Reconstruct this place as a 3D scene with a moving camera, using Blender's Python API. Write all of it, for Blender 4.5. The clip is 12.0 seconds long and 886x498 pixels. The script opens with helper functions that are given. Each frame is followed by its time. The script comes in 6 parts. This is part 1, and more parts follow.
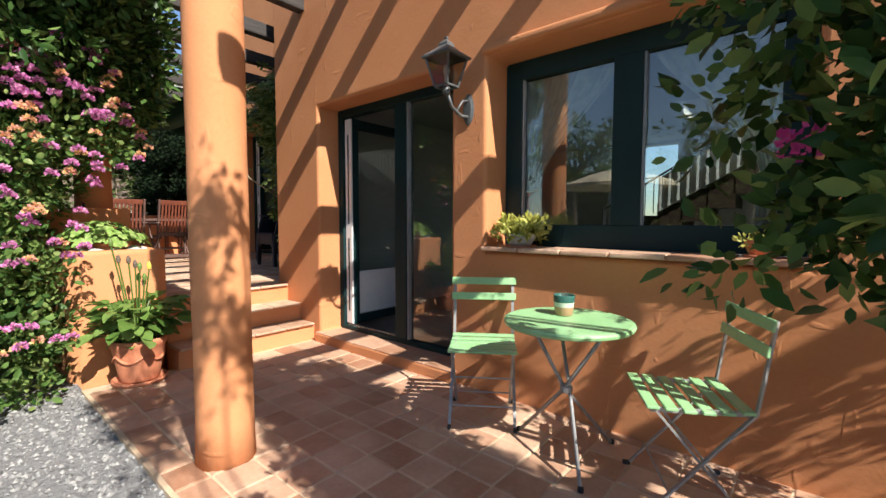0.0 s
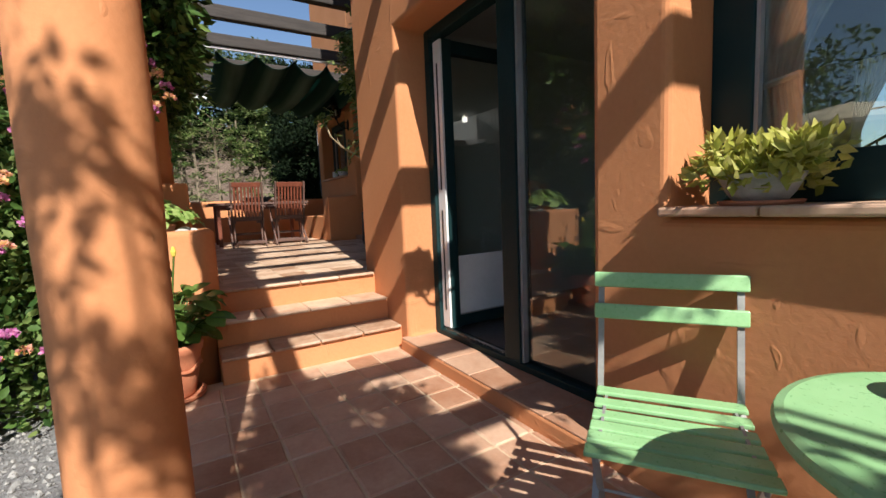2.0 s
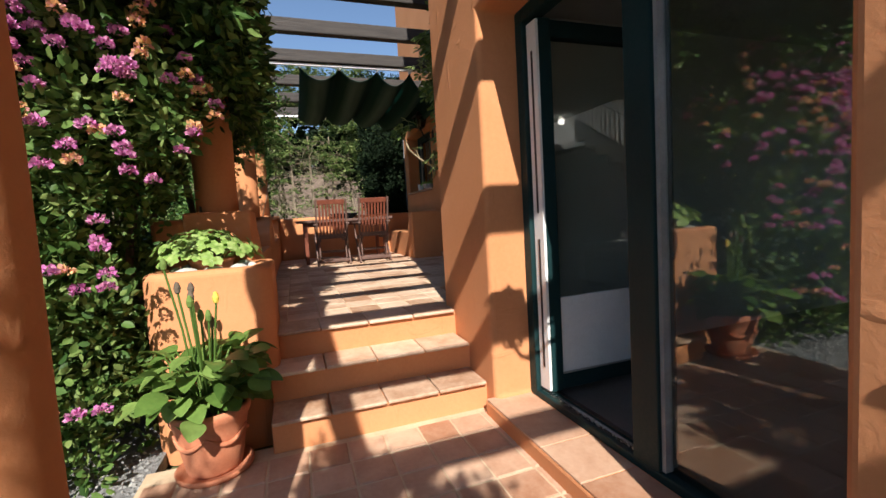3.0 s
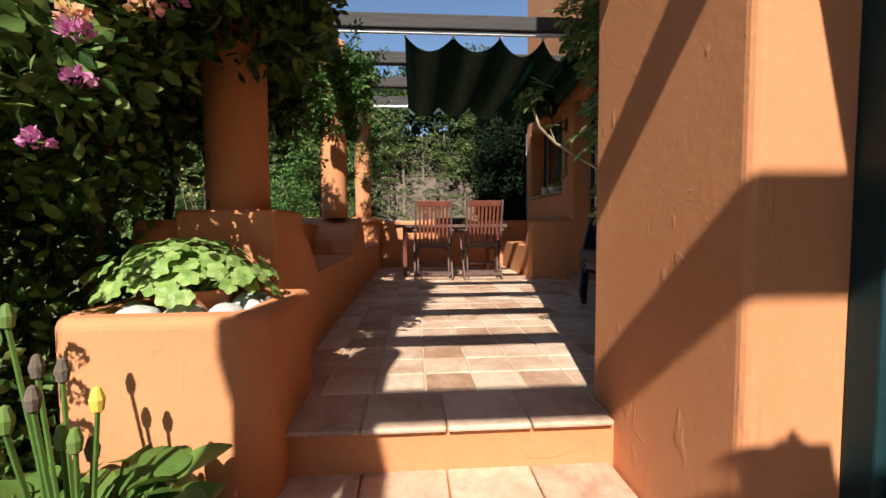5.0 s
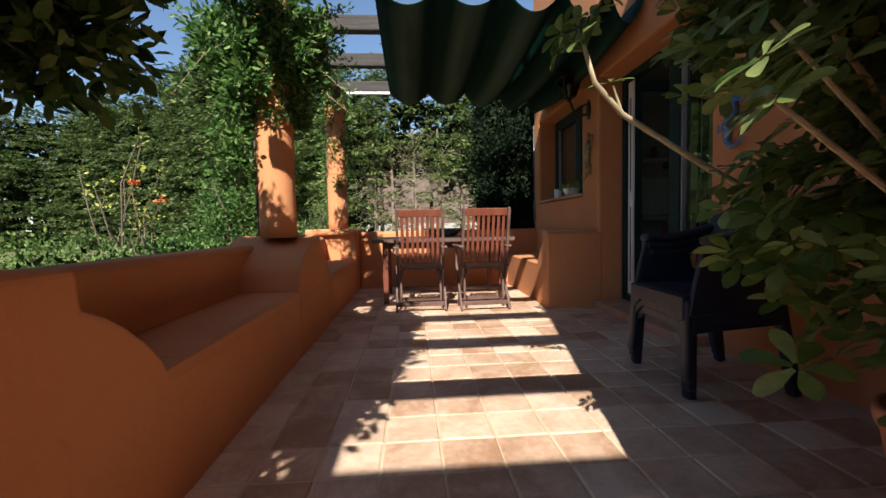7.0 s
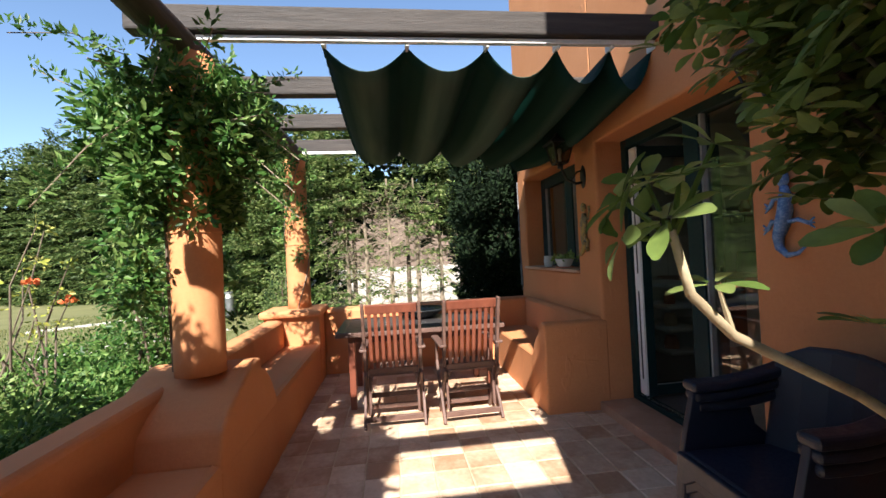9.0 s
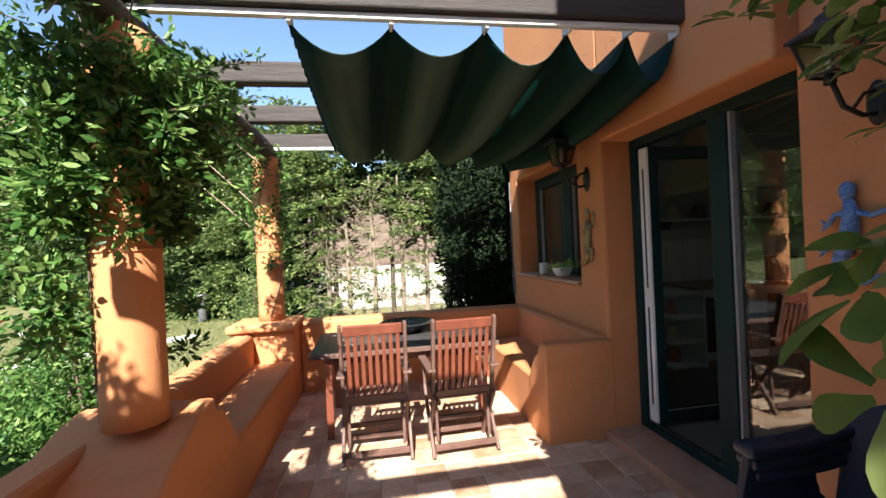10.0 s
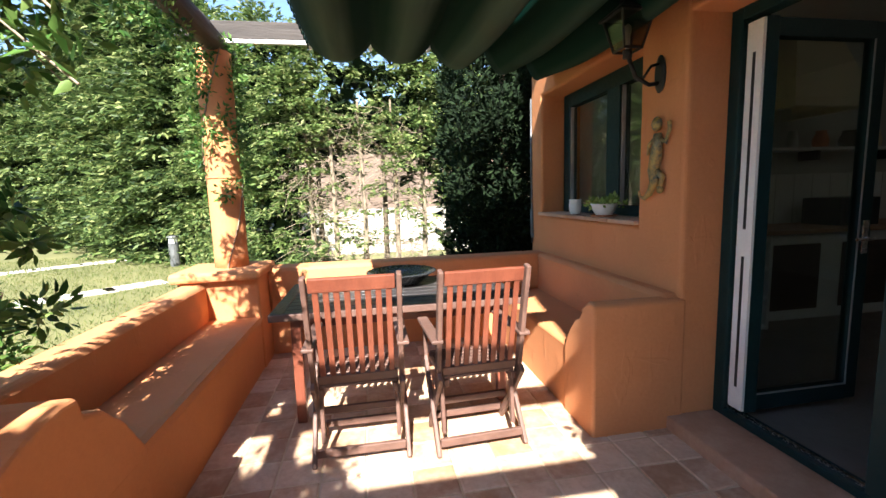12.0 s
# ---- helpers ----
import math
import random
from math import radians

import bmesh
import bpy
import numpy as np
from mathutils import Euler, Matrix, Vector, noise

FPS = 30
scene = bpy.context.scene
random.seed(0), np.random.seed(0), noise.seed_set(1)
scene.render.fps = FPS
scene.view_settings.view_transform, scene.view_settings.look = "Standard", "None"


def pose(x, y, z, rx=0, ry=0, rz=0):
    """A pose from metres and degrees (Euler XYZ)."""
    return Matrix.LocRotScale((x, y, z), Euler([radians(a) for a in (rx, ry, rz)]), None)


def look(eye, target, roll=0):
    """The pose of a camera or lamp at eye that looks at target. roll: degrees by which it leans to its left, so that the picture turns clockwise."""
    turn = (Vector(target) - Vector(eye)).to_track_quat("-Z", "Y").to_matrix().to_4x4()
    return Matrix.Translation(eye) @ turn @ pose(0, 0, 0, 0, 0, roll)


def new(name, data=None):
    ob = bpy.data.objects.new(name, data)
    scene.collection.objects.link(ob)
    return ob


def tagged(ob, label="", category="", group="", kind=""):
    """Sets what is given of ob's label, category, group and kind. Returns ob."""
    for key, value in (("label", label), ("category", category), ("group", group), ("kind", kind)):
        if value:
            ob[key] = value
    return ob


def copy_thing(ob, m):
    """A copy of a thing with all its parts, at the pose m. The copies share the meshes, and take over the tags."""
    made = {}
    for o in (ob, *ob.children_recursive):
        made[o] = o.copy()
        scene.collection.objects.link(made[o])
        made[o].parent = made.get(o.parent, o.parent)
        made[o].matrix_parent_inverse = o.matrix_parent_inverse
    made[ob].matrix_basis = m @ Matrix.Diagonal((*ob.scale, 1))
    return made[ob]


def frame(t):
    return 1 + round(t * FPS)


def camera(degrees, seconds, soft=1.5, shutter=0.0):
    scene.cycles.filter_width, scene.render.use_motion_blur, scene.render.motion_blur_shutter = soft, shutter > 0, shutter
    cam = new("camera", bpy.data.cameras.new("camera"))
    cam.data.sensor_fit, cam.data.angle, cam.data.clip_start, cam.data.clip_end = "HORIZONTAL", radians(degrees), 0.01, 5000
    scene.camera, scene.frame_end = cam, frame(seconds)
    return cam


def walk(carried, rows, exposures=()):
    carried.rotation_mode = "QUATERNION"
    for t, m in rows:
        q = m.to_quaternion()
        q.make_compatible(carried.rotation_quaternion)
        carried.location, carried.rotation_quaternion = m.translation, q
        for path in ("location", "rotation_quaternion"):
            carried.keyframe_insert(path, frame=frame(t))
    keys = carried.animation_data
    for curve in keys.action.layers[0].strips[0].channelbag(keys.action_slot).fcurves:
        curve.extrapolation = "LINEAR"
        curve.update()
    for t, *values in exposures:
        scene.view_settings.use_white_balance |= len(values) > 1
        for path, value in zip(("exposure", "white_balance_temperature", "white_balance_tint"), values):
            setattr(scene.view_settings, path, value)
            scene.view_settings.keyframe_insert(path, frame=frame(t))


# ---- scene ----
cam = camera(92.2, 12.0, soft=1.5)
METRES, EYE, TILT, LEAN, TURN = 7.2, 1.2, 0.0, 0.0, 40.3
ROWS = [
    (0.0, 0.0, 0.0, 0.0, 0.01, -3.58, -0.1),
    (0.5, 0.0051, 0.0445, -0.0128, 4.88, -3.85, -0.07),
    (1.0, 0.0068, 0.0945, -0.0293, 9.12, -4.89, 0.38),
    (1.5, 0.0071, 0.1458, -0.0293, 12.5, -5.92, 1.24),
    (2.0, 0.0051, 0.1918, -0.0178, 18.4, -5.85, 2.39),
    (2.5, -0.0097, 0.2338, -0.0062, 25.07, -5.25, 3.1),
    (3.0, -0.028, 0.2782, -0.0001, 30.38, -4.4, 3.43),
    (3.5, -0.0479, 0.3187, 0.0039, 34.91, -3.67, 3.12),
    (5.5, -0.179, 0.4693, 0.0067, 46.78, -3.24, -0.01),
    (6.0, -0.2113, 0.5052, 0.0071, 45.32, -3.56, 0.19),
    (6.5, -0.2391, 0.5372, 0.0132, 45.64, -3.68, 0.69),
    (8.5, -0.313, 0.628, 0.0872, 43.44, -0.33, 2.78),
    (9.0, -0.3285, 0.6415, 0.1041, 42.81, 0.63, 2.79),
    (9.5, -0.3471, 0.6567, 0.1201, 41.07, 0.63, 2.72),
    (10.0, -0.3715, 0.6815, 0.1226, 40.65, -0.15, 2.69),
    (10.5, -0.3966, 0.7107, 0.1184, 40.52, -1.58, 2.76),
    (11.0, -0.4257, 0.7349, 0.1148, 39.4, -3.64, 2.19),
    (11.5, -0.4506, 0.7561, 0.1089, 40.0, -5.59, 1.87),
    (12.0, -0.4714, 0.7772, 0.1028, 39.96, -7.28, 1.83),
]
walk(cam, [(t, pose(0, 0, EYE, TILT, LEAN, TURN) @ pose(METRES * x, METRES * y, METRES * z, 90 + pitch, roll, yaw)) for t, x, y, z, yaw, pitch, roll in ROWS],
     [(0.0, 1.0), (1.5, 0.76), (2.5, 0.70), (3.5, 0.97), (5.5, 0.75), (6.5, 0.83), (8.5, 1.43), (9.5, 1.68), (12.0, 2.24)])

# ---- world, sun, exposure ----
world = bpy.data.worlds.new("world")
scene.world = world
world.use_nodes = True
_n = world.node_tree.nodes
_sky = _n.new("ShaderNodeTexSky")
_sky.sky_type = "NISHITA"
_sky.sun_disc = False
_sky.dust_density, _sky.ozone_density, _sky.air_density = 0.3, 3.0, 1.0
SUN_WAY = Vector((-1.13, 0.226, -1.0)).normalized()
_sky.sun_elevation = radians(41)
_sky.sun_rotation = math.atan2(-SUN_WAY.x, -SUN_WAY.y)
_n["Background"].inputs[1].default_value = 0.085
world.node_tree.links.new(_sky.outputs[0], _n["Background"].inputs[0])
_sun = bpy.data.lights.new("sun", "SUN")
_sun.energy, _sun.angle, _sun.color = 5.0, radians(0.5), (1.0, 0.945, 0.88)
sun = new("sun", _sun)
sun.matrix_world = look((0, 0, 20), Vector((0, 0, 20)) + SUN_WAY)

# ---- materials ----
def lin(r, g, b):
    return tuple(((c / 255) / 12.92 if c / 255 <= 0.04045 else ((c / 255 + 0.055) / 1.055) ** 2.4) for c in (r, g, b)) + (1,)


def base_mat(name, rough=0.6, metal=0.0, spec=0.5):
    m = bpy.data.materials.new(name)
    m.use_nodes = True
    b = m.node_tree.nodes["Principled BSDF"]
    b.inputs["Roughness"].default_value = rough
    b.inputs["Metallic"].default_value = metal
    b.inputs["Specular IOR Level"].default_value = spec
    return m, m.node_tree.nodes, m.node_tree.links, b


def ramp(nodes, stops):
    r = nodes.new("ShaderNodeValToRGB")
    r.color_ramp.elements[0].position, r.color_ramp.elements[0].color = stops[0]
    r.color_ramp.elements[1].position, r.color_ramp.elements[1].color = stops[-1]
    for p, c in stops[1:-1]:
        r.color_ramp.elements.new(p).color = c
    return r


def noise_node(nodes, links, coord, scale, detail=4, rough=0.6, distort=0.0, stretch=None):
    n = nodes.new("ShaderNodeTexNoise")
    n.inputs["Scale"].default_value, n.inputs["Detail"].default_value = scale, detail
    n.inputs["Roughness"].default_value, n.inputs["Distortion"].default_value = rough, distort
    if stretch:
        mp = nodes.new("ShaderNodeMapping")
        mp.inputs["Scale"].default_value = stretch
        links.new(coord, mp.inputs[0])
        coord = mp.outputs[0]
    links.new(coord, n.inputs["Vector"])
    return n


def math_node(nodes, links, op, a, b=None):
    n = nodes.new("ShaderNodeMath")
    n.operation = op
    for i, v in enumerate((a, b)):
        if v is None:
            continue
        if isinstance(v, (int, float)):
            n.inputs[i].default_value = v
        else:
            links.new(v, n.inputs[i])
    return n.outputs[0]


def mottled(name, dark, light, scale=3.0, fine=60.0, rough=0.7, bump=0.3, depth=0.01, metal=0.0, stretch=None,
            spread=0.35, by_piece=0.0, spec=0.5, relief=None):
    """Colour varied by a coarse and a fine noise, with bump, and from piece to piece where asked."""
    m, n, l, b = base_mat(name, rough, metal, spec)
    co = n.new("ShaderNodeTexCoord").outputs["Object"]
    geo = n.new("ShaderNodeNewGeometry")
    if by_piece:
        co = geo.outputs["Position"]
    big = noise_node(n, l, co, scale, 5, 0.6, 0.4, stretch)
    small = noise_node(n, l, co, fine, 4, 0.65, 0.0, stretch)
    f = math_node(n, l, "ADD", math_node(n, l, "MULTIPLY", big.outputs[0], 0.65), math_node(n, l, "MULTIPLY", small.outputs[0], 0.35))
    if by_piece:
        oi = n.new("ShaderNodeObjectInfo")
        f = math_node(n, l, "ADD", f, math_node(n, l, "MULTIPLY", math_node(n, l, "SUBTRACT", oi.outputs["Random"], 0.5), by_piece))
    r = ramp(n, [(0.5 - spread / 2, dark), (0.5 + spread / 2, light)])
    l.new(f, r.inputs[0])
    l.new(r.outputs[0], b.inputs["Base Color"])
    h = math_node(n, l, "ADD", math_node(n, l, "MULTIPLY", big.outputs[0], 1.2), math_node(n, l, "MULTIPLY", small.outputs[0], 0.35))
    if relief:
        for k, (sc, st, lo, wt) in enumerate(((relief * 4.2, (1.4, 1.4, 0.40), 0.655, 0.42), (relief * 3.4, (0.5, 0.5, 1.7), 0.665, 0.38), (relief * 7.5, (1.1, 0.8, 0.6), 0.68, 0.32))):
            tr = noise_node(n, l, co, sc, 2, 0.45, 0.35, st)
            rid = ramp(n, [(lo, (0, 0, 0, 1)), (lo + 0.05, (1, 1, 1, 1)), (lo + 0.16, (0.2, 0.2, 0.2, 1))])
            l.new(tr.outputs[0], rid.inputs[0])
            h = math_node(n, l, "ADD", h, math_node(n, l, "MULTIPLY", rid.outputs[0], wt))
    bp = n.new("ShaderNodeBump")
    bp.inputs["Strength"].default_value, bp.inputs["Distance"].default_value = bump, depth
    l.new(h, bp.inputs["Height"])
    l.new(bp.outputs[0], b.inputs["Normal"])
    rr = ramp(n, [(0.3, (max(rough - 0.12, 0.05),) * 3 + (1,)), (0.7, (min(rough + 0.12, 1),) * 3 + (1,))])
    l.new(small.outputs[0], rr.inputs[0])
    l.new(rr.outputs[0], b.inputs["Roughness"])
    return m


def leafy(name, cols, rough=0.45, trans=0.35, patch=0.0):
    """Leaves, petals: colour from leaf to leaf, some light passing through."""
    m, n, l, b = base_mat(name, rough, 0, 0.22)
    geo = n.new("ShaderNodeNewGeometry")
    k = len(cols)
    r = ramp(n, [(i / (k - 1), c) for i, c in enumerate(cols)])
    l.new(geo.outputs["Random Per Island"], r.inputs[0])
    co = n.new("ShaderNodeTexCoord").outputs["Object"]
    nz = noise_node(n, l, co, 25, 3)
    mx = n.new("ShaderNodeMix")
    mx.data_type = "RGBA"
    mx.blend_type = "MULTIPLY"
    mx.inputs["Factor"].default_value = 0.5
    rr = ramp(n, [(0.3, (0.6, 0.6, 0.6, 1)), (0.7, (1.2, 1.2, 1.1, 1))])
    l.new(nz.outputs[0], rr.inputs[0])
    l.new(r.outputs[0], mx.inputs["A"])
    l.new(rr.outputs[0], mx.inputs["B"])
    nz2 = noise_node(n, l, co, 1.6, 3)
    r2 = ramp(n, [(0.35, (0.55, 0.58, 0.55, 1)), (0.65, (1.25, 1.2, 1.1, 1))])
    l.new(nz2.outputs[0], r2.inputs[0])
    m2 = n.new("ShaderNodeMix")
    m2.data_type = "RGBA"
    m2.blend_type = "MULTIPLY"
    m2.inputs["Factor"].default_value = patch
    l.new(mx.outputs["Result"], m2.inputs["A"])
    l.new(r2.outputs[0], m2.inputs["B"])
    l.new(m2.outputs["Result"], b.inputs["Base Color"])
    tr = n.new("ShaderNodeBsdfTranslucent")
    l.new(m2.outputs["Result"], tr.inputs[0])
    ms = n.new("ShaderNodeMixShader")
    ms.inputs[0].default_value = trans
    l.new(b.outputs[0], ms.inputs[1])
    l.new(tr.outputs[0], ms.inputs[2])
    l.new(ms.outputs[0], n["Material Output"].inputs[0])
    return m


def glass_mat(name, tint=(0.86, 0.92, 0.9, 1), rough=0.0):
    m, n, l, b = base_mat(name)
    n.remove(b)
    tr = n.new("ShaderNodeBsdfTransparent")
    tr.inputs[0].default_value = tint
    gl = n.new("ShaderNodeBsdfGlossy")
    gl.inputs["Roughness"].default_value = rough
    lw = n.new("ShaderNodeLayerWeight")
    lw.inputs[0].default_value = 0.5
    ms = n.new("ShaderNodeMixShader")
    f5 = math_node(n, l, "POWER", lw.outputs["Facing"], 5.0)
    l.new(math_node(n, l, "ADD", math_node(n, l, "MULTIPLY", f5, 0.86), 0.13), ms.inputs[0])
    l.new(tr.outputs[0], ms.inputs[1])
    l.new(gl.outputs[0], ms.inputs[2])
    l.new(ms.outputs[0], n["Material Output"].inputs[0])
    return m


STUCCO = mottled("stucco", (0.50, 0.197, 0.078, 1), (0.635, 0.285, 0.134, 1), 1.1, 45, 0.88, 0.42, 0.010, spread=0.5, spec=0.25, relief=1.7)
TILE = mottled("terracotta_tile", (0.34, 0.165, 0.092, 1), (0.60, 0.40, 0.275, 1), 3.6, 40, 0.58, 0.35, 0.004, spread=0.48, by_piece=0.34)
TILE_PALE = mottled("worn_pale_tile", (0.36, 0.20, 0.115, 1), (0.67, 0.495, 0.355, 1), 4.2, 30, 0.55, 0.35, 0.004, spread=0.34, by_piece=0.30)
GROUT = mottled("grout", (0.44, 0.32, 0.20, 1), (0.64, 0.50, 0.34, 1), 4, 80, 0.95, 0.5, 0.004)
POT_CLAY = mottled("pot_clay", (0.42, 0.130, 0.060, 1), (0.60, 0.240, 0.125, 1), 6, 70, 0.8, 0.3, 0.004)
DARKWOOD = mottled("weathered_beam_wood", (0.009, 0.007, 0.006, 1), (0.058, 0.047, 0.040, 1), 5, 40, 0.75, 0.6, 0.01, stretch=(6, 0.5, 6), spread=0.5)
LOGWOOD = mottled("weathered_log_wood", (0.014, 0.010, 0.008, 1), (0.10, 0.078, 0.062, 1), 5, 40, 0.75, 0.6, 0.01, stretch=(0.5, 6, 6), spread=0.5)
TEAK = mottled("red_brown_wood", (0.105, 0.027, 0.015, 1), (0.22, 0.066, 0.035, 1), 6, 50, 0.45, 0.3, 0.003, stretch=(5, 5, 0.5), spread=0.5)
TEAK_GREY = mottled("greyed_wood", (0.065, 0.032, 0.024, 1), (0.17, 0.095, 0.072, 1), 6, 50, 0.6, 0.3, 0.003, spread=0.5)
TABLE_TOP = mottled("dark_table_wood", (0.018, 0.018, 0.02, 1), (0.06, 0.055, 0.055, 1), 5, 50, 0.35, 0.3, 0.003, stretch=(5, 0.6, 5), spread=0.5)
FRAME = mottled("dark_green_paint", (0.004, 0.020, 0.021, 1), (0.008, 0.032, 0.033, 1), 3, 60, 0.55, 0.08, 0.002, spec=0.25)
WHITE = mottled("white_paint", (0.70, 0.70, 0.68, 1), (0.84, 0.84, 0.82, 1), 3, 60, 0.55, 0.08, 0.002)
PLASTER = mottled("interior_plaster", (0.46, 0.45, 0.43, 1), (0.56, 0.55, 0.52, 1), 1.5, 40, 0.9, 0.15, 0.003)
INFLOOR = mottled("interior_floor", (0.10, 0.088, 0.078, 1), (0.17, 0.15, 0.13, 1), 3, 40, 0.4, 0.1, 0.003)
CREAM = mottled("cream_plaster", (0.62, 0.52, 0.34, 1), (0.74, 0.64, 0.45, 1), 2, 40, 0.8, 0.1, 0.003)
DARK = mottled("dark_interior_wood", (0.03, 0.02, 0.014, 1), (0.08, 0.05, 0.03, 1), 4, 40, 0.5, 0.1, 0.003)
GREENPAINT = mottled("pale_green_paint", (0.24, 0.48, 0.21, 1), (0.33, 0.58, 0.29, 1), 6, 90, 0.35, 0.12, 0.001)
STEEL = mottled("grey_painted_steel", (0.24, 0.24, 0.235, 1), (0.38, 0.375, 0.36, 1), 8, 90, 0.4, 0.1, 0.001, metal=0.2)
CHROME = mottled("bright_metal", (0.6, 0.6, 0.6, 1), (0.75, 0.75, 0.75, 1), 8, 90, 0.25, 0.05, 0.001, metal=1.0)
IRON = mottled("black_iron", (0.010, 0.011, 0.012, 1), (0.035, 0.036, 0.038, 1), 8, 90, 0.5, 0.3, 0.002, metal=0.3)
IRONGREY = mottled("grey_worn_iron", (0.06, 0.065, 0.066, 1), (0.20, 0.21, 0.21, 1), 8, 60, 0.5, 0.3, 0.002, metal=0.4)
CANVAS = mottled("dark_green_canvas", (0.006, 0.030, 0.024, 1), (0.011, 0.046, 0.037, 1), 3, 300, 0.85, 0.2, 0.002, spec=0.2)
CANVAS_LIT_BANDS = leafy("green_canvas_lit_bands", [(0.014, 0.068, 0.052, 1), (0.020, 0.080, 0.062, 1)], 0.85, 0.24)
BLUEPLASTIC = mottled("dark_blue_plastic", (0.006, 0.010, 0.022, 1), (0.012, 0.018, 0.036, 1), 4, 60, 0.45, 0.05, 0.001)
STONE = mottled("white_pebble", (0.30, 0.30, 0.275, 1), (0.54, 0.54, 0.50, 1), 7, 60, 0.75, 0.2, 0.004)
SOIL = mottled("soil", (0.03, 0.018, 0.011, 1), (0.075, 0.046, 0.028, 1), 10, 80, 0.95, 0.8, 0.01)
BARK = mottled("bark", (0.06, 0.045, 0.03, 1), (0.19, 0.145, 0.10, 1), 12, 70, 0.9, 0.8, 0.008)
PALEBARK = mottled("pale_bark", (0.26, 0.19, 0.11, 1), (0.46, 0.38, 0.24, 1), 14, 70, 0.8, 0.6, 0.005)
GRAVEL = mottled("gravel_bed", (0.12, 0.12, 0.118, 1), (0.30, 0.297, 0.29, 1), 30, 140, 0.95, 1.0, 0.02, spread=0.5)
PEBBLE = leafy("gravel_stones", [(0.15, 0.15, 0.15, 1), (0.23, 0.23, 0.226, 1), (0.28, 0.277, 0.268, 1), (0.37, 0.365, 0.35, 1)], 0.85, 0.0)
LAWN = mottled("dry_lawn", (0.075, 0.088, 0.026, 1), (0.20, 0.19, 0.075, 1), 0.9, 30, 0.95, 0.8, 0.03, spread=0.5)
PAVE = mottled("pale_paving", (0.42, 0.39, 0.33, 1), (0.60, 0.57, 0.50, 1), 4, 50, 0.9, 0.3, 0.004)
PALEWALL = mottled("pale_garden_wall", (0.32, 0.295, 0.26, 1), (0.47, 0.43, 0.385, 1), 2, 40, 0.9, 0.2, 0.004)
GLASS = glass_mat("clear_glass")
LAMPGLASS = glass_mat("lantern_glass", (0.48, 0.46, 0.38, 1), 0.08)
HEDGE_LEAF = leafy("hedge_leaves", [(0.045, 0.085, 0.026, 1), (0.110, 0.180, 0.055, 1), (0.195, 0.275, 0.095, 1), (0.36, 0.40, 0.18, 1)], 0.5, 0.4, 0.9)
# Hedge leaves darkened for the boundary hedge, whose shade is painted in.
HEDGE_SHADED = leafy("shaded_hedge_leaves", [(0.024, 0.048, 0.017, 1), (0.065, 0.112, 0.036, 1), (0.13, 0.195, 0.065, 1), (0.25, 0.29, 0.12, 1)], 0.5, 0.34, 0.9)
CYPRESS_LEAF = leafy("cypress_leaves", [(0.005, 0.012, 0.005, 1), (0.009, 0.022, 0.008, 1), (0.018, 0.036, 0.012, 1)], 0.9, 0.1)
VINE_LEAF = leafy("vine_leaves", [(0.028, 0.074, 0.018, 1), (0.066, 0.150, 0.032, 1), (0.125, 0.225, 0.052, 1), (0.24, 0.34, 0.09, 1)], 0.4, 0.4)
# Darker copy of the vine leaves; the shade under the climber is painted in.
VINE_SHADED_LEAF = leafy("shaded_vine_leaves", [(0.016, 0.044, 0.012, 1), (0.040, 0.096, 0.022, 1), (0.085, 0.165, 0.040, 1), (0.20, 0.29, 0.080, 1)], 0.42, 0.25)
JASMINE_LEAF = leafy("jasmine_leaves", [(0.022, 0.070, 0.016, 1), (0.060, 0.148, 0.032, 1), (0.118, 0.228, 0.056, 1), (0.24, 0.35, 0.11, 1)], 0.4, 0.38)
BUSH_LEAF = leafy("lantana_leaves", [(0.034, 0.080, 0.020, 1), (0.085, 0.165, 0.038, 1), (0.165, 0.260, 0.070, 1), (0.24, 0.31, 0.10, 1)], 0.5, 0.3)
PINK = leafy("pink_petals", [(0.58, 0.16, 0.45, 1), (0.69, 0.25, 0.54, 1), (0.78, 0.40, 0.56, 1)], 0.6, 0.3)
PEACH = leafy("peach_petals", [(0.76, 0.34, 0.36, 1), (0.82, 0.46, 0.26, 1), (0.86, 0.62, 0.24, 1)], 0.6, 0.3)
MAGENTA = leafy("magenta_bracts", [(0.52, 0.05, 0.36, 1), (0.66, 0.14, 0.50, 1)], 0.6, 0.4)
ORANGE = leafy("orange_petals", [(0.70, 0.13, 0.05, 1), (0.80, 0.26, 0.10, 1)], 0.6, 0.3)
YELLOW = leafy("yellow_petals", [(0.75, 0.55, 0.05, 1), (0.85, 0.72, 0.15, 1)], 0.6, 0.3)
POT_LEAF = leafy("broad_pot_leaves", [(0.075, 0.150, 0.032, 1), (0.135, 0.235, 0.052, 1), (0.21, 0.31, 0.085, 1)], 0.35, 0.3)
PALE_LEAF = leafy("pale_succulent_leaves", [(0.20, 0.34, 0.08, 1), (0.32, 0.47, 0.13, 1), (0.45, 0.58, 0.22, 1)], 0.4, 0.35)
YELLOW_LEAF = leafy("yellow_green_leaves", [(0.30, 0.34, 0.06, 1), (0.46, 0.46, 0.10, 1), (0.58, 0.56, 0.20, 1)], 0.45, 0.35)
UMBREL_LEAF = leafy("glossy_whorled_leaves", [(0.070, 0.135, 0.030, 1), (0.175, 0.250, 0.065, 1), (0.31, 0.38, 0.135, 1)], 0.3, 0.42)
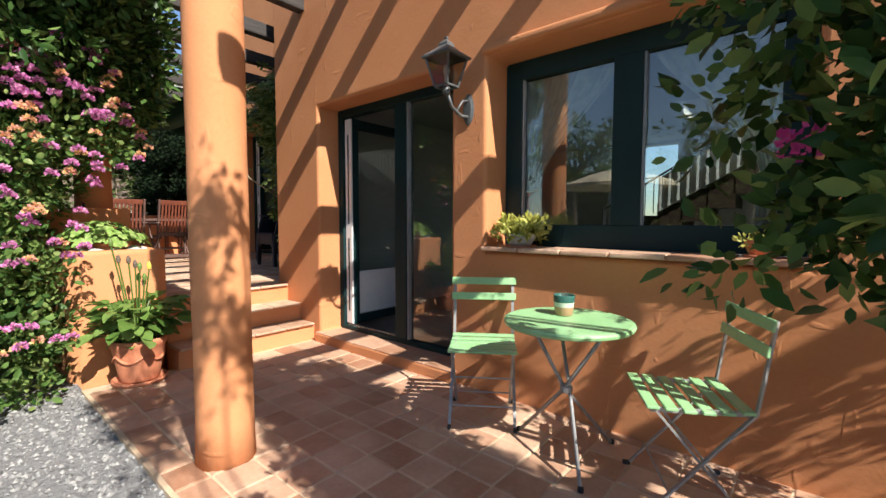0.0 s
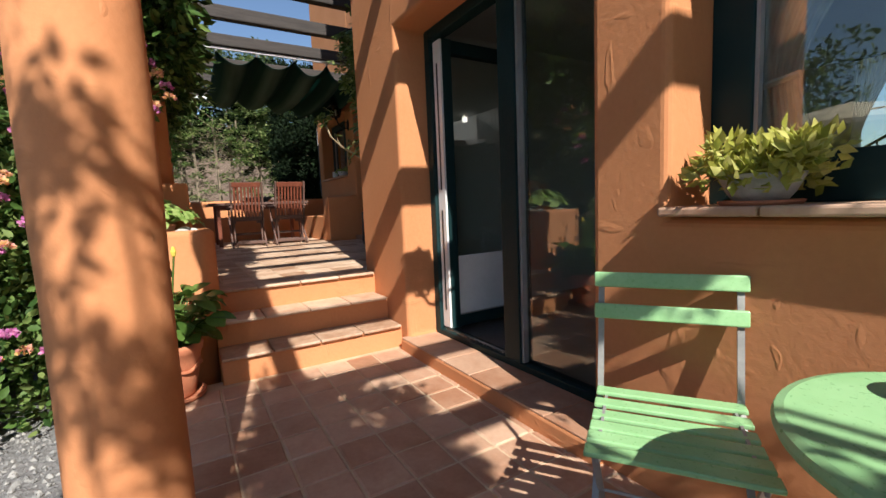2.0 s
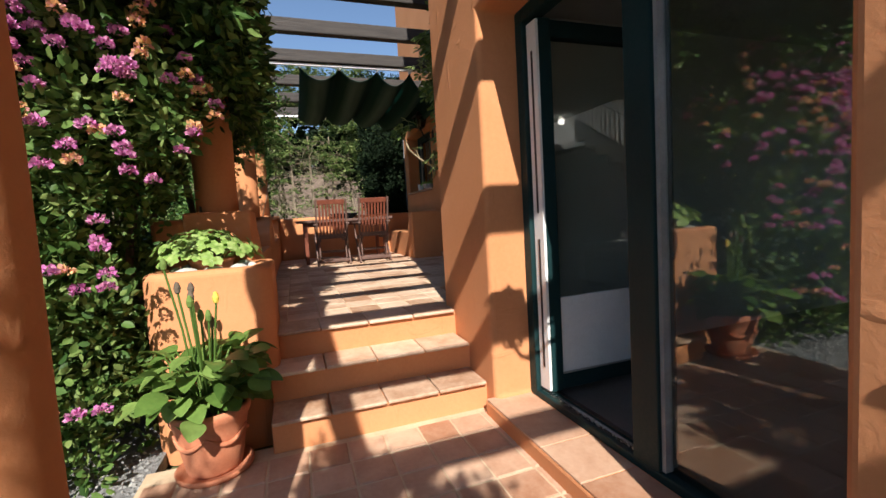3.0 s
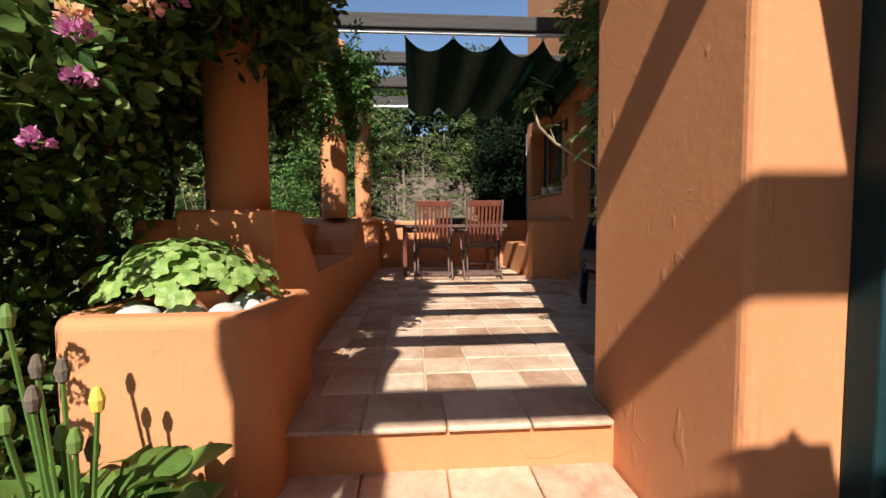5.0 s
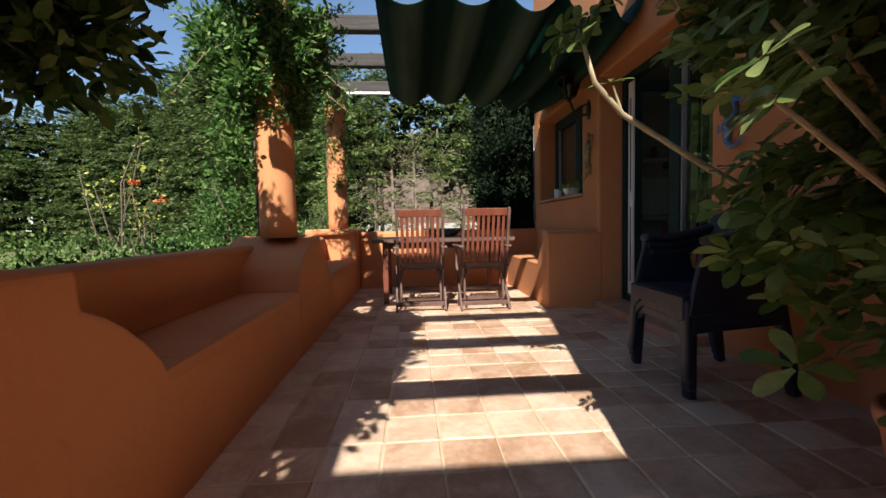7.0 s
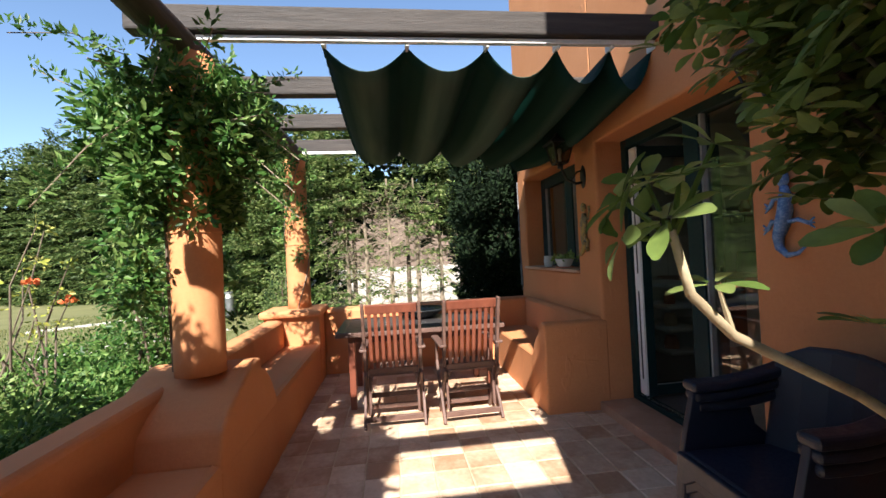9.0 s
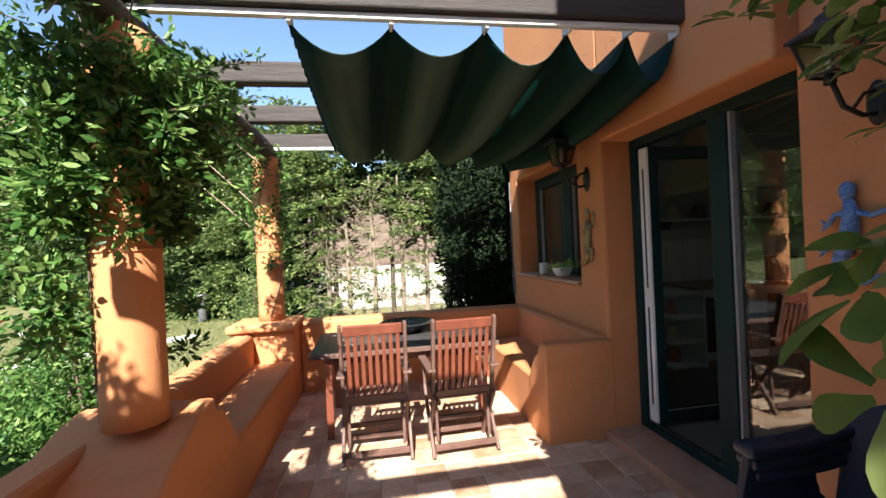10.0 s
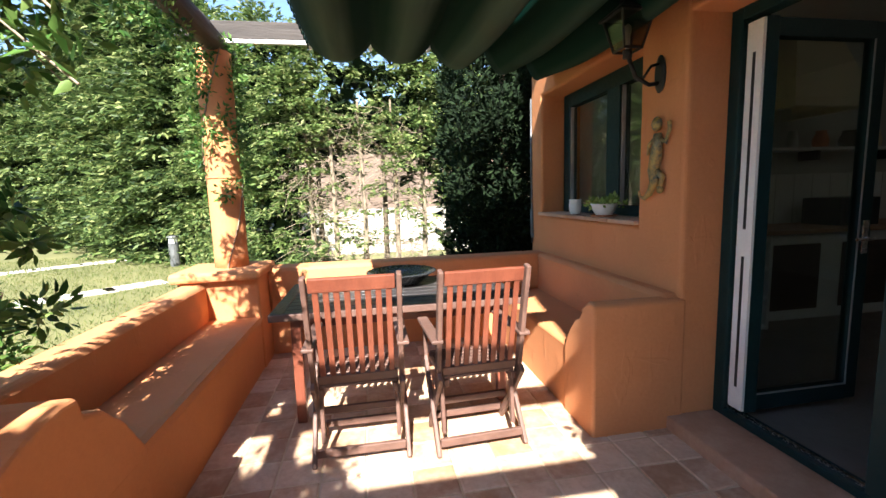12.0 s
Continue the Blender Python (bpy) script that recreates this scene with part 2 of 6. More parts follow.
GRASS = leafy("grass_blades", [(0.06, 0.095, 0.022, 1), (0.11, 0.14, 0.038, 1), (0.20, 0.20, 0.075, 1)], 0.7, 0.25)
TWIG = mottled("dry_twig", (0.16, 0.125, 0.085, 1), (0.30, 0.24, 0.17, 1), 10, 60, 0.9, 0.4, 0.003)
CURTAIN = leafy("white_voile", [(0.72, 0.70, 0.66, 1), (0.80, 0.78, 0.74, 1)], 0.9, 0.5)
GECKO_BLUE = mottled("blue_glaze", (0.05, 0.13, 0.36, 1), (0.22, 0.38, 0.62, 1), 20, 90, 0.25, 0.2, 0.003)


# ---- building blocks ----
def finish(name, bm, mat, smooth=False):
    me = bpy.data.meshes.new(name)
    bm.to_mesh(me)
    bm.free()
    me.materials.append(mat)
    if smooth:
        for p in me.polygons:
            p.use_smooth = True
    return me


def thing(name, label, category, at=(0, 0, 0), rz=0, group="", kind=""):
    ob = new(name)
    ob.empty_display_size = 0.05
    ob.matrix_basis = pose(*at, 0, 0, rz)
    return tagged(ob, label, category, group, kind)


def part(name, bm, mat, parent, label="", smooth=False):
    ob = new(name, finish(name, bm, mat, smooth))
    ob.parent = parent
    if label:
        ob["label"] = label
    return ob


def solo(name, bm, mat, label, category, kind="", smooth=False, group=""):
    return tagged(new(name, finish(name, bm, mat, smooth)), label, category, group, kind)


def mesh_part(name, verts, faces, mat, parent=None, label=""):
    me = bpy.data.meshes.new(name)
    me.from_pydata(verts, [], faces)
    me.materials.append(mat)
    ob = new(name, me)
    if parent is not None:
        ob.parent = parent
    if label:
        ob["label"] = label
    return ob


def box(bm, x0, x1, y0, y1, z0, z1, bev=0.0, seg=2, m=None):
    r = bmesh.ops.create_cube(bm, size=1.0)
    vs = r["verts"]
    bmesh.ops.transform(bm, matrix=Matrix.LocRotScale(((x0 + x1) / 2, (y0 + y1) / 2, (z0 + z1) / 2), None, (abs(x1 - x0), abs(y1 - y0), abs(z1 - z0))), verts=vs)
    if bev:
        es = list({e for v in vs for e in v.link_edges})
        r = bmesh.ops.bevel(bm, geom=es, offset=bev, segments=seg, affect="EDGES", profile=0.5)
        vs = list({v for f in r["faces"] for v in f.verts} | {v for v in vs if v.is_valid})
    if m is not None:
        bmesh.ops.transform(bm, matrix=m, verts=vs)
    return bm


def boxed(*a, **k):
    return box(bmesh.new(), *a, **k)


def beam_between(bm, a, b, w, h, up=(0, 0, 1), bev=0.0):
    a, b = Vector(a), Vector(b)
    d = (b - a).normalized()
    s = d.cross(Vector(up))
    s = s.normalized() if s.length > 1e-4 else Vector((1, 0, 0))
    u = s.cross(d)
    m = Matrix((s, d, u)).transposed().to_4x4()
    m.translation = (a + b) / 2
    return box(bm, -w / 2, w / 2, -(b - a).length / 2, (b - a).length / 2, -h / 2, h / 2, bev, 2, m)


def tube(bm, pts, radii, n=10, cap=True):
    pts = [Vector(p) for p in pts]
    if isinstance(radii, (int, float)):
        radii = [radii] * len(pts)
    rings, ref = [], None
    for i, p in enumerate(pts):
        d = (pts[min(i + 1, len(pts) - 1)] - pts[max(i - 1, 0)]).normalized()
        if ref is None:
            ref = Vector((0, 0, 1)) if abs(d.z) < 0.9 else Vector((1, 0, 0))
        s = d.cross(ref).normalized()
        ref = s.cross(d).normalized()
        rings.append([bm.verts.new(p + radii[i] * (math.cos(t) * s + math.sin(t) * ref)) for t in [2 * math.pi * k / n for k in range(n)]])
    for a, b in zip(rings, rings[1:]):
        for k in range(n):
            bm.faces.new((a[k], a[(k + 1) % n], b[(k + 1) % n], b[k]))
    if cap:
        bm.faces.new(list(reversed(rings[0])))
        bm.faces.new(rings[-1])
    bmesh.ops.recalc_face_normals(bm, faces=bm.faces)
    return bm


def lathe(bm, prof, n=28, at=(0, 0, 0), wob=0.0):
    """A turned shape; prof: rows of radius and height, closed along the axis where the radius is nought."""
    rings = []
    for r, z in prof:
        if r < 1e-5:
            rings.append([bm.verts.new((at[0], at[1], at[2] + z))])
        else:
            rings.append([bm.verts.new((at[0] + r * (1 + wob * math.sin(3 * t + z * 9)) * math.cos(t), at[1] + r * (1 + wob * math.sin(2 * t - z * 7)) * math.sin(t), at[2] + z))
                          for t in [2 * math.pi * k / n for k in range(n)]])
    for a, b in zip(rings, rings[1:]):
        for k in range(n):
            j = (k + 1) % n
            if len(a) == 1 and len(b) == 1:
                continue
            if len(a) == 1:
                bm.faces.new((a[0], b[k], b[j]))
            elif len(b) == 1:
                bm.faces.new((a[k], a[j], b[0]))
            else:
                bm.faces.new((a[k], a[j], b[j], b[k]))
    bmesh.ops.recalc_face_normals(bm, faces=bm.faces)
    return bm


def prism(bm, outline, y0, y1, bev=0.0, axis="y", seg=3):
    """An outline in (x, z) (or (y, z) for axis x) drawn out between two places."""
    def put(p, q):
        return (p[0], q, p[1]) if axis == "y" else (q, p[0], p[1])
    a = [bm.verts.new(put(p, y0)) for p in outline]
    b = [bm.verts.new(put(p, y1)) for p in outline]
    fs = [bm.faces.new(a), bm.faces.new(b)]
    k = len(outline)
    for i in range(k):
        fs.append(bm.faces.new((a[i], a[(i + 1) % k], b[(i + 1) % k], b[i])))
    bmesh.ops.recalc_face_normals(bm, faces=fs)
    if bev:
        es = [e for e in bm.edges if len(e.link_faces) == 2 and e.calc_face_angle(0) > 0.6]
        bmesh.ops.bevel(bm, geom=es, offset=bev, segments=seg, affect="EDGES", profile=0.5)
    return bm


def wall_mesh(us, zs, holes, v0, v1, axis="x", bev=0.03):
    """A wall along x (or y) from face v0 to face v1, cut by holes (u0, u1, z0, z1), as one closed mesh with rounded edges."""
    us = sorted({*us, *(h[0] for h in holes), *(h[1] for h in holes)})
    zs = sorted({*zs, *(h[2] for h in holes), *(h[3] for h in holes)})
    solid = {}
    for i in range(len(us) - 1):
        for j in range(len(zs) - 1):
            uc, zc = (us[i] + us[i + 1]) / 2, (zs[j] + zs[j + 1]) / 2
            solid[i, j] = not any(h[0] < uc < h[1] and h[2] < zc < h[3] for h in holes)
    bm, vs = bmesh.new(), {}
    def vert(i, j, k):
        if (i, j, k) not in vs:
            v = (v0, v1)[k]
            vs[i, j, k] = bm.verts.new((us[i], v, zs[j]) if axis == "x" else (v, us[i], zs[j]))
        return vs[i, j, k]
    for (i, j), s in solid.items():
        if not s:
            continue
        for k in (0, 1):
            bm.faces.new([vert(i, j, k), vert(i + 1, j, k), vert(i + 1, j + 1, k), vert(i, j + 1, k)])
        for di, dj, e in ((-1, 0, ((i, j), (i, j + 1))), (1, 0, ((i + 1, j), (i + 1, j + 1))), (0, -1, ((i, j), (i + 1, j))), (0, 1, ((i, j + 1), (i + 1, j + 1)))):
            if not solid.get((i + di, j + dj), False):
                (a, b), (c, d) = e
                bm.faces.new([vert(a, b, 0), vert(c, d, 0), vert(c, d, 1), vert(a, b, 1)])
    bmesh.ops.recalc_face_normals(bm, faces=bm.faces)
    if bev:
        es = [e for e in bm.edges if len(e.link_faces) == 2 and e.calc_face_angle(0) > 0.6]
        bmesh.ops.bevel(bm, geom=es, offset=bev, segments=4, affect="EDGES", profile=0.5)
    return bm


RNG = np.random.RandomState(7)


def leaf_mesh(pts, dirs, size, aspect=0.5, fold=0.25, spread=0.35, droop=0.0, full=False, flat=0.0):
    """Vertices and faces of one folded leaf at each point, its tip towards dirs."""
    k = len(pts)
    d = dirs + RNG.normal(0, spread, (k, 3))
    d[:, 2] -= droop
    d /= np.linalg.norm(d, axis=1, keepdims=True) + 1e-9
    s = np.cross(d, RNG.normal(0, 1, (k, 3)) + [0, 0, flat])
    s /= np.linalg.norm(s, axis=1, keepdims=True) + 1e-9
    u = np.cross(s, d)
    ln = (size * RNG.uniform(0.65, 1.3, k))[:, None]
    w = ln * aspect * 0.5
    a = pts
    t = pts + d * ln - u * ln * 0.10
    if not full:
        l = pts + d * ln * 0.45 + s * w + u * w * fold
        r = pts + d * ln * 0.45 - s * w + u * w * fold
        v = np.stack([a, l, t, r], 1).reshape(-1, 3)
        i = np.arange(k)[:, None] * 4
        return v, np.concatenate([i + [0, 1, 2], i + [0, 2, 3]], 1).reshape(-1, 3)
    side = [pts + d * ln * q + s * w * e + u * (abs(e) * w * fold - ln * 0.06 * q) for q, e in ((0.25, 0.80), (0.62, 0.85), (0.62, -0.85), (0.25, -0.80))]
    v = np.stack([a, side[0], side[1], t, side[2], side[3]], 1).reshape(-1, 3)
    i = np.arange(k)[:, None] * 6
    f = np.concatenate([i + [0, 1, 2], i + [0, 2, 3], i + [0, 3, 4], i + [0, 4, 5]], 1).reshape(-1, 3)
    return v, f


def leaf_part(name, pts, dirs, size, mat, parent=None, label="", **k):
    v, f = leaf_mesh(np.asarray(pts, float), np.asarray(dirs, float), size, **k)
    me = bpy.data.meshes.new(name)
    me.vertices.add(len(v))
    me.vertices.foreach_set("co", v.ravel())
    me.loops.add(f.size)
    me.loops.foreach_set("vertex_index", f.ravel())
    me.polygons.add(len(f))
    me.polygons.foreach_set("loop_start", np.arange(0, f.size, 3))
    me.polygons.foreach_set("loop_total", np.full(len(f), 3))
    me.update(calc_edges=True)
    me.materials.append(mat)
    ob = new(name, me)
    if parent is not None:
        ob.parent = parent
    if label:
        ob["label"] = label
    ob["kind"] = "stuff"
    return ob


def clumps(centres, radii, per, shell=0.55):
    """Points and outward ways spread over many soft clumps."""
    P, D = [], []
    for c, r in zip(centres, radii):
        d = RNG.normal(0, 1, (per, 3))
        d /= np.linalg.norm(d, axis=1, keepdims=True)
        q = RNG.uniform(shell, 1.0, (per, 1))
        P.append(np.asarray(c) + d * q * r)
        D.append(d * [1, 1, 0.8] + [0, 0, 0.25])
    return np.concatenate(P), np.concatenate(D)


def scatter_box(n, x, y, z):
    return np.stack([RNG.uniform(*x, n), RNG.uniform(*y, n), RNG.uniform(*z, n)], 1)

# ---- the large structure ----
STEP = 0.175
TOP = 3 * STEP

# ground, one sheet to the horizon
bm = bmesh.new()
bmesh.ops.create_grid(bm, x_segments=2, y_segments=2, size=900)
bmesh.ops.translate(bm, verts=bm.verts, vec=(0, 0, -0.12))
solo("ground", bm, LAWN, "dry yellow-green lawn with bare patches around the villa", "lawn", "structure")
LAWN_Z = 0.60
solo("garden_lawn", boxed(-60.0, -5.9, -60.0, 0.53, -0.11, LAWN_Z), LAWN, "dry green lawn raised behind the garden wall", "lawn", "structure")
solo("gravel_ground", boxed(-6.0, 9, -7.5, 0.62, -0.11, -0.03), GRAVEL, "pale grey gravel yard beside the tiled patio", "gravel", "structure")

# patio slab and terrace slab
solo("patio_base", boxed(-3.9, 5.0, 0.60, 2.6, -0.10, -0.005), GROUT, "pale mortar bed under the patio tiles", "floor", "structure")
solo("terrace_base", boxed(-10.3, -4.36, 1.0, 4.2, -0.10, TOP - 0.005), GROUT, "pale mortar bed under the terrace tiles", "floor", "structure")

# front house block
bm = wall_mesh([-4.52, 5.0], [-0.1, 6.2], [(-3.70, -2.0, 0.09, 2.33), (-1.69, 0.02, 1.0, 2.33)], 2.45, 2.85)
solo("wall_front", bm, STUCCO, "orange stucco house wall with hand-trowelled relief", "wall", "structure")
bm = wall_mesh([2.85, 8.0], [-0.1, 6.2], [], -4.52, -4.2, "y")
solo("wall_side", bm, STUCCO, "orange stucco side wall of the front block", "wall", "structure")
# terrace house wall with a window and a lowered lintel over the door
bm = wall_mesh([-10.62, -8.34], [0.3, 7.0], [(-10.35, -8.76, 1.70, 2.87)], 3.80, 4.14)
solo("wall_terrace", bm, STUCCO, "orange stucco terrace wall with a deep small window", "wall", "structure")
solo("wall_terrace_lintel", prism(bmesh.new(), [(-8.35, 2.86), (-6.85, 2.86), (-6.85, 7.0), (-8.35, 7.0)], 3.80, 4.10, 0.02), STUCCO, "orange stucco lintel over the glazed terrace door", "wall", "structure")
solo("wall_terrace_back", boxed(-6.88, -4.2, 3.94, 4.2, 0.3, 7.0, bev=0.02), STUCCO, "orange stucco wall behind the potted shrub", "wall", "structure")
solo("wall_terrace_return", boxed(-10.62, -10.32, 4.10, 8.5, 0.0, 7.0, bev=0.02), STUCCO, "orange stucco end wall of the house", "wall", "structure")

# rooms behind the glass
solo("floor_living", boxed(-4.2, 5.0, 2.85, 8.0, -0.1, 0.095), INFLOOR, "brown tiled living room floor", "floor", "structure")
# The opening in this ceiling is added so that sun reaches the stair panel.
_cb = boxed(-4.2, 5.0, 2.85, 5.4, 2.55, 2.7)
box(_cb, -4.2, -1.2, 5.4, 8.0, 2.55, 2.7)
box(_cb, 2.9, 5.0, 5.4, 8.0, 2.55, 2.7)
box(_cb, -1.2, 2.9, 7.4, 8.0, 2.55, 2.7)
solo("ceiling_living", _cb, PLASTER, "white living room ceiling", "ceiling", "structure")
solo("wall_living_back", wall_mesh([-4.2, 5.0], [0.095, 2.55], [(-2.68, -1.62, 1.0, 2.50)], 7.8, 8.0, bev=0), PLASTER, "white living room wall with a bright opening", "wall", "structure")
solo("wall_living_east", boxed(4.8, 5.0, 2.85, 7.8, 0.095, 2.55), PLASTER, "white living room side wall", "wall", "structure")
solo("wall_living_west", boxed(-4.18, -4.12, 2.86, 7.8, 0.095, 2.55), PLASTER, "white living room wall beside the front door", "wall", "structure")
solo("wall_kitchen_west", boxed(-10.40, -10.314, 4.2, 8.2, 0.62, 3.45), PLASTER, "pale kitchen wall behind the counter", "wall", "structure")
solo("floor_kitchen", boxed(-10.32, -4.2, 4.10, 8.5, 0.3, 0.62), INFLOOR, "brown tiled kitchen floor", "floor", "structure")
solo("ceiling_kitchen", boxed(-10.32, -4.2, 4.10, 8.5, 3.45, 3.6), PLASTER, "white kitchen ceiling", "ceiling", "structure")
solo("wall_kitchen_back", boxed(-10.32, -4.2, 8.2, 8.5, 0.62, 3.45), PLASTER, "cream kitchen back wall", "wall", "structure")
solo("wall_kitchen_side", boxed(-4.6, -4.52, 4.2, 8.2, 0.62, 3.45), PLASTER, "cream kitchen side wall", "wall", "structure")

# three steps up to the terrace
for i in range(3):
    x1 = -3.80 - 0.25 * i
    solo("step_%d" % (i + 1), boxed(-4.45, x1 - 0.02, 1.20, 2.46, -0.1, STEP * (i + 1) - 0.022, bev=0.008), STUCCO, "orange stucco step riser under terracotta treads", "step", "structure")

# door threshold of the front door and of the terrace door
solo("threshold_front", boxed(-3.74, -1.95, 2.40, 2.74, -0.1, 0.085, bev=0.015), STUCCO, "raised orange threshold below the front glass door", "threshold", "structure")
solo("threshold_terrace", boxed(-8.352, -6.85, 3.735, 4.14, 0.45, 0.60, bev=0.01), TILE, "terracotta threshold below the terrace door", "threshold", "structure")



# garden wall with built-in benches between the pillars
SEAT = 0.97
bm = boxed(-10.42, -4.66, 0.52, 0.72, -0.1, 1.28, bev=0.035)
box(bm, -10.42, -5.0, 0.70, 1.12, -0.1, SEAT, 0.02)
prism(bm, [(-4.66, -0.1), (-4.66, 1.32), (-5.10, 1.32), (-5.11, 1.22), (-5.18, 1.19), (-5.25, 1.15), (-5.34, 1.08), (-5.41, 1.01), (-5.44, SEAT - 0.01), (-5.44, -0.1)], 0.71, 1.125, 0.02)
prism(bm, [(-7.00, -0.1), (-7.00, SEAT + 0.01), (-7.04, 1.12), (-7.16, 1.20), (-7.33, 1.265), (-7.47, 1.32), (-7.60, 1.345), (-7.68, 1.34), (-7.70, 1.27), (-7.79, 1.24), (-7.91, 1.13), (-8.03, SEAT - 0.01), (-8.03, -0.1)], 0.50, 1.125, 0.02)
box(bm, -10.42, -9.90, 0.50, 1.13, -0.1, 1.33, 0.02)
box(bm, -10.42, -9.82, 0.47, 1.16, 1.30, 1.38, 0.025)
solo("garden_wall", bm, STUCCO, "low orange stucco garden wall with built-in benches and curved arms", "garden wall", "structure")
# far wall
solo("wall_far", boxed(-10.46, -10.22, 1.12, 3.82, -0.1, 1.33, bev=0.035), STUCCO, "low orange stucco wall closing the terrace", "garden wall", "structure")
# house-side bench with a solid stepped end
bm = boxed(-10.24, -8.50, 3.27, 3.82, 0.4, SEAT, bev=0.02)
box(bm, -10.24, -8.36, 3.70, 3.84, 0.5, 1.33, 0.03)
prism(bm, [(-8.33, 0.45), (-8.33, 1.30), (-8.40, 1.315), (-8.46, 1.27), (-8.50, 1.19), (-8.56, 1.16), (-8.63, 1.08), (-8.70, SEAT - 0.01), (-8.70, 0.45)], 3.26, 3.84, 0.02)
solo("house_bench", bm, STUCCO, "built-in orange stucco bench with a scrolled end", "bench", "structure")

# planter in front of the garden wall
bm = bmesh.new()
_o = [(-4.72, 0.58), (-4.20, 0.58), (-4.12, 0.66), (-4.12, 1.17), (-4.20, 1.25), (-4.72, 1.25)]
_i = [(-4.64, 0.70), (-4.26, 0.70), (-4.24, 0.72), (-4.24, 1.11), (-4.26, 1.13), (-4.64, 1.13)]
_r = [[bm.verts.new((x, y, z)) for x, y in o] for o, z in ((_o, -0.1), (_o, 0.975), (_i, 0.975), (_i, 0.80))]
for a, b in zip(_r, _r[1:]):
    for k in range(6):
        bm.faces.new((a[k], a[(k + 1) % 6], b[(k + 1) % 6], b[k]))
bm.faces.new(_r[3])
bmesh.ops.recalc_face_normals(bm, faces=bm.faces)
bmesh.ops.bevel(bm, geom=[e for e in bm.edges if len(e.link_faces) == 2 and e.calc_face_angle(0) > 0.5 and min(v.co.z for v in e.verts) > 0.79 or (abs(e.verts[0].co.z - e.verts[1].co.z) > 0.5)], offset=0.035, segments=4, affect="EDGES", profile=0.5)
solo("planter", bm, STUCCO, "rounded orange stucco planter beside the steps", "planter", "structure")

# pillars
def pillar(x, y, z0, z1, r=0.135):
    bm = bmesh.new()
    prof = [(0, z0)]
    k = 14
    for i in range(k + 1):
        z = z0 + (z1 - z0) * i / k
        prof.append((r * (1 + 0.008 * math.sin(i * 1.7 + x) + (0.05 if i == 0 and z0 < 1 else 0.0)), z))
    prof.append((0, z1))
    lathe(bm, prof, 36, (x, y, 0), 0.012)
    ob = solo("pillar", bm, STUCCO, "round orange stucco pergola pillar", "pillar", "structure", True, "pergola pillars")
    ring = bmesh.new()
    for zz in ((2.14,) if z0 > 1 else ()):
        lathe(ring, [(r * 1.0, zz - 0.008), (r * 1.06, zz - 0.006), (r * 1.06, zz + 0.006), (r * 1.0, zz + 0.008)], 30, (x, y, 0))
    if z0 > 1:
        part("band", ring, STUCCO, ob)
    else:
        ring.free()
    return ob


PILLARS = [(-2.22, 0.90, -0.02), (-4.85, 0.90, 1.28), (-7.42, 0.87, 1.33), (-10.16, 0.86, 1.36), (3.2, 0.90, -0.02)]
for x, y, z in PILLARS:
    pillar(x, y, z, 3.16)

# pergola timbers
BEAM_Z = 3.30
for x0, x1 in ((-4.85, 3.8), (-10.5, -4.9)):
    bm = bmesh.new()
    pts = [(x0 + (x1 - x0) * i / 8, 0.88 + 0.02 * math.sin(i), 3.22 + 0.015 * math.sin(i * 2.1)) for i in range(9)]
    tube(bm, pts, [0.085 + 0.006 * math.sin(i * 1.3) for i in range(9)], 14)
    solo("pergola_log", bm, LOGWOOD, "long dark round pergola log resting on the pillars", "pergola beam", "structure", True, "pergola timbers")
CROSS = [-10.30, -9.32, -8.40] + [-2.22 + 0.866 * k for k in range(-6, 1)] + [-1.265] + [-2.22 + 0.866 * k for k in range(2, 5)] + [3.20]
for i, x in enumerate(CROSS):
    y1 = 3.80 if x < -4.7 else 2.46
    hw = 0.085 if x == -1.265 else 0.055
    bm = bmesh.new()
    box(bm, x - hw, x + hw, 0.55, y1, BEAM_Z, BEAM_Z + 0.15, 0.012)
    for v in bm.verts:
        v.co.z += 0.008 * noise.noise((v.co.y * 2, x, v.co.x * 9))
    solo("pergola_beam", bm, DARKWOOD, "dark weathered pergola cross beam", "pergola beam", "structure", False, "pergola timbers")

# roofs that close the two blocks; the front one gets an added hole to sunlight the stair
_rf = boxed(-4.5, 2.5, 2.87, 8.0, 5.9, 6.1)
box(_rf, 2.5, 5.0, 2.87, 5.2, 5.9, 6.1)
box(_rf, 2.5, 5.0, 5.75, 8.0, 5.9, 6.1)
solo("roof_front", _rf, PLASTER, "flat roof slab with a hole added to let sun onto the stair", "roof", "structure")
solo("roof_terrace", boxed(-10.6, -4.54, 4.16, 8.5, 6.7, 6.9), PLASTER, "flat roof slab of the terrace block", "roof", "structure")
solo("wall_living_rear", boxed(-4.2, 5.0, 8.02, 8.2, 2.7, 5.9), PLASTER, "plain upper rear wall of the front block", "wall", "structure")

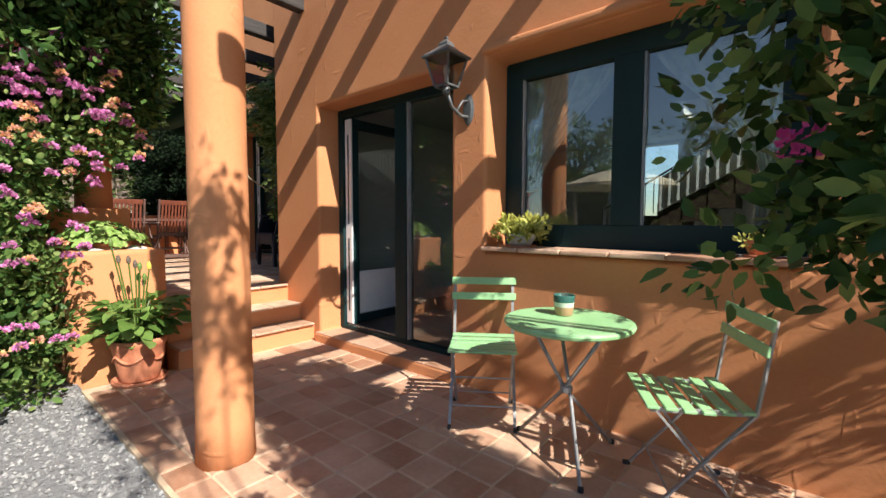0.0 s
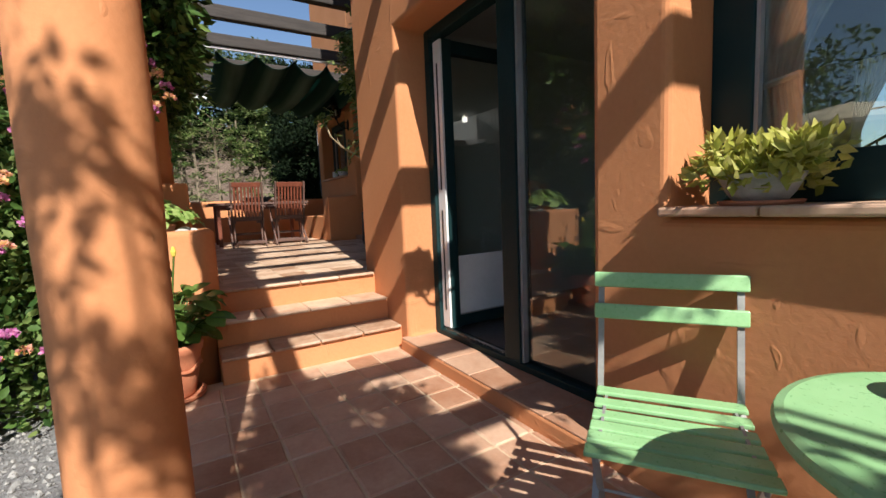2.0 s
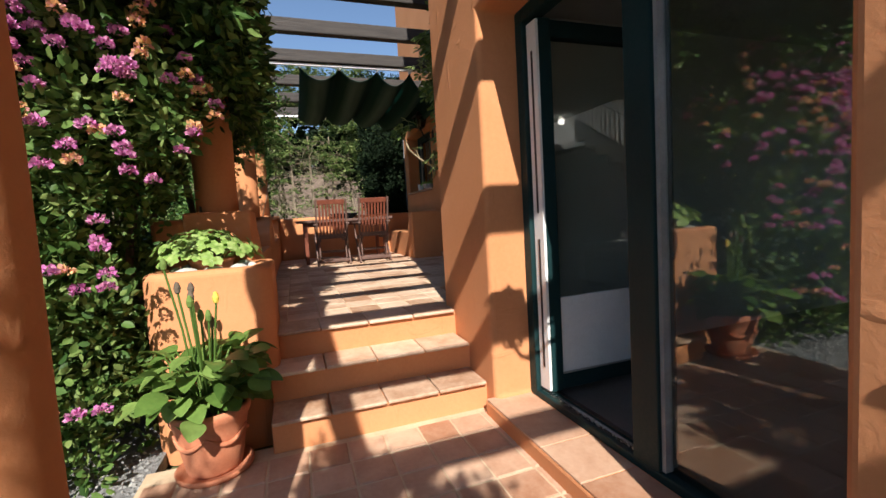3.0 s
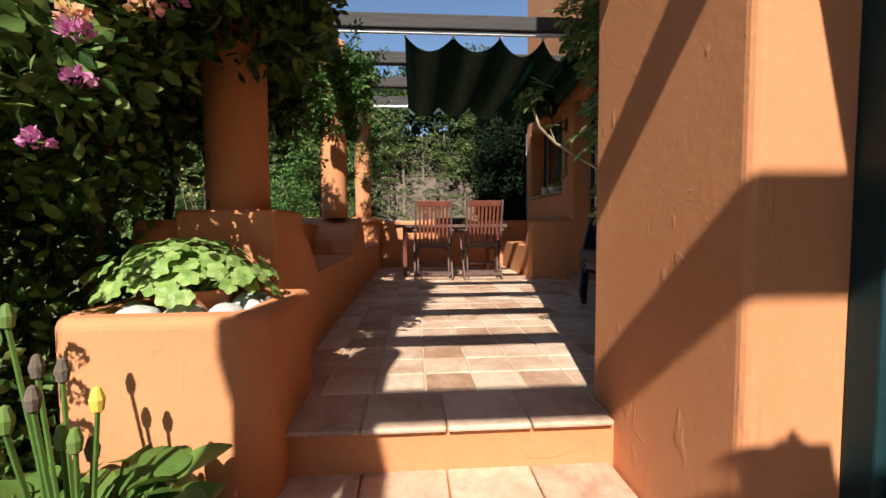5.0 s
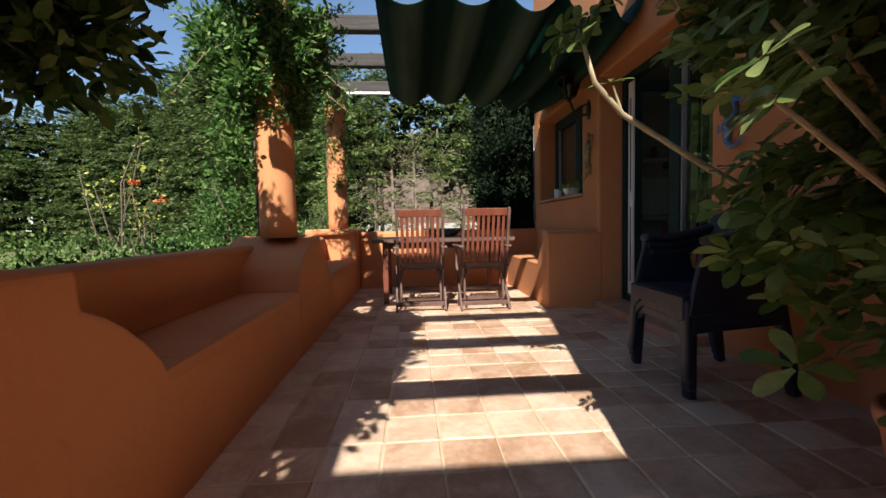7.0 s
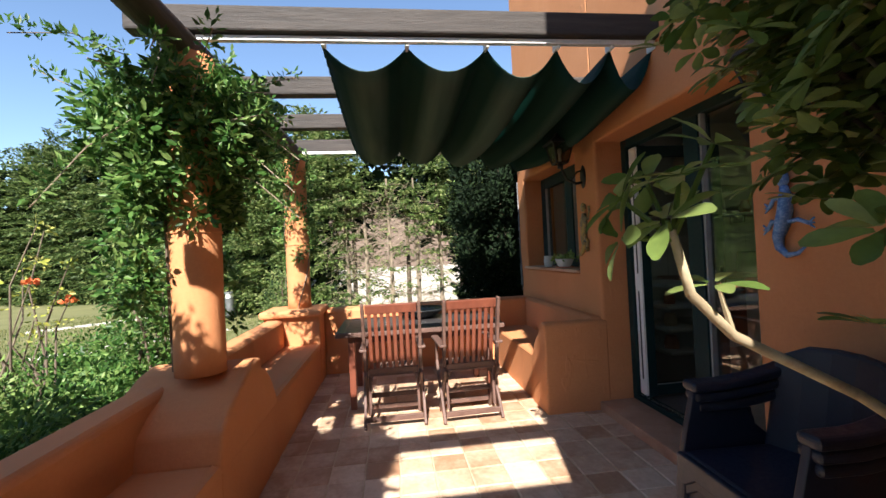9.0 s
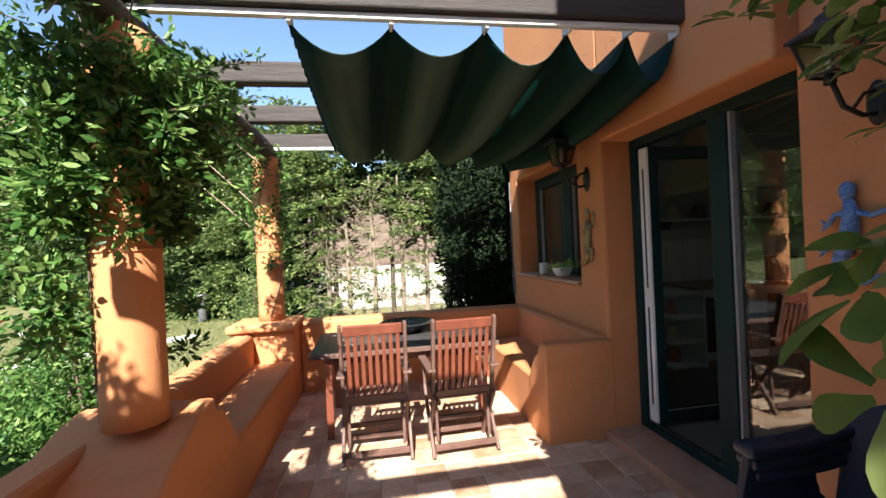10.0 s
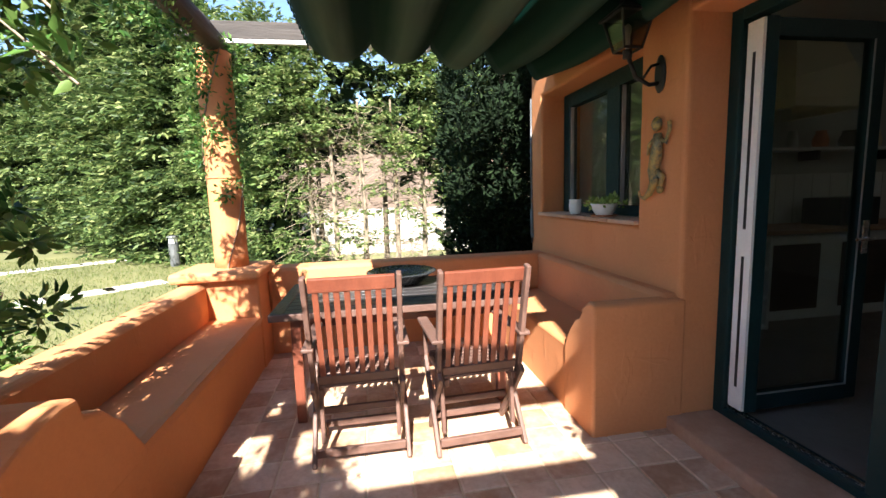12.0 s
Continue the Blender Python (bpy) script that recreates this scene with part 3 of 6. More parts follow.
# ---- doors and windows ----
def glazed_door(name, x0, x1, xm, z0, z1, y, label, panel=False):
    """A glazed door: a fixed frame, a fixed pane, and a leaf that stands open into the room."""
    d = tagged(new(name), label, "door", "", "structure")
    w = 0.075
    def bar(nm, a, b, c, e, y0=y, y1=y + 0.09, lab=""):
        return part(nm, boxed(a, b, y0, y1, c, e, bev=0.006), FRAME, d, lab)
    bar("jamb", x0, x0 + w, z0, z1)
    bar("jamb", x1 - w, x1, z0, z1)
    bar("head", x0 + w, x1 - w, z1 - w, z1)
    bar("bottom_rail", x0 + w, x1 - w, z0, z0 + 0.045)
    bar("mullion", xm - 0.07, xm + 0.07, z0 + 0.045, z1 - w, y - 0.004, y + 0.10)
    part("track", boxed(x0 + w, xm - 0.07, y + 0.03, y + 0.05, z0 + 0.045, z0 + 0.056), CHROME, d, "bright metal sill track")
    part("bead", boxed(xm + 0.07, xm + 0.088, y + 0.012, y + 0.05, z0 + 0.05, z1 - w), STEEL, d, "pale glazing bead")
    pane = part("pane", boxed(xm + 0.07, x1 - w, y + 0.04, y + 0.046, z0 + 0.045, z1 - w), GLASS, d)
    pane.visible_shadow = False
    # open leaf, square to the wall, hinged beside the jamb
    lx, ly, lw = x0 + w + 0.055, y + 0.03, xm - x0 - w - 0.01
    leaf = part("leaf", boxed(lx - 0.05, lx + 0.05, ly + 0.012, ly + 0.09, z0 + 0.06, z1 - w - 0.01, bev=0.004), FRAME, d, "dark green door leaf open into the room")
    part("edge", boxed(lx - 0.047, lx + 0.047, ly - 0.004, ly + 0.012, z0 + 0.07, z1 - w - 0.02), WHITE, leaf, "white leaf edge with a dark slot")
    part("slot", boxed(lx - 0.008, lx + 0.008, ly - 0.007, ly - 0.004, z0 + 0.2, z0 + 0.95), IRON, leaf)
    part("slot", boxed(lx - 0.008, lx + 0.008, ly - 0.007, ly - 0.004, z0 + 1.1, z1 - 0.25), IRON, leaf)
    part("stile", boxed(lx - 0.03, lx + 0.03, ly + lw - 0.08, ly + lw, z0 + 0.06, z1 - w - 0.01, bev=0.004), FRAME, leaf)
    part("rail", boxed(lx - 0.03, lx + 0.03, ly + 0.09, ly + lw - 0.08, z0 + 0.06, z0 + 0.15), FRAME, leaf)
    part("rail", boxed(lx - 0.03, lx + 0.03, ly + 0.09, ly + lw - 0.08, z1 - w - 0.10, z1 - w - 0.01), FRAME, leaf)
    part("bead", boxed(lx + 0.030, lx + 0.034, ly + 0.09, ly + lw - 0.08, z0 + 0.15, z0 + 0.16), STEEL, leaf)
    part("bead", boxed(lx + 0.030, lx + 0.034, ly + lw - 0.09, ly + lw - 0.08, z0 + 0.15, z1 - w - 0.1), STEEL, leaf)
    g = part("pane", boxed(lx - 0.004, lx + 0.004, ly + 0.09, ly + lw - 0.08, z0 + 0.15, z1 - w - 0.10), GLASS, leaf)
    g.visible_shadow = False
    if panel:
        part("lower_panel", boxed(lx - 0.012, lx + 0.014, ly + 0.09, ly + lw - 0.08, z0 + 0.15, z0 + 0.60, bev=0.003), WHITE, leaf, "white lower panel")
    h = bmesh.new()
    tube(h, [(lx + 0.03, ly + lw - 0.04, z0 + 1.02), (lx + 0.085, ly + lw - 0.04, z0 + 1.02), (lx + 0.09, ly + lw - 0.06, z0 + 1.02), (lx + 0.09, ly + lw - 0.17, z0 + 1.02)], 0.009, 8)
    box(h, lx + 0.03, lx + 0.037, ly + lw - 0.06, ly + lw - 0.02, z0 + 0.93, z0 + 1.12, 0.002)
    part("handle", h, CHROME, leaf, "chrome lever handle")
    return d


glazed_door("door_front", -3.70, -2.0, -2.785, 0.085, 2.33, 2.69, "dark green glazed door, one leaf open inwards", True)
glazed_door("door_terrace", -8.345, -6.88, -7.465, 0.60, 2.87, 4.05, "dark green glazed terrace door, one leaf open inwards")


def window(name, x0, x1, z0, z1, y, xm, mw, label, low=0.15):
    w = tagged(new(name), label, "window", "", "structure")
    f = 0.13
    part("frame", boxed(x0, x0 + f, y, y + 0.08, z0, z1, bev=0.006), FRAME, w)
    part("frame", boxed(x1 - f, x1, y, y + 0.08, z0, z1, bev=0.006), FRAME, w)
    part("frame", boxed(x0 + f, x1 - f, y, y + 0.08, z1 - f, z1, bev=0.006), FRAME, w)
    part("frame", boxed(x0 + f, x1 - f, y, y + 0.08, z0, z0 + low, bev=0.006), FRAME, w)
    part("mullion", boxed(xm - mw / 2, xm + mw / 2, y - 0.01, y + 0.09, z0 + low, z1 - f, bev=0.006), FRAME, w)
    for a, b in ((x0 + f, xm - mw / 2), (xm + mw / 2, x1 - f)):
        p = part("pane", boxed(a, b, y + 0.04, y + 0.046, z0 + low, z1 - f), GLASS, w)
        p.visible_shadow = False
        part("bead", boxed(a, a + 0.012, y + 0.01, y + 0.04, z0 + low, z1 - f), STEEL, w, "thin pale glazing bead")
    return w


window("window_front", -1.69, 0.02, 1.035, 2.33, 2.70, -0.84, 0.17, "dark green two-pane window with white tie-back curtains")
window("window_terrace", -10.35, -8.76, 1.73, 2.87, 4.04, -9.45, 0.18, "small dark green kitchen window in a deep reveal", 0.08)


def sill(name, x0, x1, y0, y1, z, n):
    s = tagged(new(name), "terracotta tile window sill", "sill", "", "structure")
    for i in range(n):
        a, b = x0 + (x1 - x0) * i / n, x0 + (x1 - x0) * (i + 1) / n
        part("tile", boxed(a + 0.003, b - 0.003, y0, y1, z - 0.03, z, bev=0.008), TILE, s)
    return s


sill("sill_front", -1.70, 0.04, 2.395, 2.70, 1.035, 6)
sill("sill_terrace", -10.37, -8.74, 3.765, 4.04, 1.73, 5)


def lintel(name, x0, x1, y, z):
    bm = boxed(x0, x1, y - 0.035, y + 0.03, z, z + 0.055, bev=0.02, seg=3)
    return solo(name, bm, STUCCO, "projecting stucco ledge over the window", "ledge", "structure")


lintel("ledge_front", -1.72, 0.9, 2.45, 2.335)


# ---- lanterns ----
def lantern(x, y, z, reach, plate_z, mat, label):
    """A wall lantern: plate, curved arm, tapered four-sided cage with a pitched cap."""
    t = thing("wall_lantern", label, "wall lamp", (x, y, 0))
    part("wall_plate", lathe(bmesh.new(), [(0, 0), (0.05, 0), (0.055, 0.008), (0.035, 0.02), (0, 0.02)], 16), mat, t).matrix_basis = Matrix.Translation((0, 0, plate_z)) @ pose(0, 0, 0, 90) @ Matrix.Diagonal((0.9, 2.0, 1, 1))
    arm = bmesh.new()
    tube(arm, [(0, -0.01, plate_z - 0.05), (0, -reach * 0.35, plate_z - 0.06), (0, -reach * 0.75, plate_z - 0.02), (0, -reach, z - 0.15)], 0.012, 8)
    tube(arm, [(0, -0.01, plate_z + 0.06), (0, -reach * 0.3, plate_z + 0.045), (0, -reach * 0.55, plate_z - 0.03)], 0.008, 8)
    tube(arm, [(0, -reach, z - 0.175), (0, -reach, z - 0.13)], 0.026, 10)
    part("arm", arm, mat, t, smooth=True)
    def ring(r, h):
        return [(sx * r, -reach + sy * r, z + h) for sx, sy in ((1, 1), (-1, 1), (-1, -1), (1, -1))]
    lo, hi = ring(0.055, -0.13), ring(0.098, 0.055)
    for p, q in zip(lo, hi):
        part("cage_bar", tube(bmesh.new(), [p, q], 0.007, 6), mat, t)
    for rr in (lo, hi):
        part("cage_ring", tube(bmesh.new(), rr + rr[:1], 0.008, 6), mat, t)
    g = bmesh.new()
    a = [g.verts.new(v) for v in ring(0.052, -0.128)]
    b = [g.verts.new(v) for v in ring(0.094, 0.052)]
    for k in range(4):
        g.faces.new((a[k], a[(k + 1) % 4], b[(k + 1) % 4], b[k]))
    part("glass", g, LAMPGLASS, t).visible_shadow = False
    cap = lathe(bmesh.new(), [(0.0, 0.05), (0.165, 0.05), (0.165, 0.062), (0.085, 0.105), (0.05, 0.13), (0.05, 0.145), (0.03, 0.16), (0.012, 0.172), (0.018, 0.185), (0.0, 0.198)], 4, (0, -reach, z))
    bmesh.ops.rotate(cap, verts=cap.verts, cent=(0, -reach, 0), matrix=Matrix.Rotation(radians(45), 3, "Z"))
    part("cap", cap, mat, t)
    part("bulb", lathe(bmesh.new(), [(0, -0.125), (0.014, -0.12), (0.014, -0.05), (0.022, -0.03), (0.018, 0.0), (0, 0.015)], 12, (0, -reach, z)), WHITE, t)
    return t


lantern(-1.84, 2.45, 2.22, 0.25, 1.99, IRONGREY, "grey worn iron wall lantern beside the front door")
lantern(-6.56, 3.94, 3.46, 0.27, 3.20, IRON, "black iron wall lantern beside the terrace door").scale = (0.80, 0.80, 0.80)
lantern(-8.565, 3.80, 2.86, 0.22, 2.60, IRON, "black iron wall lantern over the terrace bench")

# ---- bistro set ----
def bistro_chair(at, rz):
    c = thing("folding_chair", "pale green slatted folding chair with grey metal frame", "chair", at, rz, "bistro chairs")
    for x in (-0.19, 0.19):
        b = bmesh.new()
        beam_between(b, (x, -0.20, 0.0), (x, 0.185, 0.46), 0.009, 0.018, (1, 0, 0))
        beam_between(b, (x, 0.185, 0.455), (x, 0.24, 0.83), 0.009, 0.018, (1, 0, 0))
        part("back_leg", b, STEEL, c)
        x2 = x * 0.93
        part("front_leg", beam_between(bmesh.new(), (x2, 0.20, 0.0), (x2, -0.17, 0.44), 0.009, 0.018, (1, 0, 0)), STEEL, c)
        for yy in (-0.20, 0.20):
            part("foot", boxed(x - 0.01, x + 0.01, yy - 0.018, yy + 0.018, 0, 0.02, bev=0.004), IRON, c)
    part("stretcher", tube(bmesh.new(), [(-0.19, -0.115, 0.105), (0.19, -0.115, 0.105)], 0.005, 6), STEEL, c)
    part("stretcher", tube(bmesh.new(), [(-0.177, 0.115, 0.10), (0.177, 0.115, 0.10)], 0.005, 6), STEEL, c)
    part("stretcher", tube(bmesh.new(), [(-0.19, 0.0, 0.235), (0.19, 0.0, 0.235)], 0.005, 6), STEEL, c)
    for s in (-1, 1):
        part("seat_rail", beam_between(bmesh.new(), (s * 0.17, -0.19, 0.44), (s * 0.17, 0.18, 0.452), 0.008, 0.02), STEEL, c)
    for i in range(6):
        y = -0.185 + i * 0.069
        z = 0.462 - 0.014 * math.sin(math.pi * i / 5) + (0.0 if i else -0.006)
        part("seat_slat", boxed(-0.20, 0.20, y - 0.024, y + 0.024, z - 0.006, z + 0.008, bev=0.004), GREENPAINT, c)
    for z in (0.712, 0.812):
        y = 0.185 + (z - 0.455) * 0.145 - 0.014
        b = bmesh.new()
        box(b, -0.21, 0.21, -0.007, 0.007, -0.024, 0.024, 0.005)
        for v in b.verts:
            v.co.y += 0.018 * (1 - (v.co.x / 0.21) ** 2)
        bmesh.ops.transform(b, matrix=pose(0, y, z, -8), verts=b.verts)
        part("back_slat", b, GREENPAINT, c)
    return c


ch = bistro_chair((-1.49, 2.14, 0.0), 34)
copy_thing(ch, pose(-0.365, 2.085, 0.0, 0, 0, -62))["label"] = "pale green slatted folding chair turned towards the table"


def bistro_table(at):
    t = thing("bistro_table", "round pale green metal table on crossed grey legs", "table", at)
    part("tabletop", lathe(bmesh.new(), [(0, 0.70), (0.285, 0.70), (0.30, 0.695), (0.308, 0.70), (0.312, 0.712), (0.308, 0.722), (0.295, 0.726), (0, 0.724)], 64), GREENPAINT, t)
    hub = Vector((0.0, 0.0, 0.375))
    for k, (fx, fy) in enumerate(((0.16, -0.19), (-0.34, 0.13), (0.12, 0.33))):
        f = Vector((fx, fy, 0.0))
        u = Vector((-fx * 0.62, -fy * 0.62, 0.70))
        o = Vector((-fy, fx, 0)).normalized() * 0.016
        part("leg", tube(bmesh.new(), [f, hub + o, u], 0.0095, 10), STEEL, t, smooth=True)
        part("rubber_foot", lathe(bmesh.new(), [(0, 0), (0.014, 0), (0.014, 0.02), (0, 0.024)], 10, f), IRON, t)
    part("hub", lathe(bmesh.new(), [(0.022, 0.355), (0.03, 0.362), (0.03, 0.388), (0.022, 0.395)], 16), STEEL, t)
    part("rim_ring", tube(bmesh.new(), [(0.2 * math.cos(a), 0.2 * math.sin(a), 0.692) for a in np.linspace(0, 2 * math.pi, 33)], 0.006, 6), STEEL, t)
    return t


bistro_table((-0.875, 1.985, 0.0))
CUP_TOP = mottled("teal_glaze", (0.02, 0.085, 0.07, 1), (0.05, 0.14, 0.115, 1), 10, 70, 0.2, 0.1, 0.001)
CUP_MID = mottled("cream_glaze", (0.45, 0.52, 0.42, 1), (0.58, 0.62, 0.52, 1), 10, 70, 0.25, 0.1, 0.001)
CUP_LOW = mottled("bare_clay", (0.34, 0.20, 0.10, 1), (0.46, 0.29, 0.16, 1), 10, 70, 0.7, 0.1, 0.001)
cup = thing("ceramic_pot", "small ceramic pot glazed teal over bare clay, on the table", "pot", (-0.93, 2.06, 0.726))
part("base", lathe(bmesh.new(), [(0, 0), (0.040, 0), (0.044, 0.004), (0.049, 0.045)], 32), CUP_LOW, cup, "bare clay base", True)
part("band", lathe(bmesh.new(), [(0.049, 0.045), (0.052, 0.068)], 32), CUP_MID, cup, "cream glazed band", True)
part("rim", lathe(bmesh.new(), [(0.052, 0.068), (0.055, 0.10), (0.053, 0.105), (0.050, 0.10), (0.046, 0.05), (0, 0.045)], 32), CUP_TOP, cup, "dark teal glazed rim", True)
st = bmesh.new()
for a in range(3):
    tube(st, [(0.01 * a - 0.01, 0, 0.05), (0.012 * a - 0.012, 0.004, 0.10), (0.02 * a - 0.02, 0.008, 0.125)], 0.002, 5)
part("stem", st, BARK, cup)


# ---- terracotta pots ----
def clay_pot(t, r, h, swag=False):
    prof = [(0, 0), (r * 0.66, 0), (r * 0.70, h * 0.05), (r * 0.78, h * 0.3), (r * 0.88, h * 0.62), (r * 0.93, h * 0.80), (r * 0.99, h * 0.84), (r * 1.02, h * 0.93), (r * 1.0, h), (r * 0.93, h), (r * 0.90, h * 0.86), (0, h * 0.84)]
    body = part("pot_body", lathe(bmesh.new(), prof, 40), POT_CLAY, t, smooth=True)
    if swag:
        for k in range(5):
            a0 = 2 * math.pi * k / 5
            pts = []
            for i in range(9):
                a = a0 + 2 * math.pi / 5 * i / 8
                z = h * (0.66 - 0.16 * math.sin(math.pi * i / 8))
                rr = r * (0.78 + 0.10 * (z / h - 0.3) / 0.32) + 0.004
                pts.append((rr * math.cos(a), rr * math.sin(a), z))
            part("swag", tube(bmesh.new(), pts, [0.006 + 0.006 * math.sin(math.pi * i / 8) for i in range(9)], 8), POT_CLAY, body, smooth=True)
    part("soil", lathe(bmesh.new(), [(0, h * 0.90), (r * 0.91, h * 0.89)], 24), SOIL, t)
    return body


pot = thing("potted_plant", "broad-leaved green plant in a terracotta pot with swags", "potted plant", (-3.80, 0.93, 0.0))
part("saucer", lathe(bmesh.new(), [(0, 0), (0.155, 0), (0.175, 0.006), (0.180, 0.030), (0.170, 0.032), (0.160, 0.016), (0, 0.014)], 40), POT_CLAY, pot, smooth=True)
body = clay_pot(pot, 0.182, 0.32, True)
for o in pot.children:
    if o.name.startswith(("pot_body", "soil")):
        o.location.z += 0.015


def broad_leaf(bm, base, way, up, ln, wd, n=6, sag=0.25, blunt=0.0):
    """One wide leaf with a midrib fold and a drooping tip."""
    way, up = Vector(way).normalized(), Vector(up)
    s = way.cross(up).normalized()
    u = s.cross(way)
    rows = []
    for i in range(n + 1):
        f = i / n
        w = wd * 0.5 * (math.sin(math.pi * min(1, f * 0.93 + 0.05)) ** 0.75 if not blunt else math.sin(math.pi * min(1, 0.04 + 0.90 * f ** 1.6)) ** 0.8 + 0.06)
        c = Vector(base) + way * ln * f + u * (-sag * ln * f * f)
        rows.append([bm.verts.new(c + s * w * k + u * abs(k) * w * 0.25) for k in (-1, 0, 1)])
    for a, b in zip(rows, rows[1:]):
        for k in (0, 1):
            bm.faces.new((a[k], a[k + 1], b[k + 1], b[k]))


rnd = random.Random(3)
bm, stems = bmesh.new(), bmesh.new()
for k in range(140):
    a, el = rnd.uniform(0, 2 * math.pi), rnd.uniform(0.15, 1.25)
    r0 = rnd.uniform(0.0, 0.10)
    root = Vector((r0 * math.cos(a), r0 * math.sin(a), 0.28))
    reach, hh = rnd.uniform(0.02, 0.19), rnd.uniform(0.05, 0.33)
    tip = root + Vector((reach * math.cos(a), reach * math.sin(a), hh))
    tube(stems, [root, (root + tip) / 2 + Vector((0, 0, 0.05)), tip], 0.004, 5)
    broad_leaf(bm, tip, (math.cos(a + rnd.uniform(-.5, .5)), math.sin(a + rnd.uniform(-.5, .5)), rnd.uniform(-0.35, 0.75)), (rnd.uniform(-.5, .5), rnd.uniform(-.5, .5), 1), rnd.uniform(0.09, 0.15), rnd.uniform(0.08, 0.115), 7, 0.32)
part("leaves", bm, POT_LEAF, pot, "broad fresh green leaves", True)
tagged(part("stalk_mass", stems, POT_LEAF, pot), kind="stuff")
for k in range(9):
    a = rnd.uniform(0, 6.28)
    x, y, h = rnd.uniform(-0.04, 0.12), rnd.uniform(-0.15, 0.07), rnd.uniform(0.70, 1.04)
    sp = part("flower_spike", tube(bmesh.new(), [(x * 0.4, y * 0.4, 0.3), (x * 0.8, y * 0.8, h * 0.7), (x * 1.3, y * 1.3, h)], 0.0055, 6), POT_LEAF, pot)
    part("seed_head", lathe(bmesh.new(), [(0, 0), (0.012, 0.01), (0.016, 0.035), (0.008, 0.06), (0, 0.065)], 10, (x * 1.3, y * 1.3, h - 0.01)), YELLOW if k == 0 else (BARK if k % 2 else POT_LEAF), sp)

# plants on the front sill
def sill_plant(at, r, h, leafmat, n, label, size=0.035, tall=0.09, clay=None):
    t = thing("sill_plant", label, "potted plant", at)
    part("saucer", lathe(bmesh.new(), [(0, 0), (r * 0.95, 0), (r * 1.02, 0.012), (r * 0.95, 0.014), (0, 0.008)], 28), POT_CLAY, t, smooth=True)
    ob = part("bowl", lathe(bmesh.new(), [(0, 0.008), (r * 0.6, 0.008), (r * 0.8, h * 0.4), (r, h * 0.9), (r * 1.03, h), (r * 0.94, h), (r * 0.85, h * 0.8), (0, h * 0.78)], 32), clay or STONE, t, "pale stone-coloured bowl", True)
    P, D = clumps([(RNG.uniform(-r, r) * 1.35, RNG.uniform(-r, r) * 1.0, h - 0.02 + RNG.uniform(0.0, tall)) for _ in range(n)], [RNG.uniform(0.02, 0.045) for _ in range(n)], 14, 0.2)
    leaf_part("leaves", P, D + [0, 0, 0.4], size, leafmat, t, aspect=0.55)
    return t


sill_plant((-1.46, 2.53, 1.035), 0.105, 0.09, YELLOW_LEAF, 70, "yellow-green succulent in a pale bowl on the window sill", 0.045, 0.11)
sill_plant((-0.16, 2.52, 1.035), 0.065, 0.085, YELLOW_LEAF, 8, "small plant in a clay pot on the window sill", 0.03, 0.03, POT_CLAY)
sill_plant((-9.32, 3.89, 1.73), 0.10, 0.10, PALE_LEAF, 16, "small plant in a white bowl on the kitchen sill", 0.04, 0.05, WHITE)
jar = solo("white_jar", lathe(bmesh.new(), [(0, 0), (0.04, 0), (0.05, 0.03), (0.055, 0.08), (0.048, 0.11), (0.056, 0.13), (0.05, 0.13), (0.043, 0.10), (0, 0.06)], 28, (-9.78, 3.88, 1.73)), WHITE, "small white ceramic jar on the kitchen sill", "jar", "", True)

# planter fill: pebbles and a leafy pot
solo("planter_soil", boxed(-4.66, -4.22, 0.69, 1.14, 0.72, 0.90), SOIL, "dark soil filling the planter", "soil", "structure")
peb = bmesh.new()
bmesh.ops.create_icosphere(peb, subdivisions=3, radius=1)
for v in peb.verts:
    v.co *= 1 + 0.10 * noise.noise(v.co * 1.3)
pm = finish("pebble", peb, STONE, True)
for k, (x, y, sx, sy, rz) in enumerate(((-4.27, 0.78, .06, .075, 10), (-4.28, 0.93, .058, .08, 80), (-4.29, 1.06, .05, .06, 30), (-4.42, 1.08, .07, .05, 15), (-4.54, 1.09, .045, .04, 60), (-4.36, 0.72, .06, .05, 5), (-4.55, 0.74, .06, .05, 40), (-4.36, 1.13, .045, .035, 70))):
    o = tagged(new("pebble", pm), "smooth pale rounded stone in the planter", "stone", "planter stones")
    o.matrix_basis = pose(x, y, 0.943 if k != 3 else 0.955, 6, 4, rz) @ Matrix.Diagonal((sx, sy, 0.045, 1))
pp = thing("planter_pot", "leafy pale green plant in a clay pot inside the planter", "potted plant", (-4.43, 0.90, 0.885))
clay_pot(pp, 0.13, 0.14)
bm = bmesh.new()
for k in range(210):
    a, rr = rnd.uniform(0, 6.28), 0.31 * rnd.uniform(0, 1) ** 0.6
    p = Vector((rr * math.cos(a) * 0.78 - 0.02, rr * math.sin(a) * 1.05 - 0.04, 0.13 + 0.15 * (1 - (rr / 0.33) ** 2) + rnd.uniform(-0.03, 0.04)))
    w = Vector((math.cos(a) * rr * 3.2 + rnd.uniform(-.3, .3), math.sin(a) * rr * 3.2 + rnd.uniform(-.3, .3), 0.75))
    w.normalize()
    e1 = w.orthogonal().normalized()
    e2 = w.cross(e1)
    sz, a0 = rnd.uniform(0.028, 0.042), rnd.uniform(0, 6.28)
    for j in range(5):
        q = a0 + j * 1.257
        d = e1 * math.cos(q) + e2 * math.sin(q) + w * 0.12
        broad_leaf(bm, p, d, w, sz, sz * 0.95, 3, 0.15, 1.0)
part("leaves", bm, PALE_LEAF, pp, "pale lobed leaves", True)
bm = bmesh.new()
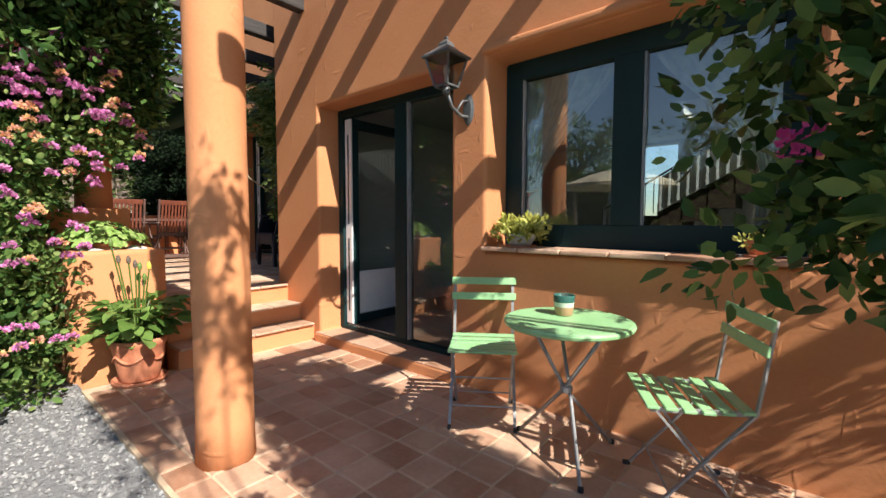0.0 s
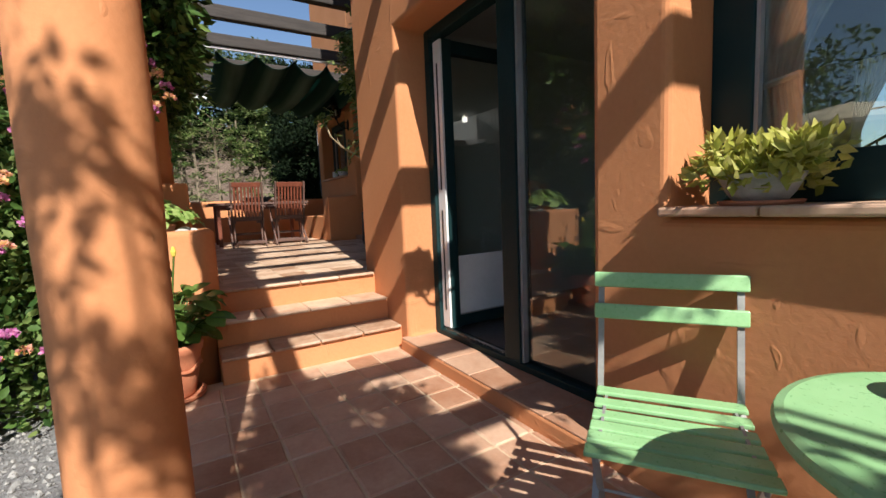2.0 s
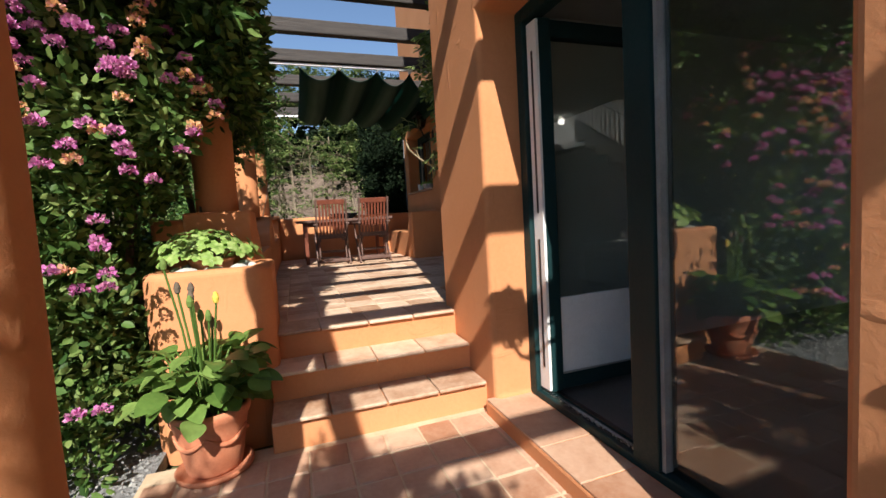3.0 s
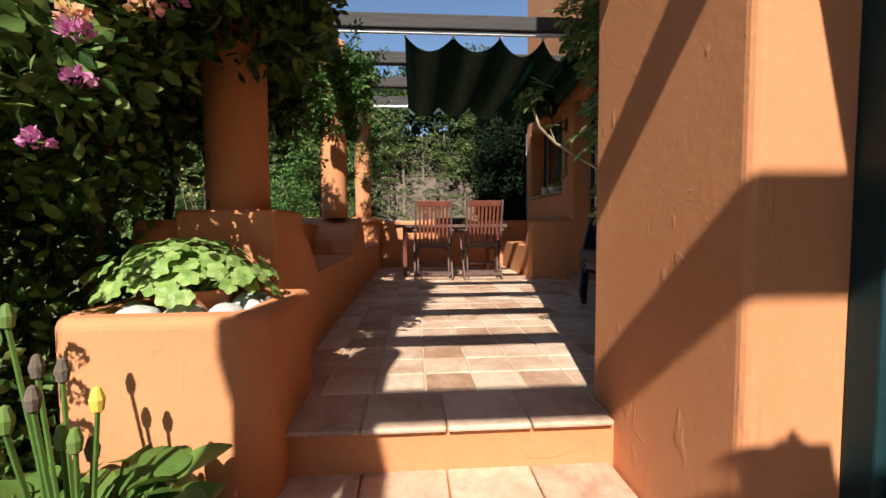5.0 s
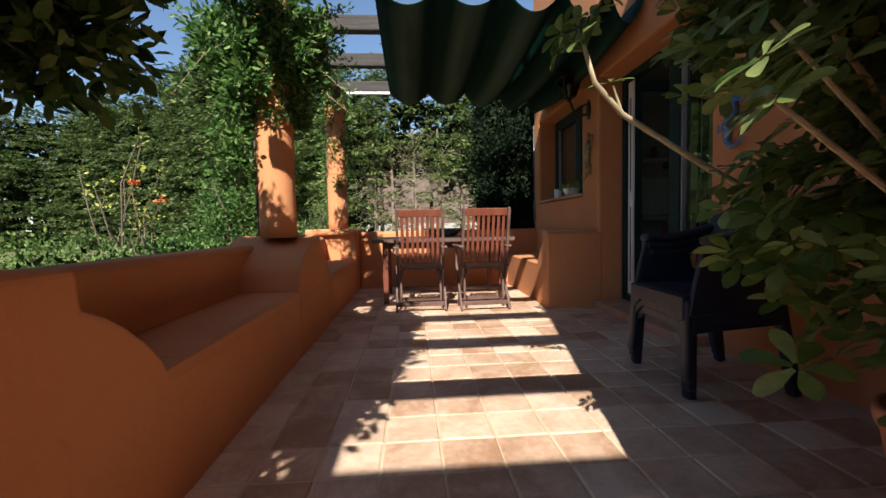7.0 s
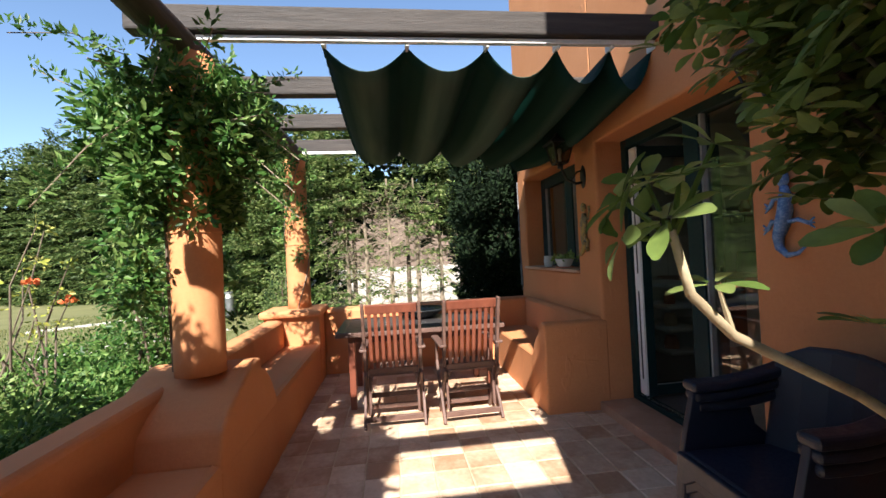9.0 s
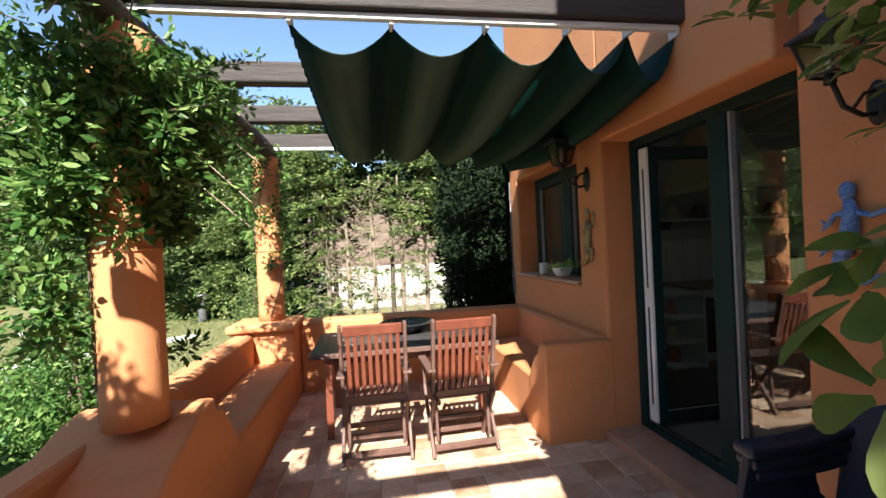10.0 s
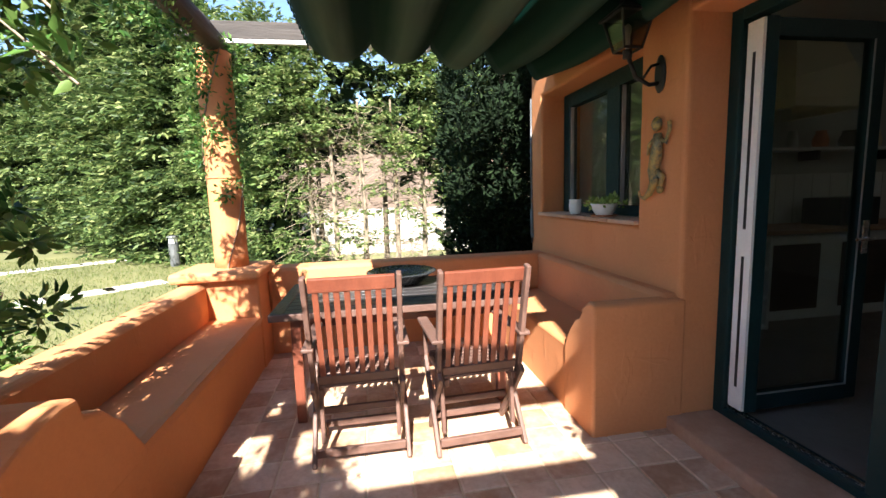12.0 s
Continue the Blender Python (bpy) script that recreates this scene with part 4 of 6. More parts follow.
for k in range(40):
    a, rr = rnd.uniform(0, 6.28), rnd.uniform(0.05, 0.27)
    tube(bm, [(0.03 * math.cos(a), 0.03 * math.sin(a), 0.12), (rr * math.cos(a) * 0.75, rr * math.sin(a), 0.17 + 0.1 * (1 - rr / 0.3))], 0.0035, 5)
tagged(part("stalk_mass", bm, PALE_LEAF, pp), kind="stuff")


# ---- dining set on the terrace ----
def teak_chair(at, rz, label):
    c = thing("garden_chair", label, "chair", at, rz, "dining chairs")
    W = 0.245
    for s in (-1, 1):
        x = s * (W - 0.015)
        part("back_post", beam_between(bmesh.new(), (x, -0.05, 0.36), (x, 0.115, 1.045), 0.05, 0.026, (1, 0, 0), 0.006), TEAK_GREY, c)
        part("leg", beam_between(bmesh.new(), (x, -0.32, 0.005), (x, 0.03, 0.46), 0.045, 0.024, (1, 0, 0), 0.006), TEAK_GREY, c)
        x2 = s * (W - 0.042)
        part("leg", beam_between(bmesh.new(), (s * (W + 0.004), 0.03, 0.005), (s * (W + 0.004), -0.30, 0.46), 0.045, 0.024, (1, 0, 0), 0.006), TEAK_GREY, c)
        part("leg_front", beam_between(bmesh.new(), (x2, -0.05, 0.10), (x2, -0.08, 0.42), 0.035, 0.022, (1, 0, 0), 0.005), TEAK_GREY, c)
        part("armrest", boxed(x - 0.032 + s * 0.012, x + 0.032 + s * 0.012, -0.42, 0.05, 0.645, 0.668, bev=0.008), TEAK_GREY, c, "greyed flat armrest")
        part("arm_post", beam_between(bmesh.new(), (x + s * 0.012, -0.33, 0.42), (x + s * 0.012, -0.34, 0.645), 0.036, 0.022, (1, 0, 0), 0.005), TEAK_GREY, c)
    # back frame with vertical slats
    def on_back(z):
        return -0.05 + (z - 0.36) * 0.2409
    def rail(z, h, mat, nm):
        m = pose(0, on_back(z), z, -13.5)
        return part(nm, boxed(-W + 0.035, W - 0.035, -0.012, 0.012, -h / 2, h / 2, bev=0.005, m=m), mat, c)
    rail(1.00, 0.075, TEAK, "top_rail")
    rail(0.47, 0.05, TEAK_GREY, "lower_rail")
    for k in range(8):
        x = -0.178 + 0.356 * k / 7
        z0, z1 = 0.49, 0.965
        part("back_slat", beam_between(bmesh.new(), (x, on_back(z0), z0), (x, on_back(z1), z1), 0.030, 0.013, (0, -1, 0.24), 0.004), TEAK, c)
    for k in range(8):
        y = -0.40 + k * 0.052
        part("seat_slat", boxed(-0.20, 0.20, y - 0.021, y + 0.021, 0.425, 0.443, bev=0.004), TEAK_GREY, c)
    for s in (-1, 1):
        part("seat_rail", boxed(s * 0.19 - 0.012, s * 0.19 + 0.012, -0.43, 0.0, 0.385, 0.425, bev=0.004), TEAK_GREY, c)
    part("stretcher", boxed(-W + 0.01, W - 0.01, 0.008 - 0.012, 0.008 + 0.012, 0.055, 0.10, bev=0.005), TEAK_GREY, c)
    part("stretcher", boxed(-W + 0.03, W - 0.03, -0.215, -0.19, 0.19, 0.23, bev=0.005), TEAK_GREY, c)
    part("stretcher", boxed(-W + 0.03, W - 0.03, -0.305, -0.28, 0.06, 0.10, bev=0.005), TEAK_GREY, c)
    return c


tc = teak_chair((-8.40, 1.965, TOP), -90, "red-brown slatted wooden folding armchair at the table")
copy_thing(tc, pose(-8.37, 2.62, TOP, 0, 0, -87))

dt = thing("dining_table", "dark wooden garden table with slatted top", "table", (-9.28, 2.24, TOP))
for k in range(9):
    x = -0.40 + k * 0.10
    part("top_slat", boxed(x - 0.047, x + 0.047, -0.72, 0.72, 0.705, 0.73, bev=0.004), TABLE_TOP, dt)
part("edge", boxed(0.449, 0.475, -0.80, 0.80, 0.69, 0.735, bev=0.006), TEAK_GREY, dt, "greyed wooden edge")
part("edge", boxed(-0.475, -0.449, -0.80, 0.80, 0.69, 0.735, bev=0.006), TEAK_GREY, dt)
part("edge", boxed(-0.449, 0.449, 0.722, 0.80, 0.69, 0.735, bev=0.006), TABLE_TOP, dt)
part("edge", boxed(-0.449, 0.449, -0.80, -0.722, 0.69, 0.735, bev=0.006), TABLE_TOP, dt)
for sx in (-1, 1):
    part("apron", boxed(sx * 0.38 - 0.012, sx * 0.38 + 0.012, -0.66, 0.66, 0.62, 0.70, bev=0.004), TEAK, dt)
for sx in (-1, 1):
    for sy in (-1, 1):
        part("leg", boxed(sx * 0.37 - 0.03, sx * 0.37 + 0.03, sy * 0.66 - 0.03, sy * 0.66 + 0.03, 0, 0.70, bev=0.006), TEAK, dt)
BOWLM = mottled("dark_glazed_bowl", (0.012, 0.014, 0.016, 1), (0.04, 0.044, 0.048, 1), 8, 60, 0.25, 0.1, 0.002)
bw = solo("dark_bowl", lathe(bmesh.new(), [(0, 0), (0.14, 0), (0.165, 0.02), (0.245, 0.085), (0.275, 0.098), (0.262, 0.104), (0.20, 0.068), (0, 0.025)], 48, (-9.52, 2.29, TOP + 0.733)), BOWLM, "wide dark glazed bowl on the dining table", "bowl", "", True)

# ---- canvas canopy on rails ----
aw = thing("shade_canopy", "dark green canvas sail hung in scallops from white rails", "awning", (0, 0, 0))
HOOK = [1.64, 2.15, 2.66, 3.13, 3.50, 3.80]
bm = bmesh.new()
NX = 16
cols = []
for a, b in zip(HOOK, HOOK[1:]):
    for i in range(10 if b < HOOK[-1] else 11):
        u = i / 10
        cols.append((a + (b - a) * u, 1 - (2 * u - 1) ** 2, (b - a)))
rows_top, rows_bot = [], []
for j in range(NX + 1):
    f = j / NX
    x = -7.46 - 2.62 * f
    mid = math.sin(math.pi * f)
    rt = []
    for y, s, w in cols:
        z = 3.255 - 0.03 * f - s * ((0.29 if y < 2.66 else 0.40 if y < 3.13 else 0.62 if y < 3.50 else 0.90) * w + 0.07 * mid) - 0.05 * mid + 0.006 * noise.noise((x * 2, y * 3, 0))
        rt.append(bm.verts.new((x, y, z)))
    rows_top.append(rt)
for a, b in zip(rows_top, rows_top[1:]):
    for k in range(len(a) - 1):
        bm.faces.new((a[k], a[k + 1], b[k + 1], b[k]))
# Sunlight through each sag is painted as a paler band, dark at the hooks.
_cn, _cl = CANVAS_LIT_BANDS.node_tree.nodes, CANVAS_LIT_BANDS.node_tree.links
_band_noise = noise_node(_cn, _cl, _cn.new("ShaderNodeTexCoord").outputs["Object"], 3.0, 3, 0.5, 0.0, (0.25, 2.2, 0.3))
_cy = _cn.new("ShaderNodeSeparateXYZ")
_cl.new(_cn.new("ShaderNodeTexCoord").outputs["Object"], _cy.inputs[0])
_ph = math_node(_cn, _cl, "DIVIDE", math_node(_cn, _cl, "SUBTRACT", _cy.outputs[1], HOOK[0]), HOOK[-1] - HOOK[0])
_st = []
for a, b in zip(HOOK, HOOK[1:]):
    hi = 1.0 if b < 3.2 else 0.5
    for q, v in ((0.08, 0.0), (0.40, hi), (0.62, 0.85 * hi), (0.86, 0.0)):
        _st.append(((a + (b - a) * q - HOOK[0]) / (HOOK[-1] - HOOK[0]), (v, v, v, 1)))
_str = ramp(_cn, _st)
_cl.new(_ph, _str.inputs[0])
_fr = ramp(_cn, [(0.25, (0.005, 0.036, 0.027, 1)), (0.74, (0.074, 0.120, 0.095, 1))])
_cl.new(math_node(_cn, _cl, "MULTIPLY", _str.outputs[0], math_node(_cn, _cl, "ADD", _band_noise.outputs[0], 0.30)), _fr.inputs[0])
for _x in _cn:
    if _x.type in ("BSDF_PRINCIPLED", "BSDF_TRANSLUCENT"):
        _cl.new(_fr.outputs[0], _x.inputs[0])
cl = part("canvas", bm, CANVAS_LIT_BANDS, aw, "dark green canvas", True)
sol = cl.modifiers.new("thick", "SOLIDIFY")
sol.thickness = 0.003
hem = bmesh.new()
for k in range(24):
    f0 = k / 24
    p = [(-7.46 - 2.62 * (f0 + q / 24 / 4), 1.64, 3.25 - 0.03 * f0 - 0.05 * math.sin(math.pi * f0) - 0.035 * math.sin(math.pi * q / 4)) for q in range(5)]
    tube(hem, p, 0.006, 5)
part("hem", hem, CANVAS, aw)
for x in (-7.42, -10.24):
    part("rail", boxed(x - 0.02, x + 0.02, 0.92, 3.78, 3.262, 3.294, bev=0.004), WHITE, aw, "white painted rail")
for y in HOOK:
    part("hook", boxed(-7.50, -7.415, y - 0.012, y + 0.012, 3.245, 3.335, bev=0.004), WHITE, aw, "white canvas hook")
    part("hook", boxed(-10.22, -10.05, y - 0.012, y + 0.012, 3.215, 3.262, bev=0.004), WHITE, aw)

# ---- stacked blue plastic armchairs ----
pc = thing("plastic_armchair", "dark blue moulded plastic armchair, stacked with others in the shade", "chair", (-6.29, 3.49, TOP), -3, "stacked armchairs")
st_ = bmesh.new()
box(st_, -0.25, 0.25, -0.25, 0.23, 0.385, 0.42, 0.014)
part("seat", st_, BLUEPLASTIC, pc)
part("apron", prism(bmesh.new(), [(-0.265, 0.30), (-0.22, 0.285), (-0.15, 0.335), (0.15, 0.335), (0.22, 0.285), (0.265, 0.30), (0.262, 0.415), (-0.262, 0.415)], -0.275, -0.245, 0.008), BLUEPLASTIC, pc)
b = boxed(-0.255, 0.255, -0.02, 0.02, 0.0, 0.47, bev=0.015)
bmesh.ops.subdivide_edges(b, edges=b.edges[:], cuts=4, use_grid_fill=True)
for v in b.verts:
    v.co.y += -0.07 * (v.co.x / 0.25) ** 2 + 0.17 * v.co.z
    v.co.z -= 0.07 * (v.co.x / 0.25) ** 4 * max(0, v.co.z) / 0.47
bmesh.ops.translate(b, verts=b.verts, vec=(0, 0.22, 0.40))
part("backrest", b, BLUEPLASTIC, pc)
for sx in (-1, 1):
    for sy, t in ((-0.24, -0.015), (0.21, 0.06)):
        part("leg", beam_between(bmesh.new(), (sx * 0.275, sy + t, 0), (sx * 0.25, sy, 0.40), 0.06, 0.05, (0, 1, 0), 0.014), BLUEPLASTIC, pc)
    ar = bmesh.new()
    box(ar, -0.045, 0.045, -0.19, 0.30, -0.022, 0.024, 0.018, 3)
    bmesh.ops.subdivide_edges(ar, edges=[e for e in ar.edges if e.calc_length() > 0.3], cuts=6)
    for v in ar.verts:
        v.co = Vector((v.co.x + sx * (0.285 - 0.03 * max(0, v.co.y) / 0.3), v.co.y, v.co.z + 0.685 + 0.08 * (max(0, v.co.y + 0.05) / 0.35) ** 1.6))
    part("arm", ar, BLUEPLASTIC, pc)
    part("side_panel", prism(bmesh.new(), [(-0.26, 0.32), (-0.225, 0.50), (-0.18, 0.68), (-0.06, 0.685), (0.04, 0.69), (0.08, 0.62), (0.09, 0.52), (0.16, 0.46), (0.22, 0.36)], sx * 0.275 - 0.016, sx * 0.275 + 0.016, 0.008, "x"), BLUEPLASTIC, pc)
for k in (1, 2):
    copy_thing(pc, pose(-6.29 + 0.004 * k, 3.49 - 0.012 * k, TOP + 0.045 * k, 0, 0, -3 + 0.6 * k))

# ---- wall ornaments ----
g = bmesh.new()
body = [(0.0, 0.15), (0.005, 0.10), (0.0, 0.03), (-0.02, -0.04), (-0.045, -0.10), (-0.04, -0.155), (0.0, -0.19), (0.055, -0.18), (0.10, -0.145)]
tube(g, [(x, 0, z) for x, z in body], [0.018, 0.028, 0.034, 0.034, 0.026, 0.020, 0.015, 0.010, 0.004], 10)
bmesh.ops.create_icosphere(g, subdivisions=2, radius=0.034, matrix=Matrix.Translation((-0.005, 0, 0.185)) @ Matrix.Diagonal((0.9, 0.7, 1.25, 1)))
for a, b, c in (((-0.01, 0.10), (-0.06, 0.09), (-0.085, 0.05)), ((0.02, 0.10), (0.08, 0.08), (0.13, 0.10)), ((-0.03, -0.03), (-0.075, -0.02), (-0.10, -0.06)), ((0.0, -0.03), (0.06, -0.02), (0.115, -0.04))):
    tube(g, [(a[0], 0, a[1]), (b[0], 0, b[1]), (c[0], 0, c[1])], [0.013, 0.011, 0.010], 7)
    for k in (-1, 0, 1):
        tube(g, [(c[0], 0, c[1]), (c[0] + 0.028 * (1 if c[0] > b[0] else -1), 0, c[1] + 0.024 * k)], [0.007, 0.004], 5)
bmesh.ops.translate(g, verts=g.verts, vec=(-6.66, 3.915, 2.05))
solo("lizard_ornament", g, GECKO_BLUE, "blue glazed ceramic lizard on the wall", "wall ornament", "", True)
ORN = mottled("painted_ceramic", (0.03, 0.06, 0.065, 1), (0.42, 0.28, 0.08, 1), 15, 60, 0.4, 0.3, 0.004, spread=0.2)
g = bmesh.new()
tube(g, [(0.0, 0, 0.16), (0.0, 0, 0.09), (-0.012, 0, 0.02), (-0.03, 0, -0.06), (-0.02, 0, -0.13), (-0.06, 0, -0.19), (-0.11, 0, -0.225), (-0.15, 0, -0.215)], [0.030, 0.042, 0.046, 0.044, 0.034, 0.024, 0.014, 0.005], 10)
bmesh.ops.create_icosphere(g, subdivisions=2, radius=0.040, matrix=Matrix.Translation((-0.01, 0, 0.215)) @ Matrix.Diagonal((1.1, 0.8, 1.1, 1)))
tube(g, [(0.02, 0, 0.13), (0.075, 0, 0.10), (0.105, 0, 0.17), (0.10, 0, 0.215)], [0.018, 0.016, 0.014, 0.016], 7)
tube(g, [(-0.02, 0, 0.13), (-0.075, 0, 0.10), (-0.085, 0, 0.04)], [0.018, 0.015, 0.012], 7)
tube(g, [(-0.02, 0, -0.05), (0.055, 0, -0.10), (0.035, 0, -0.165)], [0.028, 0.022, 0.016], 7)
tube(g, [(-0.15, 0, -0.215), (-0.17, 0, -0.17)], [0.012, 0.003], 6)
bmesh.ops.create_icosphere(g, subdivisions=2, radius=0.026, matrix=Matrix.Translation((0.035, 0, -0.17)))
bmesh.ops.scale(g, verts=g.verts, vec=(1.0, 0.6, 1.0))
bmesh.ops.translate(g, verts=g.verts, vec=(-8.55, 3.778, 2.10))
solo("wall_figure", g, ORN, "painted ceramic wall figure with a curved tail", "wall ornament", "", True)
bm = bmesh.new()
pts = [(-10.60, 3.79, 2.9), (-10.60, 3.79, 2.2), (-10.59, 3.79, 1.85), (-10.56, 3.785, 1.6), (-10.53, 3.78, 1.46), (-10.56, 3.78, 1.40), (-10.60, 3.79, 1.5), (-10.61, 3.79, 1.75)]
solo("garden_hose", tube(bm, pts, 0.010, 8), IRONGREY, "grey hose hanging at the house corner", "hose", "", True)

# ---- seen through the glass ----
sofa = thing("sofa", "pale upholstered sofa inside the living room", "sofa", (-1.6, 5.6, 0.095))
for nm, a in (("base", (-0.9, 0.9, -0.4, 0.4, 0.08, 0.4)), ("backrest", (-0.9, 0.9, 0.25, 0.45, 0.4, 0.85)), ("arm", (-1.05, -0.9, -0.4, 0.45, 0.08, 0.6)), ("arm", (0.9, 1.05, -0.4, 0.45, 0.08, 0.6)), ("cushion", (-0.88, -0.01, -0.42, 0.25, 0.4, 0.52)), ("cushion", (0.01, 0.88, -0.42, 0.25, 0.4, 0.52))):
    part(nm, boxed(*a, bev=0.05, seg=3), PLASTER, sofa)
for s in (-0.85, 0.85):
    part("foot", boxed(s - 0.03, s + 0.03, -0.35, 0.35, 0, 0.08), DARK, sofa)
stair = thing("inner_stair", "white staircase with a solid sloping panel and black iron railing", "staircase", (-3.6, 6.4, 0.095))
RUN, RISE = 0.29, 0.172
for k in range(16):
    part("step", boxed(RUN * k, RUN * k + RUN + 0.02, 0.03, 0.85, 0.0 if k < 4 else RISE * k - 0.25, RISE * (k + 1)), DARK, stair, "dark wooden step")
part("side_panel", prism(bmesh.new(), [(2.05, 1.25), (4.6, 2.76), (4.6, 3.22), (2.05, 1.71)], -0.03, 0.02, 0.006), WHITE, stair, "white sloping side panel")
for k in range(30):
    x = 1.35 + 0.108 * k
    part("baluster", tube(bmesh.new(), [(x, -0.045, 0.593 * x + 0.05), (x, -0.045, 0.593 * x + 0.52)], 0.007, 6), IRON, stair)
part("handrail", tube(bmesh.new(), [(1.30, -0.045, 1.29), (4.6, -0.045, 3.25)], 0.013, 8), IRON, stair)
part("newel", tube(bmesh.new(), [(1.32, -0.045, 0.70), (1.32, -0.045, 1.32)], 0.016, 8), IRON, stair)
back_window = tagged(new("window_back"), "dark-framed window in the far living room wall", "window", "", "structure")
part("mullion", boxed(-2.24, -2.165, 7.82, 7.90, 1.0, 2.50), DARK, back_window)
part("rail", boxed(-2.68, -2.24, 7.835, 7.88, 1.95, 1.965), DARK, back_window)
part("rail", boxed(-2.165, -1.62, 7.835, 7.88, 1.95, 1.965), DARK, back_window)


def curtain(at, w, h, flip, label):
    t = thing("curtain", label, "curtain", at)
    bm = bmesh.new()
    n, m = 40, 18
    rows = []
    for j in range(m + 1):
        f = j / m
        width = w * (1 - 0.80 * math.sin(min(1.0, f / 0.72) * math.pi / 2) ** 1.6) if f < 0.72 else w * (0.20 + 0.35 * (f - 0.72))
        rows.append([bm.verts.new(((width * i / n) * flip, 0.022 * math.sin(i * 1.25) * (0.4 + 0.6 * width / w), -h * f)) for i in range(n + 1)])
    for a, b in zip(rows, rows[1:]):
        for i in range(n):
            bm.faces.new((a[i], a[i + 1], b[i + 1], b[i]))
    part("cloth", bm, CURTAIN, t, smooth=True)
    part("rod", tube(bmesh.new(), [(-0.05 * flip, 0, 0.01), ((w + 0.05) * flip, 0, 0.01)], 0.01, 8), IRON, t)
    part("tieback", tube(bmesh.new(), [(0.0, -0.05, -h * 0.72), (w * 0.22 * flip, -0.05, -h * 0.70)], 0.012, 6), CURTAIN, t)
    return t


curtain((-1.62, 2.815, 2.29), 0.74, 1.22, 1, "white voile curtain tied back behind the window")
curtain((-0.05, 2.815, 2.29), 0.70, 1.22, -1, "white voile curtain tied back behind the window")

curtain((-2.70, 7.74, 2.50), 0.34, 1.38, 1, "white curtain tied back at the far window")

# kitchen
ct = thing("kitchen_counter", "white plastered kitchen counter with tiled worktop", "counter", (-9.95, 6.6, 0.62))
part("body", boxed(-0.36, 0.32, -0.95, 1.6, 0.0, 0.84), WHITE, ct)
part("worktop", boxed(-0.36, 0.36, -0.97, 1.6, 0.84, 0.88, bev=0.006), TILE, ct, "terracotta tiled worktop")
# Thin dark panels paint the shade of open niches onto the solid body.
for y0 in (-0.85, 0.0, 0.85):
    part("niche_shade", boxed(0.318, 0.326, y0, y0 + 0.6, 0.10, 0.74), DARK, ct, "flat dark panel in place of a shaded niche")
part("splashback", boxed(-0.36, -0.33, -1.3, 1.6, 0.88, 1.42), WHITE, ct, "white tiled splashback")
for k in range(12):
    part("joint", boxed(-0.331, -0.328, -1.3 + 0.24 * k, -1.295 + 0.24 * k, 0.88, 1.42), STEEL, ct)
hd = thing("range_hood", "cream plaster cooker hood", "hood", (-9.95, 6.25, 0))
part("canopy", lathe(bmesh.new(), [(0.50, 2.62), (0.62, 2.62), (0.62, 2.70), (0.26, 3.45)], 4), CREAM, hd).matrix_basis = pose(0, 0, 0, 0, 0, 45)
sh = thing("shelf_unit", "white plastered shelf unit at the counter's end", "shelf", (-9.72, 5.38, 0.62))
for z in (0.0, 0.27, 0.54, 0.80):
    part("shelf", boxed(-0.28, 0.28, -0.20, 0.20, z, z + 0.045, bev=0.012), WHITE, sh)
part("back", boxed(-0.30, -0.28, -0.20, 0.20, 0, 0.845), WHITE, sh)
part("side", boxed(-0.28, 0.28, 0.20, 0.23, 0, 0.845), WHITE, sh)
for k, (z, r, m) in enumerate(((0.315, 0.07, CREAM), (0.585, 0.06, POT_CLAY), (0.045, 0.08, POT_CLAY))):
    solo("storage_jar", lathe(bmesh.new(), [(0, 0), (r, 0), (r * 1.1, 0.06), (r * 0.8, 0.13), (r * 0.85, 0.15), (0, 0.15)], 20, (-9.65, 5.34, 0.62 + z)), m, "round ceramic jar on the kitchen shelf", "jar", "", True, "shelf jars")
ks = thing("wall_shelf", "long white shelf on the kitchen wall", "shelf", (-10.18, 6.6, 2.28))
part("board", boxed(-0.13, 0.13, -1.3, 1.5, 0, 0.03), WHITE, ks)
for y0 in (-0.9, 0.2, 1.2):
    part("bracket", boxed(-0.12, 0.1, y0 - 0.015, y0 + 0.015, -0.1, 0.0), IRON, ks)
for k in range(7):
    r = 0.05 + 0.014 * (k % 3)
    solo("kitchen_jar", lathe(bmesh.new(), [(0, 0), (r, 0), (r * 1.15, 0.08), (r * 0.7, 0.16), (r * 0.8, 0.18), (0, 0.18)], 18, (-10.15, 5.45 + 0.36 * k, 2.31)), (DARK, CREAM, DARK, WHITE, POT_CLAY, DARK, CREAM)[k], "ceramic jar on the kitchen wall shelf", "jar", "", True, "kitchen jars")
ov = thing("countertop_oven", "small dark oven standing on the counter", "oven", (-9.95, 6.95, 1.50))
part("body", boxed(-0.2, 0.2, -0.24, 0.24, 0.0, 0.28, bev=0.01), IRON, ov)
part("door", boxed(0.2, 0.212, -0.2, 0.12, 0.03, 0.25, bev=0.004), BOWLM, ov, "dark glass oven door")

